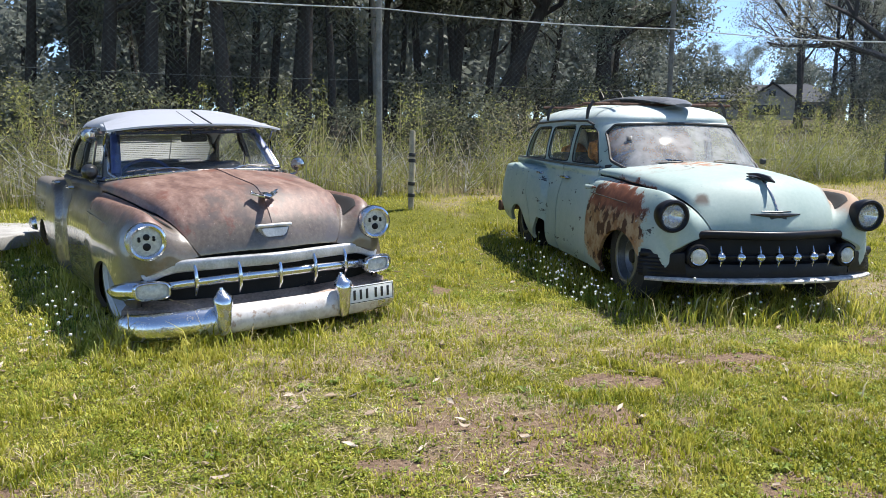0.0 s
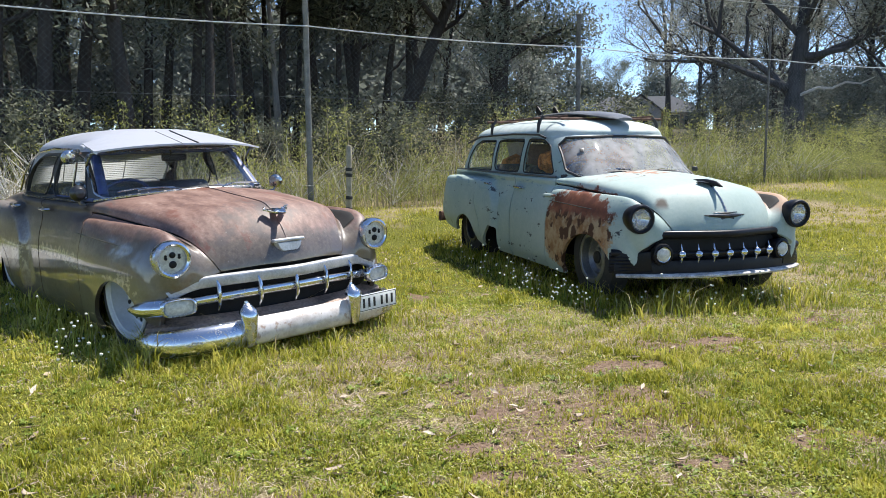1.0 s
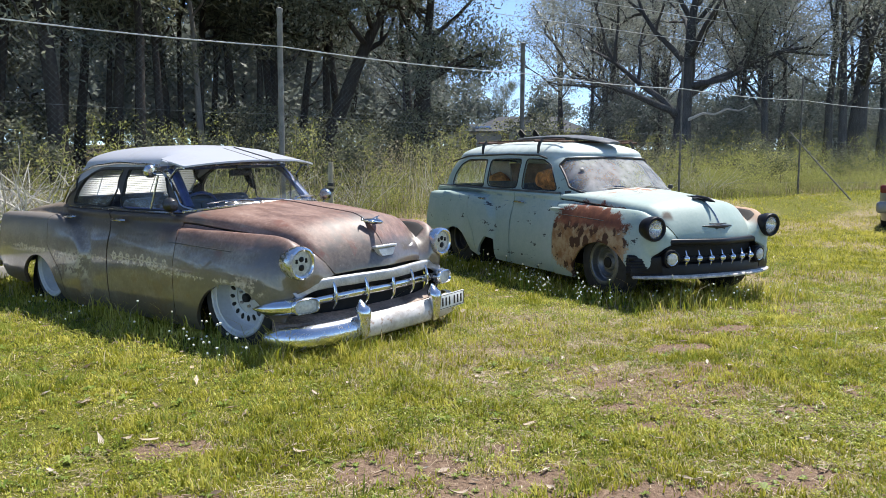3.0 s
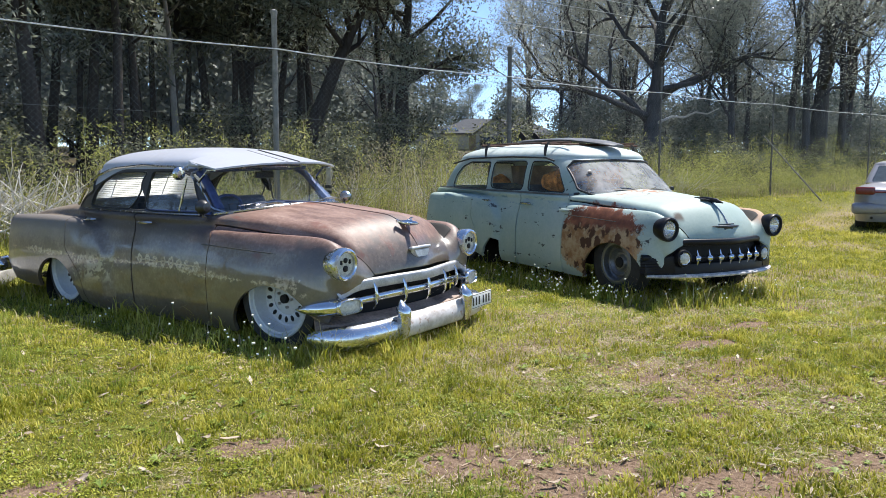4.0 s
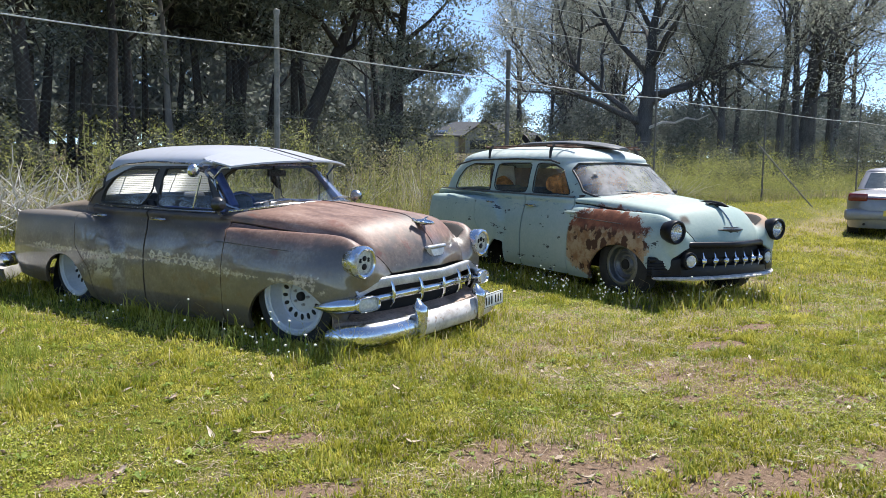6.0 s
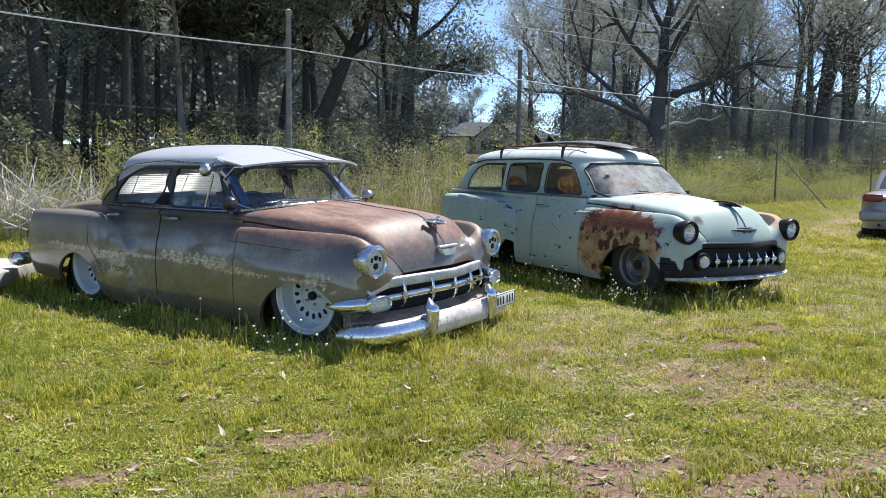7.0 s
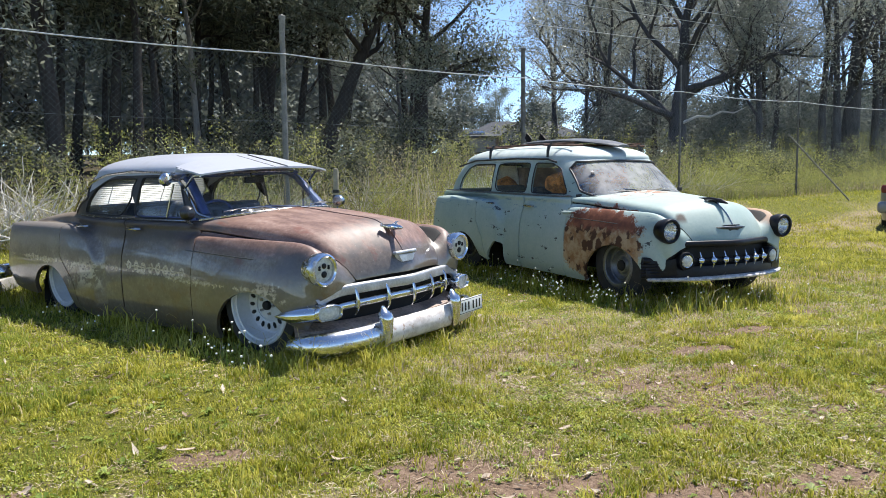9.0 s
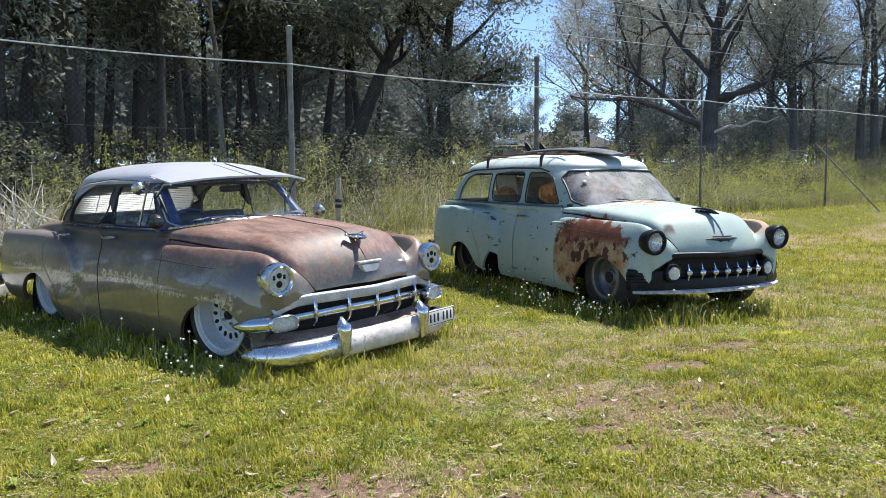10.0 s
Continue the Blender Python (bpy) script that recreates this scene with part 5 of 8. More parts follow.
def build_old_car(root, c, g, spec):
    """Body panels, doors, glass house, wheels and cabin of one old car."""
    dz, paint, roof_mat = spec["dz"], spec["paint"], spec["roof"]
    B = Body(c, dz)
    x, y, z, col = B.x, B.y, B.z, B.col
    GAP = 0.0042
    zl = z - dz
    arch_f = np.where(col < 4.2, np.hypot((x - spec.get("front_axle", 0.0)) / spec["arch"][0], (zl - spec["arch_z"][0]) / spec["arch"][1]) - 1, 1.0) * 0.35
    arch_r = np.where(col < 4.2, np.hypot((x - spec["rear_axle"]) / spec["arch"][2], (zl - spec["arch_z"][1]) / spec["arch"][3]) - 1, 1.0) * 0.35
    arches = np.minimum(arch_f, arch_r)
    for poly in spec.get("holes", ()):
        arches = np.minimum(arches, np.where(col < 4.2, poly_sdf(x, zl, poly, 0.015), 1.0))
    if "nose_cut" in spec:
        bar_z = spec["nose_cut"] - 0.008 * (y / 0.5) ** 2 - 0.042 * (np.maximum(0.0, np.abs(y) - 0.55) / 0.17) ** 2
        arches = np.minimum(arches, np.maximum(np.maximum(0.47 - x, zl - bar_z), np.abs(y) - 0.79))
    seam = (col - 5.25) * 0.07
    cowl = x - (c["cowl"] - 0.26 * (np.abs(y) / 0.66) ** 2.2)
    hood = np.minimum(seam, cowl)
    door_front = spec["door_front"] - 0.05 * smooth(0.75, 0.95, zl)
    under = np.where(col < 6.02, 1.0, -1.0) * np.abs(col - 6.02) * 0.07
    d1 = np.minimum(-poly_sdf(x, zl, spec["door1"], 0.03), under)
    d2 = np.minimum(-poly_sdf(x, zl, spec["door2"], 0.03), under)
    fender = np.minimum(np.minimum(-seam, x - door_front), arches)
    cabin = np.minimum(np.minimum(col - 6.45, c["cowl"] - 0.24 - x), x - g["rear"] - 0.12)
    rest = np.minimum(-np.maximum(hood, np.minimum(-seam, x - door_front)), -np.maximum(d1, d2))
    rest = np.minimum(np.minimum(rest, arches), -cabin * 1.0)
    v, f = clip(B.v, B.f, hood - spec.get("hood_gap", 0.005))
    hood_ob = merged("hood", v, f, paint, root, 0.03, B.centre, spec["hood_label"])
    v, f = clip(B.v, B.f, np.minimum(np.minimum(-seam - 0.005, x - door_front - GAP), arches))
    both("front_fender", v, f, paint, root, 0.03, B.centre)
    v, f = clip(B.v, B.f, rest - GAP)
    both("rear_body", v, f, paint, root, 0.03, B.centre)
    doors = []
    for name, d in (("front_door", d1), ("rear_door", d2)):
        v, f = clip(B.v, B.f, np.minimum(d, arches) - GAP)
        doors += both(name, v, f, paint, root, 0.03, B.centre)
    # Near-black inner copy of the skin, coloured as the shade behind the gaps.
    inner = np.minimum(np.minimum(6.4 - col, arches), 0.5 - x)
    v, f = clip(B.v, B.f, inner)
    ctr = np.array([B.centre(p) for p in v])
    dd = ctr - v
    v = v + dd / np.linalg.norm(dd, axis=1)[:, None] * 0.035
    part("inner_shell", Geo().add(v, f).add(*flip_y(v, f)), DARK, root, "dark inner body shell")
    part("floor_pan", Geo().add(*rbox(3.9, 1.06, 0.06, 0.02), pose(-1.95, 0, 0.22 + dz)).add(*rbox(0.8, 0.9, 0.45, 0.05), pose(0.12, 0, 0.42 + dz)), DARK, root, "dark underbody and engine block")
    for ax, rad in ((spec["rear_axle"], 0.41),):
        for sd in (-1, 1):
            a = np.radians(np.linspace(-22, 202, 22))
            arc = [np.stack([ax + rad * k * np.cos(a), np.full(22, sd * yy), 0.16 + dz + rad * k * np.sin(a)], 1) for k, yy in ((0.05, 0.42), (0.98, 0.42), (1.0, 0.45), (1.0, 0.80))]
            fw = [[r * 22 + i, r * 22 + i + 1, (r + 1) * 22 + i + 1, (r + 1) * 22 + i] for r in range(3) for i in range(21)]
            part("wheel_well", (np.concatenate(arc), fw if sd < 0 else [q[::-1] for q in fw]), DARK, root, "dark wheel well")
    for k, (door, hx) in enumerate(zip(doors, (spec["handle"][0],) * 2 + (spec["handle"][1],) * 2)):
        side = -1 if k % 2 == 0 else 1
        hy, hz = side * spec["handle"][2], spec["handle"][3]
        h = Geo().add(*tube([(hx + 0.085, hy, hz - 0.002), (hx + 0.08, hy + side * 0.03, hz), (hx + 0.03, hy + side * 0.038, hz + 0.003), (hx - 0.05, hy + side * 0.036, hz + 0.002), (hx - 0.075, hy + side * 0.028, hz)],
                             [0.012, 0.011, 0.010, 0.011, 0.007], 8))
        h.add(*rbox(0.16, 0.016, 0.026, 0.007), pose(hx, hy + side * 0.002, hz))
        part("door_handle", h, CHROME_OLD, door, "dull chrome door handle")
    # glass house
    Hs = House(g, dz)
    hx, hy, hz = Hs.v[:, 0], Hs.v[:, 1], Hs.v[:, 2] - dz
    open_s = np.full(len(hx), 1.0)
    panes = []
    for name, poly, r in spec["side_windows"]:
        s = np.where(np.abs(hy) > 0.40, poly_sdf(hx, hz, poly, r), 1.0)
        panes.append((name, s))
        open_s = np.minimum(open_s, s)
    ws = np.where(hx > g["front_top"] - 0.35, poly_sdf(np.abs(hy), hz, spec["windshield"], spec["ws_round"]), 1.0)
    rw = np.where(hx < g["rear_top"] + 0.25, poly_sdf(np.abs(hy), hz, spec["rear_window"], 0.05), 1.0)
    open_s = np.minimum(open_s, np.minimum(ws, rw))
    solid = open_s
    split = spec["roof_z"] - spec.get("roof_drop", 0.0) * smooth(-2.05, -2.72, hx) * smooth(0.38, 0.54, np.abs(hy)) - hz
    v, f = clip(Hs.v, Hs.f, np.minimum(solid, -split))
    v, f = flange(v, f, 0.025, Hs.toward)
    roof_ob = part("roof", (v, f), roof_mat, root, spec["roof_label"], 40)
    v, f = clip(Hs.v, Hs.f, np.minimum(solid, split))
    v, f = flange(v, f, 0.025, Hs.toward)
    part("window_surround", (v, f), spec["pillar"], root, "", 40)
    inset = lambda q: q + (np.array([Hs.toward(p) for p in q]) - q) * 0.012 / (np.linalg.norm(np.array([Hs.toward(p) for p in q]) - q, axis=1)[:, None] + 1e-9)
    for name, s in panes:
        for sgn in (-1, 1):
            v, f = clip(Hs.v, Hs.f, np.minimum(-s, hy * sgn - 0.2))
            if not f:
                continue
            pane_frame(root, v, f, spec["frame_mat"], 0.007)
            p = part(name, (inset(v), f), spec["glass"], root)
            p.visible_shadow = False
    for name, s, fr, gm in (("windshield", ws, spec["ws_frame"], spec["ws_glass"]), ("rear_window", rw, spec["frame_mat"], spec["glass"])):
        v, f = clip(Hs.v, Hs.f, -s)
        pane_frame(root, v, f, fr, 0.013)
        p = part(name, (inset(v), f), gm, root)
        p.visible_shadow = False
    front_seat(root, -1.42, 0.50 + dz, 1.25, SEAT_MAT)
    front_seat(root, spec["rear_seat"], 0.50 + dz, 1.2, SEAT_MAT)
    part("dashboard", Geo().add(*rbox(0.42, 1.24, 0.14, 0.05, 3), pose(-0.86, 0, 0.885 + dz)), DASH_MAT, root, "blue painted dashboard")
    steering_wheel(root, -1.17, -0.34, 0.90 + dz)
    return B, Hs


def front_curves(d):
    """The curves that both cars share, with what sets one apart."""
    base = {
        "x1": 0.34, "xe": 0.705, "xr1": -3.75, "xr": -4.12, "bow": 0.115, "nose_z": 0.565, "cowl": -0.50,
        "zb": curve([(0.7, 0.24), (0.3, 0.19), (-0.6, 0.10), (-2.2, 0.10), (-2.7, 0.19), (-3.4, 0.22), (-4.1, 0.28)]),
        "side": curve([(0.7, 0.84), (0.3, 0.872), (-0.3, 0.882), (-0.85, 0.862), (-1.5, 0.855), (-2.0, 0.857), (-2.28, 0.864), (-2.6, 0.874), (-3.2, 0.876), (-3.9, 0.84), (-4.15, 0.8)]),
        "y3": curve([(0.7, 0.80), (0.3, 0.835), (-0.4, 0.85), (-0.85, 0.842), (-1.5, 0.838), (-2.0, 0.838), (-2.3, 0.846), (-2.6, 0.860), (-3.4, 0.858), (-4.1, 0.79)]),
        "z3": curve([(0.7, 0.66), (0.0, 0.665), (-0.9, 0.645), (-2.0, 0.65), (-2.6, 0.68), (-4.1, 0.68)]),
        "y4": curve([(0.7, 0.715), (0.2, 0.735), (-0.4, 0.765), (-0.85, 0.80), (-1.5, 0.805), (-2.0, 0.795), (-2.35, 0.804), (-2.7, 0.812), (-3.3, 0.806), (-4.1, 0.74)]),
        "z4": curve([(0.7, 0.81), (0.3, 0.83), (-0.2, 0.832), (-0.65, 0.812), (-1.0, 0.785), (-1.7, 0.78), (-2.05, 0.79), (-2.4, 0.835), (-2.8, 0.868), (-3.3, 0.875), (-4.1, 0.85)]),
        "y5": curve([(0.7, 0.57), (0.45, 0.61), (0.2, 0.635), (-0.3, 0.67), (-0.75, 0.735), (-1.1, 0.782), (-1.7, 0.785), (-2.2, 0.77), (-2.6, 0.70), (-3.2, 0.66), (-4.1, 0.60)]),
        "z5": curve([(0.7, 0.755), (0.3, 0.775), (-0.3, 0.818), (-0.7, 0.855), (-1.1, 0.865), (-2.2, 0.87), (-2.6, 0.875), (-3.2, 0.872), (-4.1, 0.83)]),
        "y6": curve([(0.7, 0.49), (0.45, 0.535), (0.2, 0.56), (-0.3, 0.61), (-0.75, 0.69), (-1.1, 0.745), (-1.7, 0.755), (-2.3, 0.735), (-2.8, 0.64), (-3.3, 0.58), (-4.1, 0.50)]),
        "z6": curve([(0.7, 0.83), (0.3, 0.868), (-0.3, 0.918), (-0.7, 0.938), (-1.1, 0.938), (-2.4, 0.945), (-2.9, 0.95), (-3.3, 0.93), (-3.8, 0.88), (-4.1, 0.83)]),
        "y7": curve([(0.7, 0.28), (-0.5, 0.34), (-4.1, 0.3)]),
        "z7": curve([(0.7, 0.865), (0.4, 0.908), (0.0, 0.945), (-0.5, 0.985), (-0.9, 0.97), (-2.6, 0.965), (-3.0, 0.985), (-3.4, 0.96), (-3.9, 0.90), (-4.1, 0.86)]),
        "z8": curve([(0.7, 0.888), (0.4, 0.931), (0.0, 0.97), (-0.5, 1.012), (-0.9, 0.985), (-2.6, 0.975), (-3.0, 1.0), (-3.4, 0.975), (-3.9, 0.915), (-4.1, 0.88)]),
    }
    base.update(d)
    return base


def rounded_rect(w, h, r, n=5):
    pts = []
    for cx, cz, a0 in ((w / 2 - r, h / 2 - r, 0), (-w / 2 + r, h / 2 - r, 90), (-w / 2 + r, -h / 2 + r, 180), (w / 2 - r, -h / 2 + r, 270)):
        for k in range(n):
            a = math.radians(a0 + 90 * k / (n - 1))
            pts.append((cx + r * math.cos(a), cz + r * math.sin(a)))
    return pts


def front_arc(half, x_mid, x_end, z_mid, z_end, n=25, wrap=0.0, power=2.4):
    """Points across the nose from the right to the left, bowed in plan."""
    out = []
    for t in np.linspace(-1, 1, n):
        out.append((x_mid + (x_end - x_mid) * abs(t) ** power, half * t, z_mid + (z_end - z_mid) * abs(t) ** power))
    return np.array(out)


# ---- brown sedan ----
YAW_A, YAW_B = -90 + 35.1, -90 + 10.4
SEDAN_AT = pose(-1.417, 5.172, 0.015, 1.8, 0, YAW_A)
sedan = thing("sedan_car", SEDAN_AT, "rusty brown old sedan with white visored roof, lowered on white rims", "car")
SED_C = front_curves({})
SED_G = {"front": -0.50, "front_top": -0.98, "rear": -3.08, "rear_top": -2.76, "b0": 0.705, "b1": 0.60, "z0": 0.925, "z1": 1.315, "z2": 1.48, "n0": 4.6, "n1": 4.2, "n_rear": 4.0, "shift": 0.03}
SED = {
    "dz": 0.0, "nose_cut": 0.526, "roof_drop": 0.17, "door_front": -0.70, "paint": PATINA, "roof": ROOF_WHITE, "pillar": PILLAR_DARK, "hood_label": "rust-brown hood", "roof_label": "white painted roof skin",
    "arch": (0.43, 0.36, 0.36, 0.375), "arch_z": (0.13, 0.13), "rear_axle": -2.85, "front_axle": 0.02,
    "door1": [(-0.73, 0.13), (-1.665, 0.13), (-1.665, 0.97), (-0.78, 0.97), (-0.73, 0.75)],
    "door2": [(-1.735, 0.13), (-2.32, 0.13), (-2.40, 0.42), (-2.60, 0.62), (-2.64, 0.97), (-1.735, 0.97)],
    "handle": (-1.52, -2.36, 0.812, 0.872),
    "side_windows": [("front_side_window", [(-0.97, 0.968), (-1.685, 0.968), (-1.655, 1.268), (-1.30, 1.266), (-1.16, 1.228)], 0.012),
                     ("rear_side_window", [(-1.79, 0.975), (-2.55, 0.985), (-2.51, 1.08), (-2.40, 1.18), (-2.24, 1.245), (-2.10, 1.262), (-1.765, 1.270)], 0.012)],
    "windshield": [(-0.1, 0.985), (0.575, 0.965), (0.615, 1.0), (0.565, 1.24), (0.52, 1.268), (-0.1, 1.28)], "ws_round": 0.03,
    "rear_window": [(-0.1, 1.01), (0.57, 1.01), (0.60, 1.10), (0.54, 1.23), (-0.1, 1.265)], "roof_z": 1.30,
    "frame_mat": SEAL, "ws_frame": CHROME_OLD, "glass": WINDOW_GLASS, "ws_glass": WINDOW_GLASS, "rear_seat": -2.45,
}
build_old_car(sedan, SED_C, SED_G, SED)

# ---- mint wagon ----
WAGON_AT = pose(2.145, 5.96, 0.0, 0, 0.9, YAW_B)
wagon = thing("wagon_car", WAGON_AT, "faded mint green old station wagon, rust on its front fender", "car")
WAG_C = front_curves({"z6": curve([(0.7, 0.83), (0.3, 0.868), (-0.3, 0.918), (-0.7, 0.938), (-1.1, 0.938), (-3.9, 0.945), (-4.1, 0.94)]),
                      "y6": curve([(0.7, 0.49), (0.45, 0.535), (0.2, 0.56), (-0.3, 0.61), (-0.75, 0.69), (-1.1, 0.745), (-1.7, 0.755), (-2.3, 0.745), (-3.0, 0.72), (-3.8, 0.68), (-4.1, 0.66)]),
                      "z7": curve([(0.7, 0.865), (0.4, 0.908), (0.0, 0.945), (-0.5, 0.985), (-0.9, 0.97), (-4.1, 0.965)]),
                      "z8": curve([(0.7, 0.888), (0.4, 0.931), (0.0, 0.97), (-0.5, 1.012), (-0.9, 0.985), (-4.1, 0.97)]), "xr1": -3.85, "xr": -4.10})
WAG_G = {"front": -0.44, "front_top": -0.94, "rear": -3.98, "rear_top": -3.62, "b0": 0.725, "b1": 0.64, "z0": 0.925, "z1": 1.34, "z2": 1.53, "n0": 5.4, "n1": 5.2, "n_rear": 3.6, "shift": 0.05}
WAG = {
    "dz": 0.085, "door_front": -0.80, "hood_gap": 0.011, "paint": MINT, "roof": MINT, "pillar": MINT, "hood_label": "faded mint hood", "roof_label": "chalky mint roof skin",
    "arch": (0.43, 0.365, 0.36, 0.31), "arch_z": (0.14, 0.12), "rear_axle": -2.92,
    "door1": [(-0.83, 0.13), (-1.63, 0.13), (-1.63, 0.97), (-0.88, 0.97), (-0.83, 0.75)],
    "door2": [(-1.70, 0.13), (-2.32, 0.13), (-2.40, 0.42), (-2.55, 0.62), (-2.60, 0.97), (-1.70, 0.97)],
    "handle": (-1.52, -2.36, 0.812, 0.905),
    "holes": [[(-2.02, 0.10), (-2.02, 0.34), (-2.14, 0.36), (-2.26, 0.24), (-2.34, 0.10)]],
    "side_windows": [("front_side_window", [(-0.99, 0.985), (-1.60, 0.985), (-1.60, 1.285), (-1.32, 1.28), (-1.16, 1.22)], 0.02),
                     ("rear_side_window", [(-1.74, 0.985), (-2.40, 0.985), (-2.40, 1.285), (-1.74, 1.285)], 0.02),
                     ("cargo_side_window", [(-2.53, 0.985), (-3.38, 0.985), (-3.33, 1.10), (-3.20, 1.22), (-3.0, 1.275), (-2.53, 1.275)], 0.025)],
    "windshield": [(-0.1, 0.995), (0.585, 0.97), (0.625, 1.01), (0.585, 1.225), (0.53, 1.28), (-0.1, 1.305)], "ws_round": 0.03,
    "rear_window": [(-0.1, 1.0), (0.46, 1.0), (0.44, 1.24), (-0.1, 1.26)], "roof_z": 1.32,
    "frame_mat": SEAL, "ws_frame": SEAL, "glass": WINDOW_GLASS, "ws_glass": DUSTY_GLASS, "rear_seat": -2.35,
}
build_old_car(wagon, WAG_C, WAG_G, WAG)

for xx, zz, tn in ((0.0, 0.353, 6), (-2.92, 0.353, 0)):
    for sd in (-1, 1):
        wheel(sedan, xx if tn else -2.84, sd * 0.725, zz - 0.003 - sd * 0.023, 0.345, 0.16, "white", tn)
        wheel(wagon, xx, sd * 0.72, zz + 0.036, 0.345, 0.18, "grey", 0)
# Thin dark tubes stand for the shade along each pressed fender crease.
for car, curves, lift in ((sedan, SED_C, 0.0), (wagon, WAG_C, 0.085)):
    for sd in (-1, 1):
        xs_c = np.linspace(-0.80, 0.02, 18)
        zs_c = 0.735 - 0.03 * (xs_c + 0.8)
        ys_c = [float(np.interp(zc, body_section(curves, xc)[2:5, 1], body_section(curves, xc)[2:5, 0])) for xc, zc in zip(xs_c, zs_c)]
        part("fender_crease", tube(np.stack([xs_c, sd * (np.array(ys_c) + 0.009), zs_c + lift], 1), [0.001] + [0.0045] * 16 + [0.001], 5), PILLAR_DARK, car, "dark line for the shade along the pressed crease")
for sd in (-1, 1):
    headlight(sedan, 0.608, sd * 0.73, 0.663, CHROME, "chrome headlight bezel", True, 0.095)
    headlight(wagon, 0.635, -0.75 if sd < 0 else 0.715, 0.763, BLACK_PAINT, "black headlight bezel", False, 0.097)

# ---- lawn ----
def car_mask(x, y):
    """One under and just beside the two old cars."""
    out = np.zeros_like(x)
    for m in (SEDAN_AT, WAGON_AT):
        inv = np.array(m.inverted())
        lx = inv[0, 0] * x + inv[0, 1] * y + inv[0, 3]
        ly = inv[1, 0] * x + inv[1, 1] * y + inv[1, 3]
        d = np.maximum(np.maximum(lx - 0.75, -4.1 - lx), np.abs(ly) - 0.9)
        out = np.maximum(out, smooth(0.35, 0.0, d) * smooth(-0.5, -0.25, d))
    return out


def lawn(n, seed, box, h0, h1, w, mat, name, label, category, dry=False, single=False):
    rng = np.random.default_rng(seed)
    x = rng.uniform(box[0], box[1], n)
    y = box[2] + (box[3] - box[2]) * rng.random(n) ** 1.25
    d, dr = dirt_at(x, y), dry_at(x, y)
    clump = 0.45 * fbm(x * 5, y * 5, 61, 2) + 0.55 * np.clip(2.0 * fbm(x * 15, y * 15, 63, 2) - 0.5, 0, 1.2)
    if dry:
        keep = rng.random(n) < (0.15 + 0.85 * dr) * (1 - 0.93 * d)
    else:
        keep = rng.random(n) < (1 - 0.97 * d) * (1 - 0.6 * dr) * (0.12 + 1.35 * clump)
    x, y, clump = x[keep], y[keep], clump[keep]
    tall = (0.55 + 0.9 * smooth(0.36, 0.66, fbm(x * 3.1, y * 3.1, 73, 3))) * (1 + 1.9 * car_mask(x, y)) + 0.5 * smooth(0.55, 0.8, fbm(x * 1.3, y * 1.3, 71, 3))
    h = (h0 + (h1 - h0) * rng.random(len(x)) ** 2) * (0.4 + 1.25 * clump) * tall
    vf = blades(x, y, ground_z(x, y) - 0.004, h, w * rng.uniform(0.7, 1.3, len(x)), rng, 0.75 if dry else 0.55)
    stuff(name, vf, mat, label, category)


lawn(330000, 1, (-4.6, 4.2, 1.2, 4.6), 0.010, 0.038, 0.006, GRASS, "lawn_grass", "short green lawn grass in the foreground", "grass")
lawn(290000, 2, (-6.5, 9.5, 3.6, 12.5), 0.018, 0.050, 0.0085, GRASS, "lawn_grass", "green lawn grass round the cars", "grass")
lawn(90000, 3, (-4.6, 4.2, 1.2, 4.6), 0.010, 0.035, 0.0045, GRASS_DRY, "dry_lawn_grass", "dry straw blades in the lawn", "dry grass", True)
lawn(50000, 4, (-6.5, 12, 3.6, 15), 0.02, 0.09, 0.007, GRASS_DRY, "dry_lawn_grass", "dry straw blades among the cars", "dry grass", True)
lawn(110000, 5, (5, 24, 7, 17), 0.02, 0.06, 0.010, GRASS, "lawn_grass", "green lawn grass beyond the wagon", "grass")


lawn(70000, 6, (-14, 12, -7, 1.4), 0.02, 0.06, 0.012, GRASS, "lawn_grass", "green lawn grass behind the viewer", "grass")
lawn(30000, 7, (-14, -4.5, 1.2, 8), 0.02, 0.06, 0.010, GRASS, "lawn_grass", "green lawn grass beside the driveway slab", "grass")


def clover(n, seed, box):
    """Low round clover leaves, dense in drifts."""
    rng = np.random.default_rng(seed)
    x = rng.uniform(box[0], box[1], n)
    y = box[2] + (box[3] - box[2]) * rng.random(n) ** 1.3
    drift = smooth(0.42, 0.62, fbm(x * 1.1 + 3, y * 1.1, 81, 4)) * smooth(0.35, 0.55, fbm(x * 9, y * 9, 83, 2))
    keep = rng.random(n) < (0.12 + 0.88 * drift) * (1 - 0.95 * dirt_at(x, y)) * (1 - 0.3 * smooth(-1, 3, x))
    x, y = x[keep], y[keep]
    m = len(x)
    a, r = rng.uniform(0, 2 * np.pi, m), rng.uniform(0.003, 0.0075, m)
    c = np.stack([x, y, ground_z(x, y) + rng.uniform(0.006, 0.034, m)], 1)
    d = np.stack([np.cos(a), np.sin(a), rng.normal(0, 0.45, m)], 1) * r[:, None]
    s = np.stack([-np.sin(a), np.cos(a), rng.normal(0, 0.45, m)], 1) * r[:, None] * 0.8
    v = np.stack([c - d, c - d * 0.1 + s, c + d, c - d * 0.1 - s], 1).reshape(-1, 3)
    stuff("clover", (v, np.arange(m * 4).reshape(m, 4)), CLOVER, "low bright clover leaves among the lawn grass", "clover")


clover(420000, 9, (-4.6, 5.0, 1.2, 6.0))


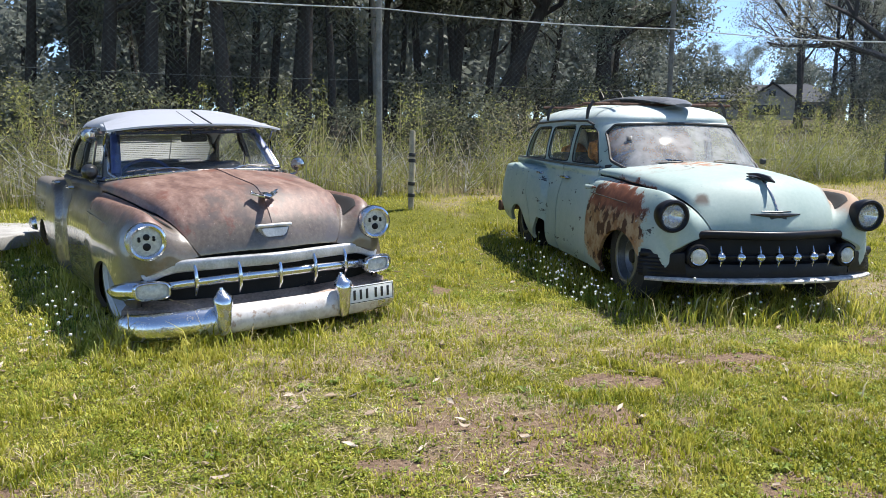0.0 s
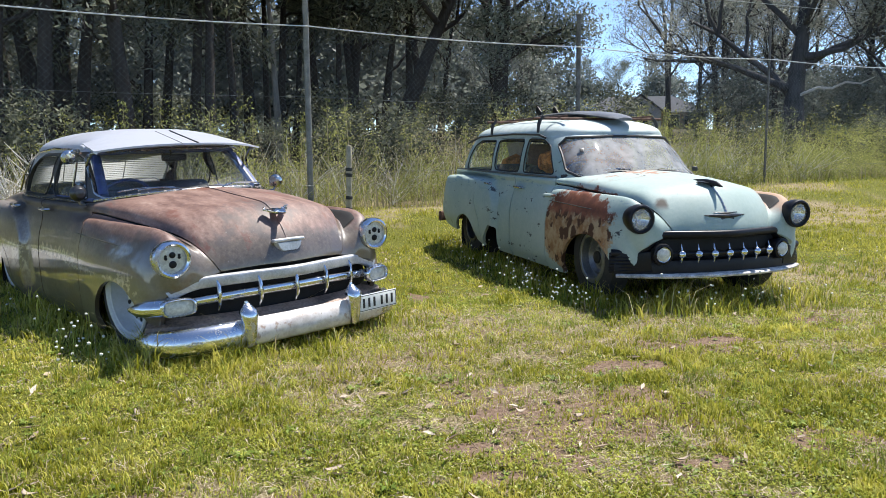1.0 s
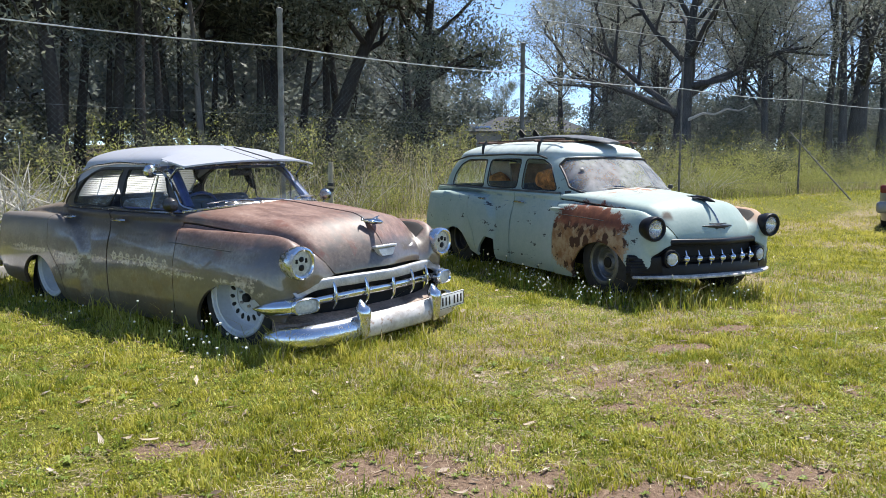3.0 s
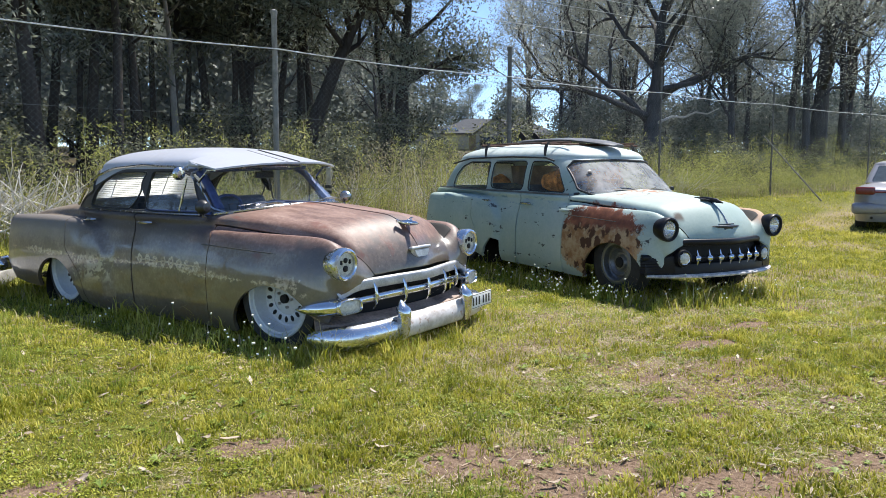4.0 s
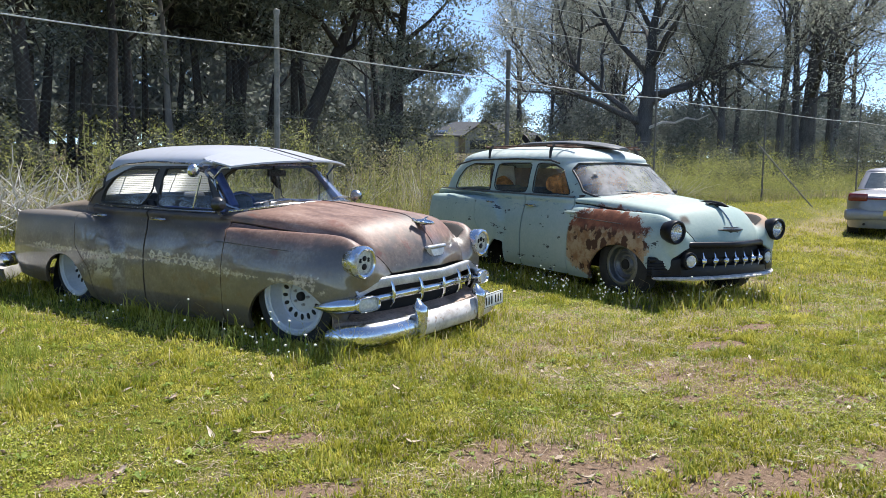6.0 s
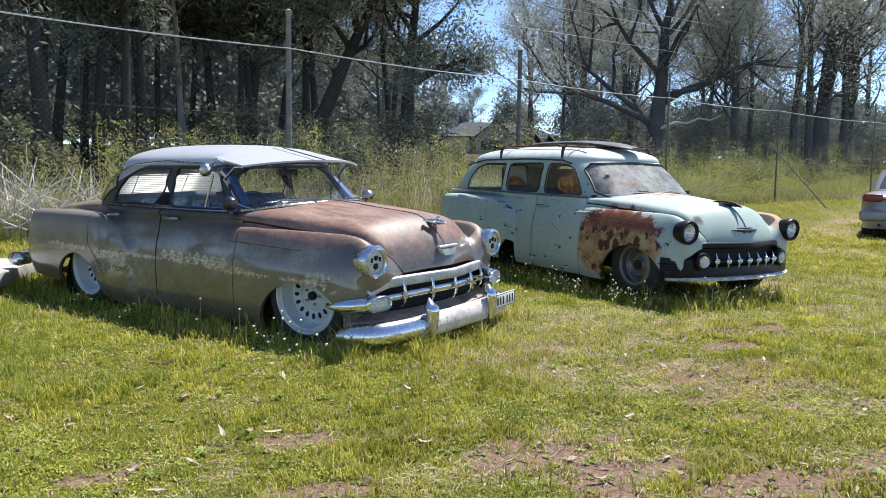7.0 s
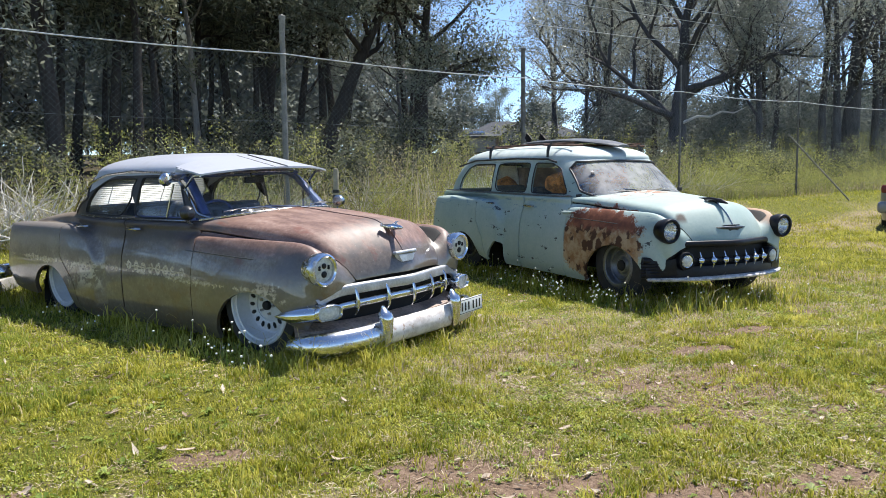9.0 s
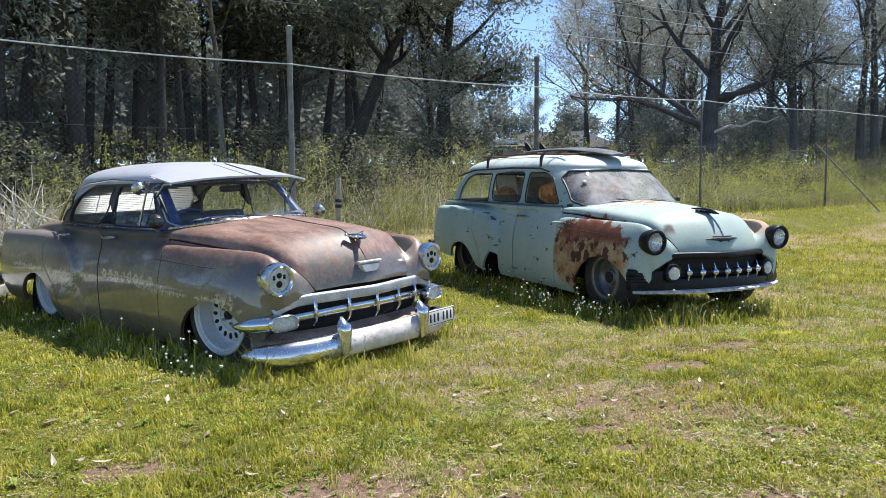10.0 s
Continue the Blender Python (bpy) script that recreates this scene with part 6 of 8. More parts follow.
def tufts(n, seed, box, h0, h1, each, mat, name, label, category, pick):
    """Separate tufts of longer blades that lean outwards."""
    rng = np.random.default_rng(seed)
    cx = rng.uniform(box[0], box[1], n)
    cy = box[2] + (box[3] - box[2]) * rng.random(n) ** 1.2
    keep = rng.random(n) < pick(cx, cy)
    cx, cy = cx[keep], cy[keep]
    size = rng.uniform(0.5, 1.0, len(cx)) ** 2
    rad = 0.012 + 0.045 * size
    x = np.repeat(cx, each) + rng.normal(0, 1, len(cx) * each) * np.repeat(rad, each)
    y = np.repeat(cy, each) + rng.normal(0, 1, len(cx) * each) * np.repeat(rad, each)
    h = np.repeat(h0 + (h1 - h0) * size, each) * rng.uniform(0.5, 1.2, len(x))
    stuff(name, blades(x, y, ground_z(x, y) - 0.004, h, 0.0042 * rng.uniform(0.7, 1.3, len(x)), rng, 0.6), mat, label, category)


tufts(2600, 31, (-4.6, 5.0, 1.3, 7.5), 0.02, 0.085, 26, TUFT, "grass_tuft", "darker green grass tufts standing out of the lawn", "grass",
      lambda x, y: (0.12 + 0.88 * smooth(0.45, 0.62, fbm(x * 1.7 + 11, y * 1.7, 91, 3))) * (1 - dirt_at(x, y)))
tufts(1000, 32, (-6.0, 5.5, 4.0, 9.5), 0.07, 0.20, 14, TUFT, "tall_grass", "tall uncut grass growing round the parked cars", "grass", lambda x, y: 0.9 * car_mask(x, y))
tufts(900, 33, (-8.0, -3.0, 3.8, 9.0), 0.05, 0.20, 22, TUFT, "tall_grass", "rank green grass beside the driveway slab", "grass",
      lambda x, y: 0.7 * smooth(-3.2, -4.2, x + 0.25 * (y - 5)) * (1 - car_mask(x, y)))


def thatch(n, seed, box):
    """Dead stems lying flat, thick on the dry and bare spots."""
    rng = np.random.default_rng(seed)
    x = rng.uniform(box[0], box[1], n)
    y = box[2] + (box[3] - box[2]) * rng.random(n) ** 1.2
    keep = rng.random(n) < np.clip((0.05 + 0.9 * dry_at(x, y)) * (1 - 0.9 * dirt_at(x, y)), 0, 1)
    x, y = x[keep], y[keep]
    m = len(x)
    a, L, w = rng.uniform(0, 2 * np.pi, m), rng.uniform(0.008, 0.032, m), rng.uniform(0.0007, 0.0016, m)
    c = np.stack([x, y, ground_z(x, y) + rng.uniform(0.003, 0.022, m)], 1)
    d = np.stack([np.cos(a), np.sin(a), rng.normal(0, 0.25, m)], 1) * L[:, None]
    q = np.stack([-np.sin(a), np.cos(a), rng.normal(0, 0.3, m)], 1) * w[:, None]
    v = np.stack([c - d - q, c - d + q, c + d + q, c + d - q], 1).reshape(-1, 3)
    stuff("dead_thatch", (v, np.arange(m * 4).reshape(m, 4)), THATCH, "dead straw thatch lying between the grass", "straw")


thatch(150000, 35, (-4.6, 5.0, 1.2, 6.5))
# ---- brown sedan: front, glass and trim ----
def chrome_bar(parent, name, pts, w, h, mat, label="", r=None):
    sec = rounded_rect(w, h, r if r else min(w, h) * 0.45)
    return part(name, sweep(pts, sec), mat, parent, label, 50)


def squarer(v):
    """Pulls a turned ring towards a rounded oblong."""
    v = np.array(v)
    a = np.arctan2(v[:, 2], v[:, 1])
    k = (np.abs(np.cos(a)) ** 3.2 + np.abs(np.sin(a)) ** 3.2) ** (-1 / 3.2)
    v[:, 1:] *= k[:, None]
    return v


S = sedan
# Near-black sheet painted as the shade behind the grille bars.
part("grille_cavity", Geo().add(*sweep(front_arc(0.70, 0.55, 0.42, 0.41, 0.41, 15), rounded_rect(0.02, 0.32, 0.008))), DARK, S, "black sheet for the shade inside the grille")
NOSE = lambda yy: 0.28 * (math.sqrt(yy * yy + 0.01) - 0.1)
ub = [(0.722 - NOSE(yy), yy, 0.512 - 0.008 * (yy / 0.5) ** 2 - 0.042 * (max(0.0, abs(yy) - 0.55) / 0.17) ** 2) for yy in np.linspace(-0.745, 0.745, 61)]
chrome_bar(S, "upper_grille_bar", ub, 0.05, 0.072, DULL_SILVER, "dull silver upper grille moulding", 0.018)
chrome_bar(S, "centre_grille_bar", [(0.71 - 0.165 * (abs(yy) / 0.66) ** 1.8, yy, 0.42 - 0.035 * (abs(yy) / 0.66) ** 2) for yy in np.linspace(-0.66, 0.66, 35)], 0.05, 0.056, CHROME, "chrome centre grille bar")
for k in range(5):
    yy = (k - 2) * 0.24
    xx = 0.712 - 0.165 * (abs(yy) / 0.66) ** 1.8
    tv, tf = tube([(xx + 0.006, yy, 0.42 - 0.095), (xx + 0.034, yy, 0.42 - 0.05), (xx + 0.04, yy, 0.42), (xx + 0.032, yy, 0.42 + 0.055), (xx - 0.002, yy, 0.42 + 0.115)], [0.004, 0.011, 0.014, 0.012, 0.004], 8)
    part("grille_tooth", (tv, tf), CHROME, S, "chrome grille tooth")
for sd in (-1, 1):
    pod = new("parking_light")
    pod.parent = S
    path = [(0.585, sd * 0.66, 0.384), (0.575, sd * 0.73, 0.382), (0.545, sd * 0.80, 0.379), (0.49, sd * 0.855, 0.373), (0.42, sd * 0.885, 0.365), (0.35, sd * 0.897, 0.360), (0.30, sd * 0.90, 0.357)]
    oval = [(math.cos(a), math.sin(a)) for a in np.linspace(0, 2 * np.pi, 20, endpoint=False)]
    part("housing", loft(path, [(0.03, 0.04), (0.055, 0.056), (0.06, 0.056), (0.052, 0.050), (0.036, 0.038), (0.02, 0.02), (0.004, 0.004)], oval), CHROME, pod, "chrome teardrop housing", 60)
    lm = pose(0.622, sd * 0.722, 0.382, 0, 0, sd * 10)
    squash = Matrix.Diagonal((1.0, 1.0, 0.52, 1.0))
    rimp = lathe([(-0.05, 0.088), (-0.01, 0.103), (0.008, 0.106), (0.022, 0.099), (0.026, 0.090), (0.016, 0.083), (0.0, 0.08)], 36, "x")
    rv = squarer(rimp[0])
    part("lens_rim", Geo().add(rv, rimp[1], lm @ squash), CHROME, pod, "chrome oval lens rim")
    lensp = lathe([(0.004, 0.083), (0.012, 0.07), (0.018, 0.03), (0.019, 0.0)], 36, "x")
    part("lens", Geo().add(squarer(lensp[0]), lensp[1], lm @ squash), LENS_FROST, pod, "frosted oval parking lens")
part("gravel_pan", Geo().add(*sweep(front_arc(0.84, 0.66, 0.42, 0.255, 0.255, 25, power=3), [(-0.06, -0.05), (0.05, -0.05), (0.04, 0.0), (-0.06, 0.035)])), FLAKING_PAN, S, "worn splash pan behind the bumper")


def bumper_path(mid, corner, end, half, z, dz_end, n=41):
    out = []
    for t in np.linspace(-1, 1, n):
        a = abs(t)
        yy = half * math.copysign(min(1.0, 1 - (1 - a) ** 1.6 if a < 1 else 1.0), t)
        xx = mid + (corner - mid) * min(1, a / 0.72) ** 3 if a < 0.72 else corner + (end - corner) * ((a - 0.72) / 0.28) ** 1.2
        out.append((xx, yy, z + dz_end * a ** 3))
    return np.array(out)


bsec = [(-0.035, -0.085), (0.0, -0.09), (0.03, -0.065), (0.042, -0.02), (0.036, 0.03), (0.018, 0.06), (-0.004, 0.085), (-0.035, 0.08), (-0.02, 0.03), (-0.012, -0.03)]
bsec = [(-a * 1.1, b * 0.95) for a, b in bsec][::-1]
bmp = new("front_bumper")
bmp.parent = S
bp = bumper_path(0.775, 0.665, 0.40, 0.885, 0.19, -0.03)
taper = [1 - 0.5 * max(0.0, (abs(t) - 0.86) / 0.14) ** 1.5 for t in np.linspace(-1, 1, len(bp))]
part("blade", loft(bp, [(k, k) for k in taper], [(-a, b) for a, b in bsec][::-1]), BUMPER_MIX, bmp, "pitted chrome bumper blade", 60)
for sd in (-1, 1):
    gd = Geo()
    gx0, gy0 = 0.80, sd * 0.38
    ring = [(0.11, 0.024), (0.125, 0.034), (0.18, 0.040), (0.25, 0.045), (0.285, 0.054), (0.315, 0.060), (0.335, 0.054), (0.352, 0.034), (0.372, 0.020), (0.382, 0.0)]
    vv3, ff3 = lathe([(h, r) for h, r in ring], 18, "z")
    vv3[:, 0] *= 0.85
    vv3[:, 0] += 0.035 * np.sin((vv3[:, 2] - 0.07) / 0.32 * np.pi)
    gd.add(vv3, ff3, pose(gx0 - 0.012, gy0, 0))
    part("bumper_guard", gd, CHROME, bmp, "chrome bumper guard with knob top")
    knob = lathe([(0.0, 0.014), (0.012, 0.012), (0.016, 0.0)], 8, "z")
    part("guard_knob", Geo().add(*knob, pose(gx0 - 0.01, gy0, 0.374)), CHROME, bmp)
plate = new("number_plate")
plate.parent = S
plate.matrix_basis = pose(0.826, 0.56, 0.238, 0, 0, 4)
part("plate_panel", Geo().add(*rbox(0.006, 0.36, 0.115, 0.002)), PLATE_MAT, plate, "white number plate")
part("plate_border", Geo().add(*rbox(0.004, 0.352, 0.004, 0.001), pose(0.004, 0, 0.05)).add(*rbox(0.004, 0.352, 0.004, 0.001), pose(0.004, 0, -0.05)).add(*rbox(0.004, 0.004, 0.09, 0.001), pose(0.004, 0.174, 0)).add(*rbox(0.004, 0.004, 0.09, 0.001), pose(0.004, -0.174, 0)), INK, plate)
for k in range(6):
    yy = -0.115 + 0.046 * k + (0.02 if k > 2 else 0)
    part("plate_mark", Geo().add(*rbox(0.004, 0.017, 0.064, 0.001), pose(0.005, yy, 0)), INK, plate, "plain black bar")


def hood_point(c, dz, x, y):
    """Height of the bonnet skin."""
    p = body_section(c, x)
    k = np.argsort(p[5:, 0])
    return float(np.interp(abs(y), p[5:, 0][k], p[5:, 1][k])) + dz


rib = [(x, 0, hood_point(SED_C, 0, x, 0) + 0.002) for x in np.linspace(-0.47, 0.66, 26)]
part("hood_centre_rib", tube(rib, 0.0045, 6), PATINA, S)
orn = new("hood_ornament")
orn.parent = S
oz = hood_point(SED_C, 0, 0.53, 0)
orn.matrix_basis = pose(0.53, 0, oz, 0, 8, 0)
part("body", Geo().add(*tube([(-0.13, 0, 0.008), (-0.05, 0, 0.022), (0.03, 0, 0.034), (0.10, 0, 0.042), (0.125, 0, 0.044)], [0.006, 0.018, 0.022, 0.016, 0.004], 10)), CHROME, orn, "chrome bird-shaped hood ornament")
for sd in (-1, 1):
    wv, wf = sweep([(0.05, 0, 0.030), (0.02, sd * 0.04, 0.034), (-0.02, sd * 0.075, 0.042)], [(-0.018, -0.004), (0.018, -0.004), (0.02, 0.0), (0.018, 0.004), (-0.018, 0.004)])
    part("wing", (wv, wf), CHROME, orn)
    part("wing_tip", tube([(-0.02, sd * 0.07, 0.040), (-0.012, sd * 0.08, 0.055), (0.006, sd * 0.084, 0.064)], [0.009, 0.007, 0.003], 7), CHROME, orn)
em = new("hood_emblem")
em.parent = S
em.matrix_basis = pose(0.662, 0, 0.675, 0, -6, 0)
part("wing_bar", Geo().add(*rbox(0.045, 0.225, 0.024, 0.010, 3), pose(0.010, 0, 0.03)), DULL_SILVER, em, "dull silver wing bar")
shield = [(-0.10, 0.018), (0.10, 0.018), (0.085, -0.018), (0.06, -0.042), (-0.06, -0.042), (-0.085, -0.018)]
sv = np.array([(0.0, a, b) for a, b in shield] + [(0.03, a * 0.85, b * 0.85) for a, b in shield])
sf = [[j, (j + 1) % 6, 6 + (j + 1) % 6, 6 + j] for j in range(6)] + [[6, 7, 8, 9, 10, 11], [5, 4, 3, 2, 1, 0]]
part("shield", (sv, sf), DULL_SILVER, em, "tarnished shield emblem")

# sun visor over the windshield
vis = new("sun_visor")
vis.parent = S
vv4, n_v, m_v = [], 21, 12
for i in range(n_v):
    t = -1 + 2 * i / (n_v - 1)
    for j in range(m_v):
        u = j / (m_v - 1)
        xf = -0.60 - 0.20 * abs(t) ** 2.2
        xb = -1.10 - 0.10 * abs(t) ** 2.2
        yy = t * (0.60 + 0.05 * u)
        crown = 1 - abs(t) ** 2.6
        zz = (1.348 + 0.082 * crown) * (1 - u) + (1.286 + 0.040 * crown) * u
        vv4.append((xb + (xf - xb) * u, yy, zz))
vv4 = np.array(vv4)
top4 = vv4 + np.array([0, 0, 0.014])
nn = len(vv4)
ff4 = []
for i in range(n_v - 1):
    for j in range(m_v - 1):
        a = i * m_v + j
        ff4 += [[a, a + m_v, a + m_v + 1, a + 1], [nn + a, nn + a + 1, nn + a + m_v + 1, nn + a + m_v]]
for i in range(n_v - 1):
    a, b = i * m_v + m_v - 1, (i + 1) * m_v + m_v - 1
    ff4.append([a, b, nn + b, nn + a])
for j in range(m_v - 1):
    for row in (0, (n_v - 1) * m_v):
        q = [row + j, row + j + 1, nn + row + j + 1, nn + row + j]
        ff4.append(q if row == 0 else q[::-1])
part("visor_panel", (np.concatenate([vv4, top4]), ff4), ROOF_WHITE, vis, "white painted visor panel", 50)
mid_i = (n_v // 2) * m_v
part("visor_seam", tube(top4[mid_i:mid_i + m_v] + np.array([0, 0.035, 0.001]), 0.007, 6), SEAL, vis, "dark centre seam strip")
part("visor_seam", tube(top4[mid_i - m_v:mid_i] + np.array([0, -0.02, 0.0]), 0.0025, 5), SEAL, vis, "thin dark seam line")
for sd in (-1, 1):
    part("visor_bracket", tube([(-0.98, sd * 0.635, 1.10), (-1.02, sd * 0.64, 1.20), (-0.92, sd * 0.63, 1.285), (-0.84, sd * 0.625, 1.288)], 0.011, 7), CHROME_OLD, vis, "chrome visor bracket")
    part("visor_end", tube([(-1.19, sd * 0.612, 1.33), (-1.12, sd * 0.628, 1.335), (-1.04, sd * 0.635, 1.325)], [0.008, 0.018, 0.008], 8), ROOF_WHITE, vis)
    # mirrors
    mm = new("door_mirror")
    mm.parent = S
    mm.matrix_basis = pose(-0.80, sd * 0.785, 1.012)
    part("mirror_head", lathe([(-0.02, 0.05), (-0.016, 0.055), (0.0, 0.057), (0.03, 0.05), (0.052, 0.032), (0.058, 0.0)], 26, "x"), GUNMETAL if sd < 0 else CHROME_OLD, mm, "round mirror head")
    part("mirror_glass", lathe([(-0.021, 0.05), (-0.022, 0.0)], 26, "x"), CHROME, mm)
    part("mirror_arm", tube([(0.0, 0, -0.05), (-0.01, -sd * 0.015, -0.075), (-0.03, -sd * 0.06, -0.085)], 0.011, 7), CHROME_OLD, mm)
    pm = new("peep_mirror") if sd < 0 else None
    if pm:
        pm.parent = S
        pm.matrix_basis = pose(-1.16, sd * 0.715, 1.262, 0, 12, 0)
        part("mirror_head", lathe([(-0.03, 0.05), (-0.02, 0.054), (0.0, 0.052), (0.02, 0.036), (0.028, 0.0)], 24, "x"), CHROME, pm, "round chrome mirror head")
        part("mirror_arm", tube([(0.0, 0.0, 0.03), (0.01, -sd * 0.02, 0.055), (-0.02, -sd * 0.08, 0.05)], 0.008, 6), CHROME, pm)
    # wipers
    wp = Geo().add(*tube([(-0.50 + 0.0, sd * 0.16, 1.012), (-0.56, sd * 0.28, 1.028), (-0.60, sd * 0.44, 1.018)], 0.006, 6)).add(*tube([(-0.53, sd * 0.20, 1.026), (-0.60, sd * 0.40, 1.030), (-0.66, sd * 0.56, 1.010)], 0.005, 5))
    part("wiper", wp, CHROME_OLD, S, "chrome wiper arm and blade")
part("cowl_moulding", tube([(-0.505 - 0.30 * (abs(t)) ** 3.0, 0.68 * t, 1.0 - 0.05 * abs(t) ** 2.5) for t in np.linspace(-1, 1, 31)], 0.012, 7), CHROME_OLD, S, "dull chrome cowl moulding")
rvm = part("inside_mirror", Geo().add(*rbox(0.03, 0.20, 0.055, 0.012), pose(-1.02, 0.02, 1.235)).add(*tube([(-1.02, 0, 1.25), (-1.04, 0, 1.32)], 0.008, 6)), SEAL, S, "black inside mirror")
for sd in (-1, 1):
    part("pillar_lining", sweep([(-0.82, sd * 0.605, 0.98), (-0.94, sd * 0.58, 1.10), (-1.08, sd * 0.55, 1.235), (-1.18, sd * 0.53, 1.285)], rounded_rect(0.07, 0.045, 0.02)), DASH_MAT, S, "blue painted inner pillar")
    part("door_capping", sweep([(-0.86, sd * 0.655, 0.94), (-1.3, sd * 0.675, 0.945), (-1.7, sd * 0.68, 0.945)], rounded_rect(0.04, 0.05, 0.015)), DASH_MAT, S, "blue painted door capping")
part("headlining_rail", sweep([(-1.10, yy, 1.285) for yy in np.linspace(-0.54, 0.54, 9)], rounded_rect(0.10, 0.03, 0.012)), DASH_MAT, S, "blue header rail")
blind = new("venetian_blind")
blind.parent = S
for k in range(14):
    zz = 1.02 + 0.0182 * k
    xc = -3.08 + (zz - 0.925) / 0.39 * 0.30 + 0.08
    pts = [(xc + 0.26 * abs(t) ** 6, 0.61 * t, zz) for t in np.linspace(-1, 1, 25)]
    part("slat", sweep(pts, [(-0.007, 0.0062), (0.007, -0.0072), (0.007, -0.006), (-0.007, 0.0074)]), BLIND_MAT, blind)
for sd in (-1, 1):
    part("blind_cord", tube([(-2.92, sd * 0.28, 1.01), (-2.74, sd * 0.28, 1.26)], 0.004, 5), BLIND_MAT, blind)
for sd in (-1, 1):
    # vent window bar, belt strip
    part("vent_window_bar", tube([(-1.20, sd * 0.712, 0.965), (-1.135, sd * 0.672, 1.225)], 0.009, 6), CHROME_OLD, S, "chrome vent window bar")
    part("belt_strip", tube([(x, sd * (float(SED_C["y6"](x)) + 0.012), float(SED_C["z6"](x)) + 0.008) for x in np.linspace(-0.9, -2.62, 24)], 0.009, 6), CHROME_OLD, S, "thin chrome belt strip")
    part("drip_rail", tube([(-1.16, sd * 0.632, 1.29), (-1.3, sd * 0.632, 1.318), (-1.8, sd * 0.628, 1.335), (-2.25, sd * 0.622, 1.31), (-2.5, sd * 0.63, 1.245), (-2.68, sd * 0.655, 1.12), (-2.78, sd * 0.675, 0.98)], 0.010, 6), CHROME_OLD, S, "worn chrome drip rail")
rb = new("rear_bumper")
rb.parent = S
part("blade", sweep(np.array([(-4.21 + 0.16 * abs(t) ** 4, 0.86 * t, 0.36) for t in np.linspace(-1, 1, 25)]), rounded_rect(0.06, 0.15, 0.028)), CHROME, rb, "chrome rear bumper")
for sd in (-1, 1):
    part("bumper_end", lathe([(-0.14, 0.05), (-0.08, 0.07), (0.0, 0.072), (0.06, 0.055), (0.09, 0.0)], 18, "x"), CHROME, rb).matrix_basis = pose(-4.02, sd * 0.87, 0.36)

# ---- mint wagon: front, rack and load ----
W = wagon
DZ = 0.085
# Near-black sheet painted as the shade behind the wagon's grille.
part("grille_cavity", Geo().add(*sweep(front_arc(0.74, 0.58, 0.48, 0.46, 0.46, 15), rounded_rect(0.02, 0.34, 0.008))), DARK, W, "black sheet for the shade inside the grille")
um = [(0.70 - NOSE(yy) - 0.05 * (abs(yy) / 0.88) ** 5, yy, 0.634 - 0.147 * float(smooth(0.50, 0.72, abs(yy)))) for yy in np.linspace(-0.88, 0.88, 49)]
part("upper_grille_moulding", sweep(um, rounded_rect(0.075, 0.06, 0.024)), BLACK_PAINT, W, "glossy black upper grille moulding", 60)
part("hood_lip", sweep([(0.708 - NOSE(yy), yy, 0.646) for yy in np.linspace(-0.45, 0.45, 25)], rounded_rect(0.03, 0.024, 0.01)), BLACK_PAINT, W, "black rubber hood lip")
part("lower_grille_pan", sweep(front_arc(0.86, 0.645, 0.45, 0.385, 0.385, 35, power=2.6), [(-0.04, -0.06), (0.03, -0.06), (0.034, 0.0), (0.022, 0.045), (-0.04, 0.055)]), BLACK_PAINT, W, "black lower grille pan", 60)
for sd in (-1, 1):
    side = sweep([(0.585, sd * 0.62, 0.43), (0.555, sd * 0.70, 0.42), (0.52, sd * 0.79, 0.412), (0.465, sd * 0.85, 0.41), (0.42, sd * 0.88, 0.408)], rounded_rect(0.03, 0.165, 0.012))
    part("grille_side_wing", side, BLACK_PAINT, W, "black ribbed side wing", 60)
    for k in range(5):
        part("wing_rib", tube([(0.56, sd * 0.715, 0.36 + 0.026 * k), (0.53, sd * 0.802, 0.357 + 0.026 * k), (0.475, sd * 0.866, 0.354 + 0.026 * k), (0.43, sd * 0.896, 0.352 + 0.026 * k)], 0.006, 5), BLACK_PAINT, W)
    pk = new("parking_light")
    pk.parent = W
    pk.matrix_basis = pose(0.655, sd * 0.557, 0.487, 0, 0, sd * 8)
    part("ring", lathe([(-0.1, 0.075), (-0.02, 0.085), (0.0, 0.08), (0.006, 0.066), (-0.01, 0.058)], 28, "x"), BLACK_PAINT, pk, "black parking light ring")
    part("lens", lathe([(-0.008, 0.058), (0.012, 0.046), (0.022, 0.02), (0.024, 0.0)], 26, "x"), LENS_FROST, pk, "frosted round lens")
    part("lens_trim", lathe([(-0.004, 0.061), (0.006, 0.058), (0.004, 0.052), (-0.006, 0.05)], 26, "x"), CHROME, pk)
chrome_bar(W, "centre_grille_bar", front_arc(0.50, 0.69, 0.625, 0.487, 0.487, 25), 0.04, 0.03, BLACK_PAINT, "black centre grille bar")
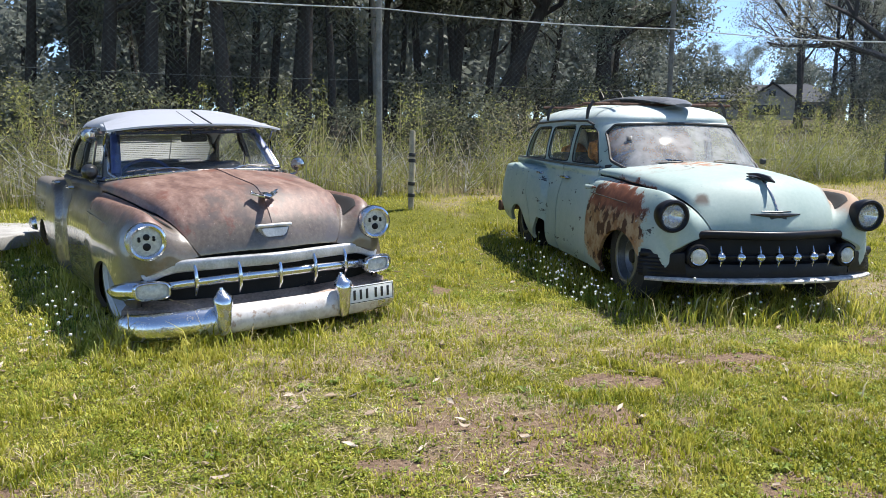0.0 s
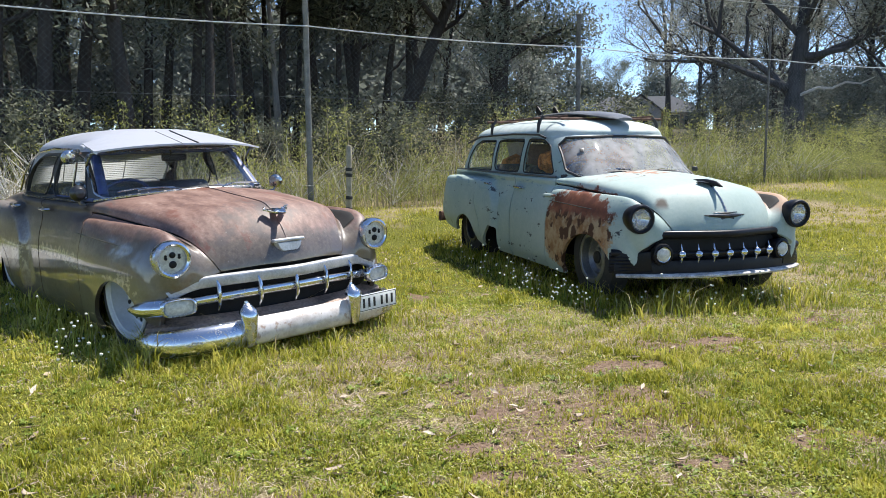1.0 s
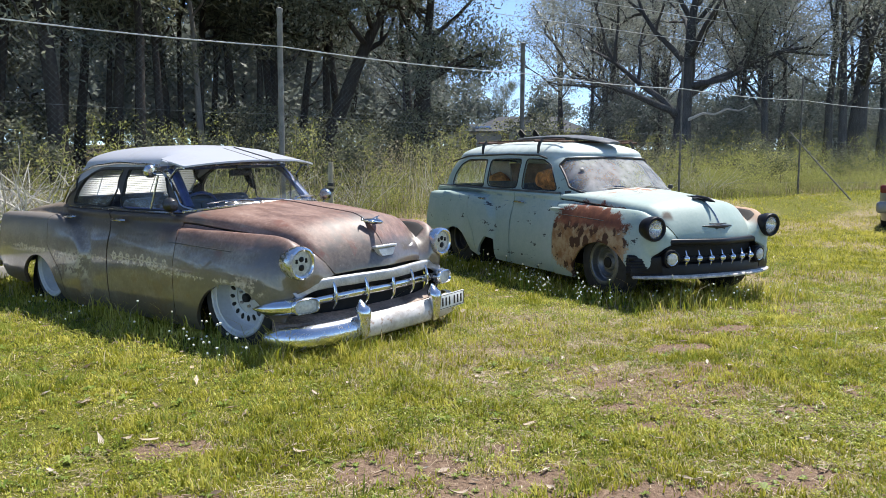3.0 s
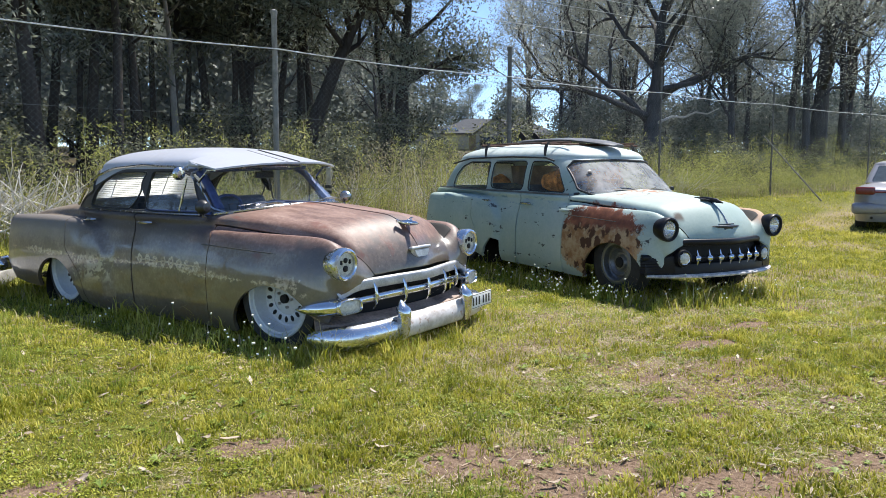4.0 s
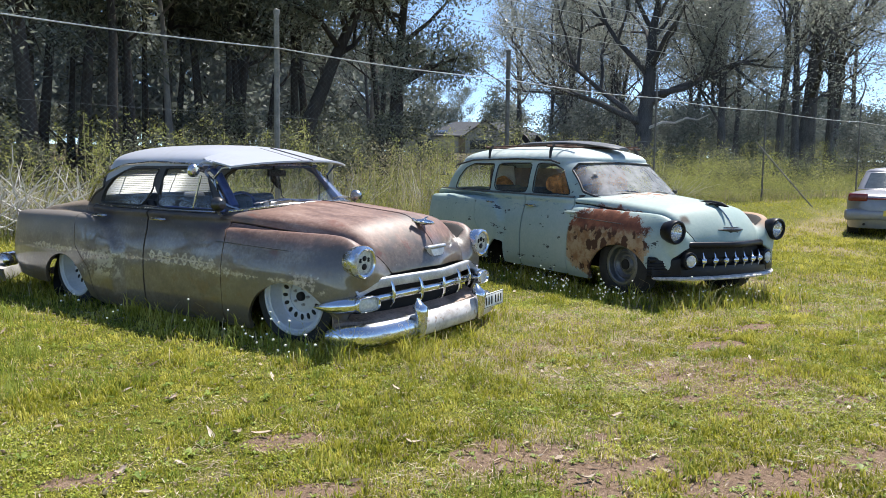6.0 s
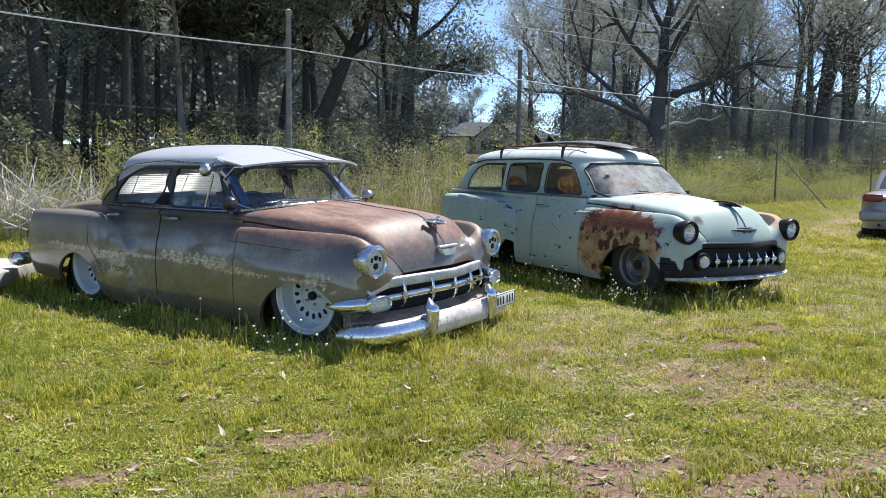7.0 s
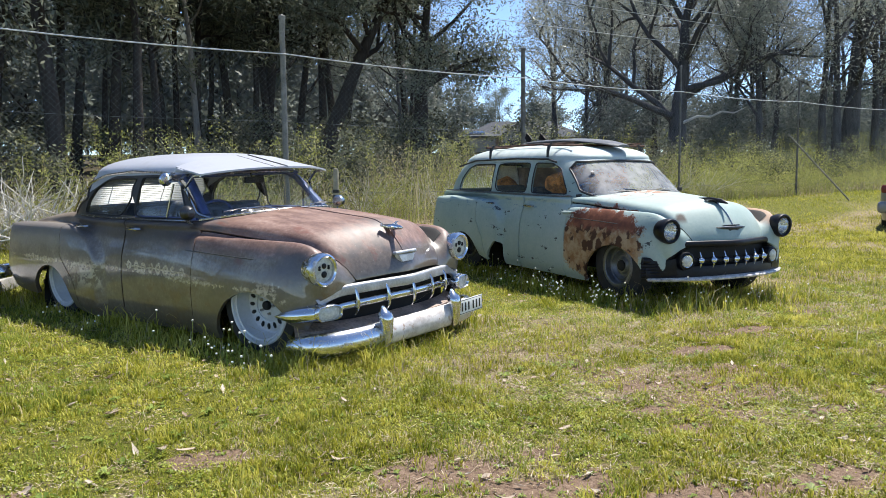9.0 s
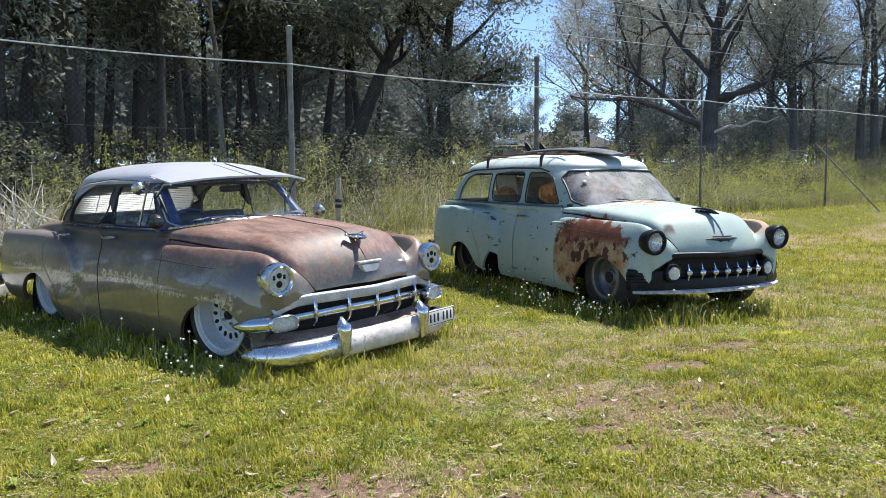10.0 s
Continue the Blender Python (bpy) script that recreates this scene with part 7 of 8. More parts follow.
for k in range(7):
    yy = (k - 3) * 0.135
    xx = 0.70 - 0.06 * (abs(yy) / 0.5) ** 2.0
    tooth = Geo().add(*lathe([(-0.03, 0.012), (-0.012, 0.028), (0.008, 0.034), (0.028, 0.030), (0.042, 0.017), (0.046, 0.0)], 16, "x"), pose(xx, yy, 0.487))
    tooth.add(*tube([(xx + 0.008, yy, 0.487 - 0.068), (xx + 0.016, yy, 0.487 - 0.035), (xx + 0.018, yy, 0.487), (xx + 0.014, yy, 0.487 + 0.035), (xx + 0.0, yy, 0.487 + 0.075)], [0.003, 0.008, 0.011, 0.008, 0.003], 7))
    part("grille_tooth", tooth, CHROME, W, "chrome bullet grille tooth")
part("front_lip", sweep(front_arc(0.86, 0.735, 0.48, 0.322, 0.318, 41, power=2.6), [(-0.09, -0.012), (0.02, -0.014), (0.028, 0.0), (0.02, 0.012), (-0.09, 0.014)]), plain("chipped_white_lip", (0.62, 0.58, 0.56), 0.4, 0.1, 0.3, 16), W, "chipped white and rusty lower lip", 60)
we = new("hood_emblem")
we.parent = W
we.matrix_basis = pose(0.652, 0, 0.768, 0, -4, 0)
part("wing_bar", tube([(-0.02, -0.185, 0.008), (0.012, -0.09, 0.004), (0.024, 0, 0.0), (0.012, 0.09, 0.004), (-0.02, 0.185, 0.008)], [0.004, 0.013, 0.018, 0.013, 0.004], 8), GUNMETAL, we, "dark tarnished wing emblem")
part("badge", Geo().add(*rbox(0.03, 0.13, 0.03, 0.012, 3), pose(0.008, 0, -0.02)), GUNMETAL, we)
part("upper_bar", tube([(-0.01, -0.11, 0.03), (0.012, 0, 0.024), (-0.01, 0.11, 0.03)], [0.003, 0.009, 0.003], 7), GUNMETAL, we)
wrib = [(x, 0, hood_point(WAG_C, DZ, x, 0) + 0.004) for x in np.linspace(0.30, 0.66, 16)]
part("hood_centre_strip", tube(wrib, 0.007, 6), CHROME_OLD, W, "dull chrome hood strip")
wo = new("hood_ornament")
wo.parent = W
wo.matrix_basis = pose(0.43, 0.0, hood_point(WAG_C, DZ, 0.43, 0) + 0.006, 0, 8, 0)
part("body", Geo().add(*tube([(-0.20, 0, 0.0), (-0.05, 0, 0.014), (0.08, 0, 0.02), (0.16, 0, 0.012)], [0.006, 0.022, 0.022, 0.006], 9)), BLACK_PAINT, wo, "dark flattened hood ornament")
for sd in (-1, 1):
    part("wing", sweep([(0.02, 0, 0.014), (-0.02, sd * 0.04, 0.016), (-0.06, sd * 0.07, 0.012)], [(-0.03, -0.004), (0.03, -0.003), (0.03, 0.003), (-0.03, 0.004)]), BLACK_PAINT, wo)
    part("fender_spear", tube([(-0.86, sd * 0.855, 0.865), (-0.79, sd * 0.862, 0.868), (-0.70, sd * 0.85, 0.87), (-0.62, sd * 0.835, 0.872)], [0.004, 0.02, 0.018, 0.004], 7), MINT, W)
    part("wiper", Geo().add(*tube([(-0.50, sd * 0.14, 1.10), (-0.58, sd * 0.30, 1.11), (-0.64, sd * 0.50, 1.095)], 0.006, 5)), CHROME_OLD, W, "dull wiper arm")
    part("drip_rail", tube([(-1.20, sd * 0.672, 1.395), (-1.35, sd * 0.678, 1.43), (-2.0, sd * 0.674, 1.445), (-3.0, sd * 0.668, 1.43), (-3.45, sd * 0.66, 1.36)], 0.011, 6), SEAL, W, "dark drip rail")
    part("belt_moulding", tube([(x, sd * (float(WAG_C["y6"](x)) + 0.014), float(WAG_C["z6"](x)) + DZ + 0.008) for x in np.linspace(-0.86, -3.75, 30)], 0.012, 6), GREY_STEEL, W, "dull grey belt moulding")
part("windshield_base_trim", tube([(-0.505 - 0.31 * (abs(t)) ** 3.0, 0.69 * t, 1.085 - 0.05 * abs(t) ** 2.5) for t in np.linspace(-1, 1, 31)], 0.016, 7), SEAL, W, "perished black windshield seal")
part("far_side_mirror", Geo().add(*rbox(0.05, 0.05, 0.05, 0.018, 3), pose(-0.80, 0.76, 1.09)), SEAL, W, "small black mirror")
rw_b = new("rear_bumper")
rw_b.parent = W
part("blade", sweep([(-4.20 + 0.18 * abs(t) ** 4, 0.86 * t, 0.40) for t in np.linspace(-1, 1, 25)], rounded_rect(0.05, 0.13, 0.024)), RUST_STEEL, rw_b, "rusty rear bumper")

rack = thing("roof_rack", WAGON_AT, "rusty two-bar roof rack clamped to the wagon's gutters", "roof rack")
for xx in (-1.37, -2.62):
    part("crossbar", tube([(xx, -0.73, 1.590), (xx, 0.73, 1.590)], 0.013, 8), RUST_STEEL, rack, "rusty crossbar")
    for sd in (-1, 1):
        part("gutter_foot", tube([(xx, sd * 0.62, 1.612), (xx, sd * 0.655, 1.575), (xx + 0.01, sd * 0.675, 1.53), (xx + 0.01, sd * 0.682, 1.45)], [0.016, 0.02, 0.018, 0.014], 7), SEAL, rack, "black gutter clamp")
for yy in (-0.45, 0.5):
    part("side_bar", tube([(-1.18, yy, 1.610), (-2.85, yy, 1.610)], 0.011, 7), RUST_STEEL, rack)

board = thing("surfboard", WAGON_AT, "grey-black surfboard lying fins-up on the roof rack", "surfboard")
rows = []
nb, kb = 31, 16
for i in range(nb):
    u = i / (nb - 1)
    xx = -0.94 - 1.95 * u
    half = 0.27 * (max(0.0, math.sin(math.pi * min(1, 0.03 + u * 0.96)) ** 0.55)) + 0.004
    rock = 0.085 * max(0.0, 1 - u * 2.4) ** 1.7 - 0.012
    a = np.linspace(0, 2 * np.pi, kb, endpoint=False)
    rows.append(np.stack([np.full(kb, xx), half * np.cos(a) + 0.05, 1.645 - rock + 0.028 * np.sin(a) * (0.4 + 0.6 * half / 0.27)], 1))
bf = [[i * kb + j, i * kb + (j + 1) % kb, (i + 1) * kb + (j + 1) % kb, (i + 1) * kb + j] for i in range(nb - 1) for j in range(kb)]
bf += [list(range(kb))[::-1], [(nb - 1) * kb + j for j in range(kb)]]
part("deck", (np.concatenate(rows), bf), plain("grey_black_board", (0.12, 0.122, 0.125), 0.4, 0, 0.35, 4), board, "worn grey-black board shell")
for yy in (-0.06, 0.16):
    fin = sweep([(-2.62, yy, 1.687), (-2.68, yy, 1.732), (-2.74, yy, 1.767)], [(-0.003, -0.05), (0.003, -0.05), (0.003, 0.03), (-0.003, 0.03)], (1, 0, 0))
    part("fin", fin, BLACK_PAINT, board, "black fin")

bundle = thing("cloth_bundle", WAGON_AT, "orange-brown blankets heaped inside the wagon", "blankets")
for k in range(6):
    v, f = lathe([(-0.16, 0.0), (-0.14, 0.08), (-0.05, 0.15), (0.05, 0.16), (0.14, 0.09), (0.16, 0.0)], 18, "y")
    v = v * (1 + 0.22 * np.sin(v[:, :1] * 23 + k) * np.cos(v[:, 1:2] * 19))
    part("fold", (v, f), ORANGE_CLOTH, bundle).matrix_basis = pose(-1.42 + 0.15 * (k % 3), -0.44 + 0.26 * (k // 2), 1.15 + 0.05 * (k % 2), 12 * k, 20, 33 * k)
boxes = thing("cardboard_box", WAGON_AT, "pale cardboard boxes stacked inside the wagon", "box")
part("box_body", Geo().add(*rbox(0.75, 0.7, 0.56, 0.01), pose(-3.0, 0.2, 1.06)), plain("brown_cardboard", (0.26, 0.17, 0.11), 0.85, 0, 0.15), boxes)
part("flap", Geo().add(*rbox(0.4, 0.02, 0.3, 0.004), pose(-2.95, -0.2, 1.22, 15, 0, 10)), CREAM_CARD, boxes)
part("cloth_heap", lathe([(-0.2, 0.0), (-0.15, 0.12), (0.0, 0.18), (0.12, 0.12), (0.2, 0.0)], 18, "y"), ORANGE_CLOTH, boxes).matrix_basis = pose(-2.9, -0.25, 1.05)
card = thing("paper_sheet", WAGON_AT @ pose(-2.1, 0.55, 1.2, 0, 0, 4), "white sheet hanging at the wagon's far window", "paper")
part("sheet", Geo().add(*rbox(0.42, 0.006, 0.24, 0.002)), PLATE_MAT, card)
part("fold_line", Geo().add(*rbox(0.006, 0.004, 0.22, 0.001), pose(0.04, -0.006, 0)), CREAM_CARD, card)
sticker = thing("windshield_label", WAGON_AT @ pose(-0.79, -0.50, 1.27, 0, -36, -22), "grey square label inside the wagon's windshield", "label")
part("paper", Geo().add(*rbox(0.004, 0.05, 0.065, 0.001)), GREY_STEEL, sticker)
part("label_bar", Geo().add(*rbox(0.004, 0.03, 0.036, 0.001), pose(0.003, 0, 0)), SEAL, sticker)

# ---- silver sedan parked beyond ----
SILVER_AT = pose(10.16, 9.97, float(ground_z(10.2, 10.0)) + 0.01, 0, 0, 38)
silver = thing("modern_sedan_car", SILVER_AT, "silver sedan parked tail-on with red tail lights", "car")
low_g = {"front": 4.35, "front_top": 4.30, "rear": 0.02, "rear_top": 0.0, "b0": 0.84, "b1": 0.875, "z0": 0.20, "z1": 0.80, "z2": 0.98, "n0": 5.5, "n1": 5.5, "n_rear": 5.5, "rear_bulge": 0.05}
LB = House(low_g, 0.0)
lx, lz = LB.v[:, 0], LB.v[:, 2]
sd_arch = np.minimum(np.hypot((lx - 0.98) / 0.36, (lz - 0.26) / 0.40), np.hypot((lx - 3.6) / 0.36, (lz - 0.26) / 0.40)) - 1
v, f = clip(LB.v, LB.f, np.where(np.abs(LB.v[:, 1]) > 0.4, sd_arch, 1.0))
part("body", (v, f), SILVER_PAINT, silver)
up_g = {"front": 3.15, "front_top": 2.35, "rear": 0.75, "rear_top": 1.35, "b0": 0.74, "b1": 0.60, "z0": 0.95, "z1": 1.32, "z2": 1.42, "n0": 4.5, "n1": 4.0, "n_rear": 4.0, "rear_bulge": 0.0}
UB = House(up_g, 0.0)
ux2, uy2, uz2 = UB.v[:, 0], UB.v[:, 1], UB.v[:, 2]
rwn = np.where(ux2 < 1.5, poly_sdf(np.abs(uy2), uz2, [(-0.1, 0.99), (0.56, 0.99), (0.48, 1.28), (-0.1, 1.29)], 0.02), 1.0)
swn = np.where(np.abs(uy2) > 0.4, poly_sdf(ux2, uz2, [(1.25, 1.0), (2.75, 1.0), (2.3, 1.27), (1.55, 1.27)], 0.02), 1.0)
wwn = np.where(ux2 > 2.2, poly_sdf(np.abs(uy2), uz2, [(-0.1, 1.0), (0.58, 1.0), (0.5, 1.28), (-0.1, 1.29)], 0.02), 1.0)
alls = np.minimum(np.minimum(rwn, swn), wwn)
v, f = clip(UB.v, UB.f, alls)
part("roof", (v, f), SILVER_PAINT, silver)
v, f = clip(UB.v, UB.f, -alls)
part("window_glass", (v * np.array([1, 0.99, 0.999]), f), plain("tinted_glass", (0.05, 0.06, 0.065), 0.08, 0, 0.1), silver, "dark tinted glass")
for sd in (-1, 1):
    part("tail_light", Geo().add(*rbox(0.10, 0.34, 0.15, 0.035, 3), pose(0.035, sd * 0.63, 0.80, 0, 0, -sd * 10)), RED_LENS, silver, "red tail light")
    for xx in (0.98, 3.6):
        wheel(silver, xx, sd * 0.74, 0.31, 0.31, 0.19, "grey")
part("red_band", Geo().add(*rbox(0.03, 0.95, 0.03, 0.01), pose(-0.02, 0, 0.775)), RED_LENS, silver, "red reflector band")
part("rear_bumper", Geo().add(*rbox(0.16, 1.70, 0.22, 0.06, 3), pose(0.03, 0, 0.46)), SILVER_PAINT, silver, "silver rear bumper")
pl2 = new("number_plate")
pl2.parent = silver
pl2.matrix_basis = pose(-0.06, 0, 0.50)
part("plate_panel", Geo().add(*rbox(0.012, 0.36, 0.11, 0.003)), YELLOW_PLATE, pl2, "yellow number plate")
for k in range(5):
    part("plate_mark", Geo().add(*rbox(0.006, 0.03, 0.06, 0.001), pose(-0.006, -0.12 + 0.06 * k, 0)), INK, pl2, "plain dark bar")
part("tail_pipe", tube([(-0.06, 0.5, 0.28), (0.2, 0.5, 0.28)], 0.025, 8), DARK, silver)
part("underbody", Geo().add(*rbox(4.0, 1.2, 0.1, 0.03), pose(2.2, 0, 0.24)), DARK, silver)

# ---- house and far rail ----
def roof_hip(g, x0, x1, y0, y1, z0, z1, over=0.5):
    """A hipped roof with real thickness at its eaves."""
    x0, x1, y0, y1 = x0 - over, x1 + over, y0 - over, y1 + over
    ins = (y1 - y0) / 2
    p = [(x0, y0, z0), (x1, y0, z0), (x1, y1, z0), (x0, y1, z0), (x0 + ins, (y0 + y1) / 2, z1), (x1 - ins, (y0 + y1) / 2, z1),
         (x0, y0, z0 - 0.18), (x1, y0, z0 - 0.18), (x1, y1, z0 - 0.18), (x0, y1, z0 - 0.18)]
    g.add(p, [[0, 1, 5, 4], [1, 2, 5], [2, 3, 4, 5], [3, 0, 4], [6, 7, 1, 0], [7, 8, 2, 1], [8, 9, 3, 2], [9, 6, 0, 3], [9, 8, 7, 6]])


ROOF_TILE = plain("grey_roof_sheet", (0.055, 0.06, 0.07), 0.9, 0, 0.12, 2)
BRICK_WALL = plain("brown_brick_wall", (0.26, 0.19, 0.15), 0.9, 0, 0.2, 6)
PALE_WALL = plain("pale_render_wall", (0.30, 0.295, 0.29), 0.85, 0, 0.1, 3)
DARK_PANE = plain("dark_window_pane", (0.03, 0.035, 0.04), 0.1, 0, 0.1)
house = thing("house", pose(29.6, 96.0, 4.5, 0, 0, -20), "single-storey house with grey hipped roof and small gable", "house")
part("wall", Geo().add(*rbox(16.0, 8.0, 2.4, 0.02), pose(8, 4, 1.2)), BRICK_WALL, house)
hr = Geo()
roof_hip(hr, 0, 16, 0, 8, 2.4, 4.7)
part("roof", hr, ROOF_TILE, house, "grey roof", 20)
gab = Geo().add([(5.4, -2.2, 0), (10.4, -2.2, 0), (10.4, 0.2, 0), (5.4, 0.2, 0), (5.4, -2.2, 2.4), (10.4, -2.2, 2.4), (10.4, 0.2, 2.4), (5.4, 0.2, 2.4), (7.9, -2.2, 4.3), (7.9, 0.2, 4.3)],
                [[0, 1, 5, 8, 4], [1, 2, 6, 5], [2, 3, 7, 9, 6], [3, 0, 4, 7], [5, 6, 9, 8], [4, 8, 9, 7]])
part("gable", gab, PALE_WALL, house, "grey clad gable front", 20)
gr = Geo()
for sgn in (-1, 1):
    x_e, z_e = 7.9 + sgn * 2.9, 2.25
    gr.add([(7.9, -2.6, 4.45), (x_e, -2.6, z_e), (x_e, 3.0, z_e), (7.9, 3.0, 4.45), (7.9, -2.6, 4.59), (x_e, -2.6, z_e + 0.14), (x_e, 3.0, z_e + 0.14), (7.9, 3.0, 4.59)],
           [[0, 1, 2, 3], [7, 6, 5, 4], [0, 4, 5, 1], [1, 5, 6, 2], [2, 6, 7, 3], [3, 7, 4, 0]])
part("gable_roof", gr, ROOF_TILE, house, "", 20)
for (wx, wy, ww, wh, zc) in ((3.2, 0, 1.8, 1.2, 1.4), (7.4, -2.2, 2.9, 1.2, 1.3), (11.8, 0, 1.9, 1.5, 1.25), (14.2, 0, 1.6, 1.5, 1.25), (7.9, -2.2, 0.7, 0.7, 3.2)):
    wn = new("window")
    wn.parent = house
    wn.matrix_basis = pose(wx, wy - 0.02, zc)
    part("frame", Geo().add(*rbox(ww + 0.16, 0.06, wh + 0.16, 0.01)), PALE_WALL, wn)
    part("pane", Geo().add(*rbox(ww, 0.05, wh, 0.005), pose(0, -0.02, 0)), DARK_PANE, wn)
part("gutter", tube([(-0.5, -0.55, 2.3), (16.5, -0.55, 2.3)], 0.09, 6), PALE_WALL, house, "pale eaves gutter")
shed = thing("garage", pose(23.9, 86.5, 4.5, 0, 0, -17), "low pale outbuilding with dark panels on its sheet roof", "shed")
part("wall", Geo().add(*rbox(6.4, 5, 1.9, 0.02), pose(3.2, 2.5, 0.95)), PALE_WALL, shed)
sr = Geo()
roof_hip(sr, 0, 6.4, 0, 5, 1.95, 2.95, 0.4)
part("roof", sr, plain("pale_sheet_roof", (0.075, 0.078, 0.082), 0.9, 0.0, 0.1, 3), shed, "", 20)
part("door", Geo().add(*rbox(1.8, 0.06, 1.5, 0.01), pose(2.4, -0.02, 0.75)), DARK_PANE, shed)
for k in range(4):
    part("roof_panel", Geo().add(*rbox(0.95, 1.5, 0.05, 0.01), pose(1.7 + 1.0 * k, 0.85, 2.42, 17.2, 0, 0)), DARK_PANE, shed, "dark glossy roof panel")
rail = thing("roadside_rail", Matrix.Identity(4), "pale post-and-rail fence along the far road", "rail fence")
rp = [(24 + 2.6 * k, 46.0 - 1.05 * k) for k in range(16)]
for (px, py) in rp:
    part("post", Geo().add(*rbox(0.12, 0.12, 1.15, 0.01), pose(px, py, float(ground_z(px, py)) + 0.5)), CONCRETE, rail)
for hgt in (0.55, 1.0):
    part("rail_bar", sweep([(px, py - 0.08, float(ground_z(px, py)) + hgt) for px, py in rp], rounded_rect(0.05, 0.14, 0.01)), CONCRETE, rail)

# power lines high over the wood
lines = thing("power_line", Matrix.Identity(4), "thin pale power lines crossing above the trees", "cable")
for zz, yy in ((8.3, 20.0), (8.0, 20.6), (7.2, 21.2)):
    part("wire", tube([(-30 + 6 * k, yy - 4.5 + 0.9 * k * 1.6, zz - 0.05 * (k - 5) ** 2 * 0.12 - 0.02 * k) for k in range(13)], 0.012, 5), CABLE_MAT, lines)

# ---- flowering weeds, clumps and litter ----
rw2 = np.random.default_rng(23)


def make_stalk(seed):
    rng = np.random.default_rng(seed)
    root = thing("flower_stalk", Matrix.Identity(4), "thin weed stalk with small white seed heads", "weed")
    for k in range(2):
        h = rng.uniform(0.14, 0.30)
        dx, dy = rng.normal(0, 0.03, 2)
        part("stem", tube([(0.01 * k, 0, -0.01), (dx * 0.4, dy * 0.4, h * 0.55), (dx, dy, h)], [0.0026, 0.002, 0.0014], 4), WEED, root)
        v, f = lathe([(-0.008, 0.0), (-0.003, 0.0075), (0.004, 0.008), (0.008, 0.0)], 7, "z")
        part("seed_head", (v, f), FLUFF, root).matrix_basis = pose(dx, dy, h + 0.004)
    return root


stalks = [make_stalk(800 + k) for k in range(3)]
spots = []
for m, x0, x1, y0, n in ((WAGON_AT, -3.6, 0.2, -1.12, 32), (WAGON_AT, 0.55, 1.0, 0.0, 16), (SEDAN_AT, -2.4, 0.6, -1.12, 10), (WAGON_AT, -0.8, 0.6, -1.18, 30), (SEDAN_AT, -0.2, 0.55, -1.2, 8)):
    for _ in range(n):
        lxx = rw2.uniform(x0, x1)
        lyy = y0 + rw2.normal(0, 0.10) if y0 else rw2.uniform(-0.8, 0.8)
        q = m @ Vector((lxx, lyy, 0))
        spots.append((q.x, q.y))
for _ in range(26):
    spots.append((rw2.uniform(-3, 7), rw2.uniform(6.5, 11)))
for k, (sx, sy) in enumerate(spots):
    m = at(sx, sy, rw2.uniform(0, 360), rw2.uniform(0.7, 1.25))
    src = stalks[k % 3]
    o = src if k < 3 else copy_thing(src, m)
    o.matrix_basis = m
    tagged(o, group="flowering weeds")

n = 4200
x, y = rw2.uniform(-4.5, 5.5, n), 1.3 + 8 * rw2.random(n) ** 1.5
c = np.stack([x, y, ground_z(x, y) + 0.012], 1)
a = rw2.uniform(0, 2 * np.pi, n)
large = rw2.random(n) < 0.16
L, Wd = 0.007 + 0.012 * rw2.random(n) + large * rw2.uniform(0.010, 0.036, n), rw2.uniform(0.0025, 0.005, n) + large * rw2.uniform(0.004, 0.010, n)
d = np.stack([np.cos(a), np.sin(a), rw2.normal(0, 0.25, n)], 1)
s = np.stack([-np.sin(a), np.cos(a), rw2.normal(0, 0.3, n)], 1)
up = np.array([0, 0, 0.008])
lv = np.stack([c - d * L[:, None], c + s * Wd[:, None] + up, c + d * L[:, None] + up, c - s * Wd[:, None] + up * 0.5, c - up * 0.6], 1).reshape(-1, 3)
i5 = np.arange(n)[:, None] * 5
lf = np.concatenate([i5 + np.array([[0, 4, 1]]), i5 + np.array([[1, 4, 2]]), i5 + np.array([[2, 4, 3]]), i5 + np.array([[3, 4, 0]])])
stuff("leaf_litter", (lv, lf), LITTER, "pale dry fallen gum leaves on the lawn", "leaves")

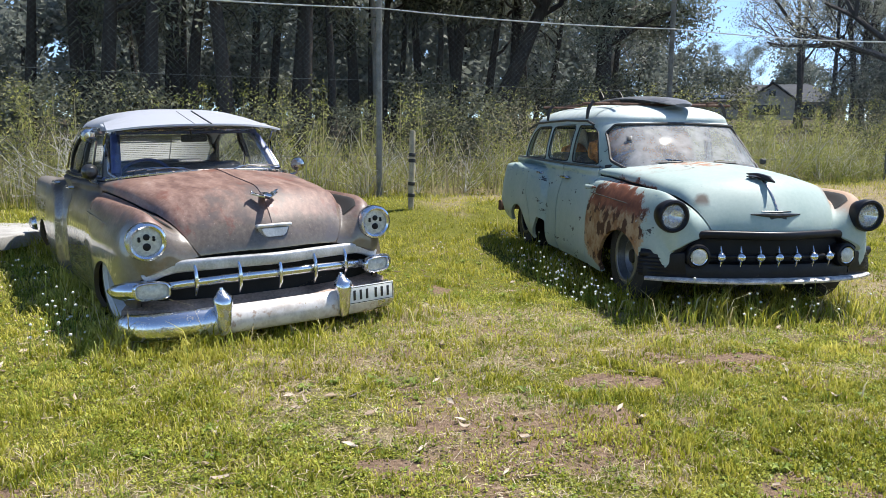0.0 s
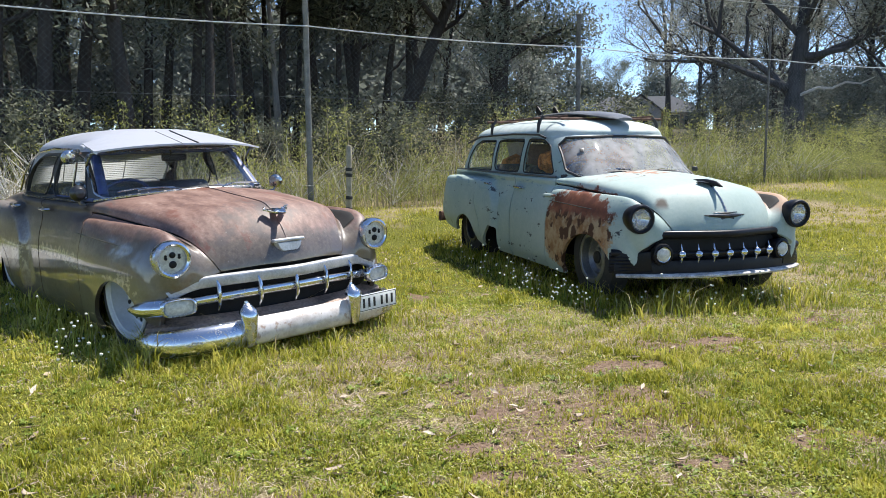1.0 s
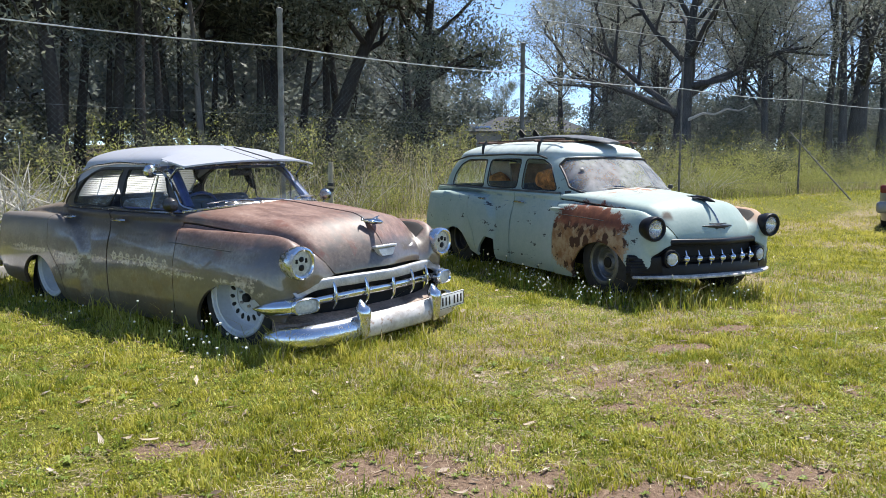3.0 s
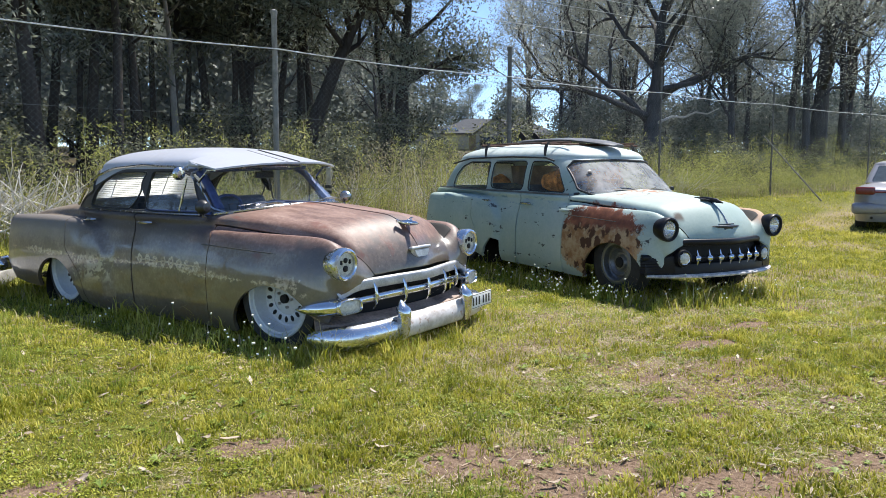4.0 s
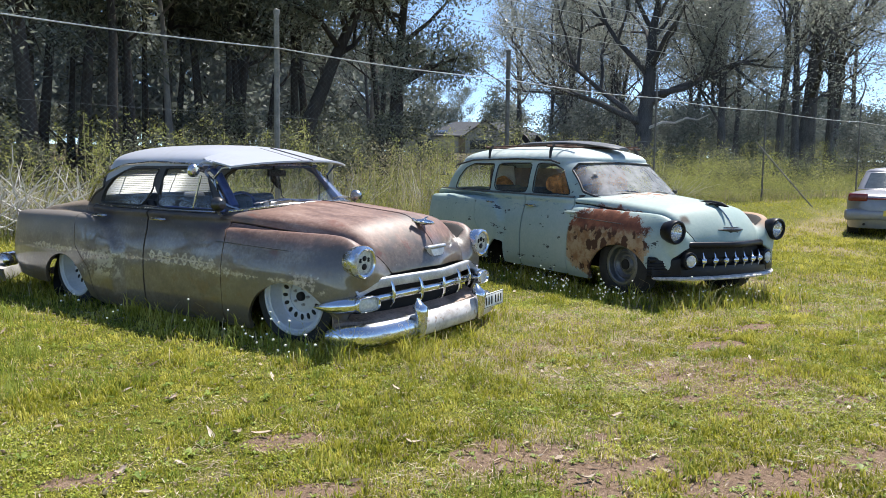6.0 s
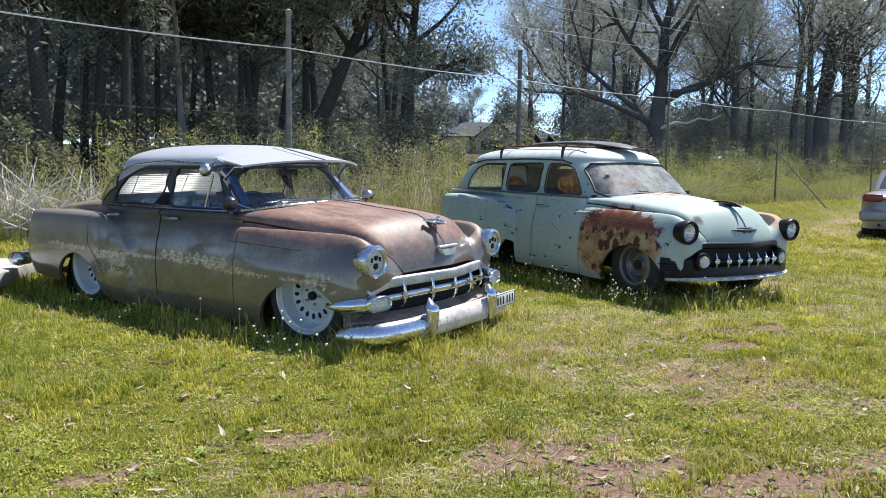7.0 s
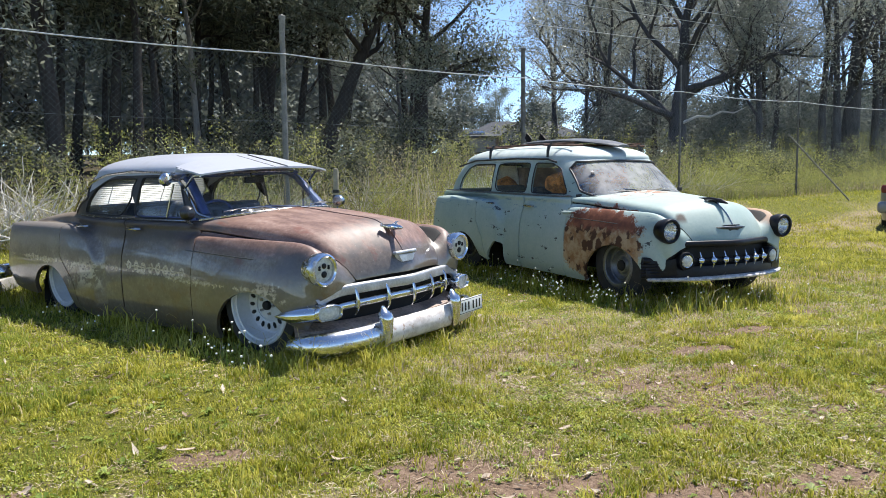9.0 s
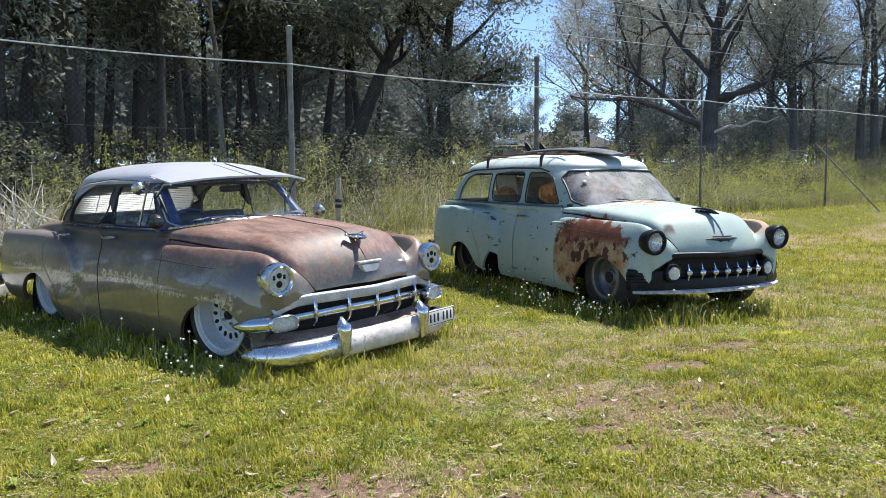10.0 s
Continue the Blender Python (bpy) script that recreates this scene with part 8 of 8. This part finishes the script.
strip_at = [(-1.94, 2.62, 25), (-1.86, 2.58, 140), (-1.88, 2.66, 70), (-2.62, 2.95, 60), (-1.32, 1.98, 10), (-2.5, 2.9, 150), (-3.1, 2.62, 30), (0.12, 3.18, 170), (0.36, 3.05, 40), (0.62, 2.5, 5),
            (-0.25, 2.3, 150), (0.9, 3.3, 80), (-0.75, 2.62, 165), (1.3, 4.1, 20), (0.0, 4.4, 100), (-0.4, 3.5, 60), (1.9, 3.6, 130), (0.4, 2.1, 15), (-1.7, 3.4, 95), (-2.9, 3.6, 45), (2.6, 4.6, 10), (2.2, 5.0, 75)]
for k, (bx, by, turn) in enumerate(strip_at):
    rng = np.random.default_rng(1200 + k)
    ln, wd = rng.uniform(0.05, 0.12), rng.uniform(0.008, 0.016)
    u = np.linspace(-1, 1, 7)
    mid = np.stack([u * ln / 2, 0.12 * ln * np.sin(u * 2.2 + k), 0.012 + 0.02 * u ** 2 * rng.uniform(0.2, 1.0)], 1)
    wid = wd * (1 - np.abs(u) ** 2.5) + 0.001
    rows_b = np.stack([mid + np.stack([0 * u, wid, 0.004 + 0 * u], 1), mid, mid + np.stack([0 * u, -wid, 0.004 + 0 * u], 1), mid - np.array([0, 0, 0.002])], 1).reshape(-1, 3)
    fb = [[i * 4 + j, i * 4 + (j + 1) % 4, (i + 1) * 4 + (j + 1) % 4, (i + 1) * 4 + j] for i in range(6) for j in range(4)]
    strip = new("bark_strip", mesh_of("bark_strip", rows_b, fb, LITTER))
    strip.matrix_basis = pose(bx, by, float(ground_z(bx, by)) + 0.008, rng.uniform(-15, 15), rng.uniform(-10, 10), turn)
    tagged(strip, "curled pale strip of fallen gum bark on the lawn", "bark", "bark strips on the lawn")

cl = []
for _ in range(4200):
    cx, cy = rw2.uniform(-4.5, 5.5), 1.4 + 6.5 * rw2.random() ** 1.3
    size = 1.5 if rw2.random() < 0.04 else 0.72
    for _ in range(14):
        aa, l = rw2.uniform(0, 2 * np.pi), rw2.uniform(0.014, 0.04) * size
        cl.append((cx, cy, aa, l))
cl = np.array(cl)
z = ground_z(cl[:, 0], cl[:, 1])
ca, sa = np.cos(cl[:, 2]), np.sin(cl[:, 2])
l = cl[:, 3]
p0 = np.stack([cl[:, 0], cl[:, 1], z], 1)
pm1 = p0 + np.stack([ca * l * 0.5 - sa * l * 0.16, sa * l * 0.5 + ca * l * 0.16, l * 0.5], 1)
pm2 = p0 + np.stack([ca * l * 0.5 + sa * l * 0.16, sa * l * 0.5 - ca * l * 0.16, l * 0.5], 1)
p1 = p0 + np.stack([ca * l, sa * l, l * 0.35], 1)
cv = np.stack([p0, pm2, p1, pm1], 1).reshape(-1, 3)
stuff("weed_clumps", (cv, np.arange(len(cv)).reshape(-1, 4)), WEED, "small broad-leaved weed clumps in the lawn", "weeds")
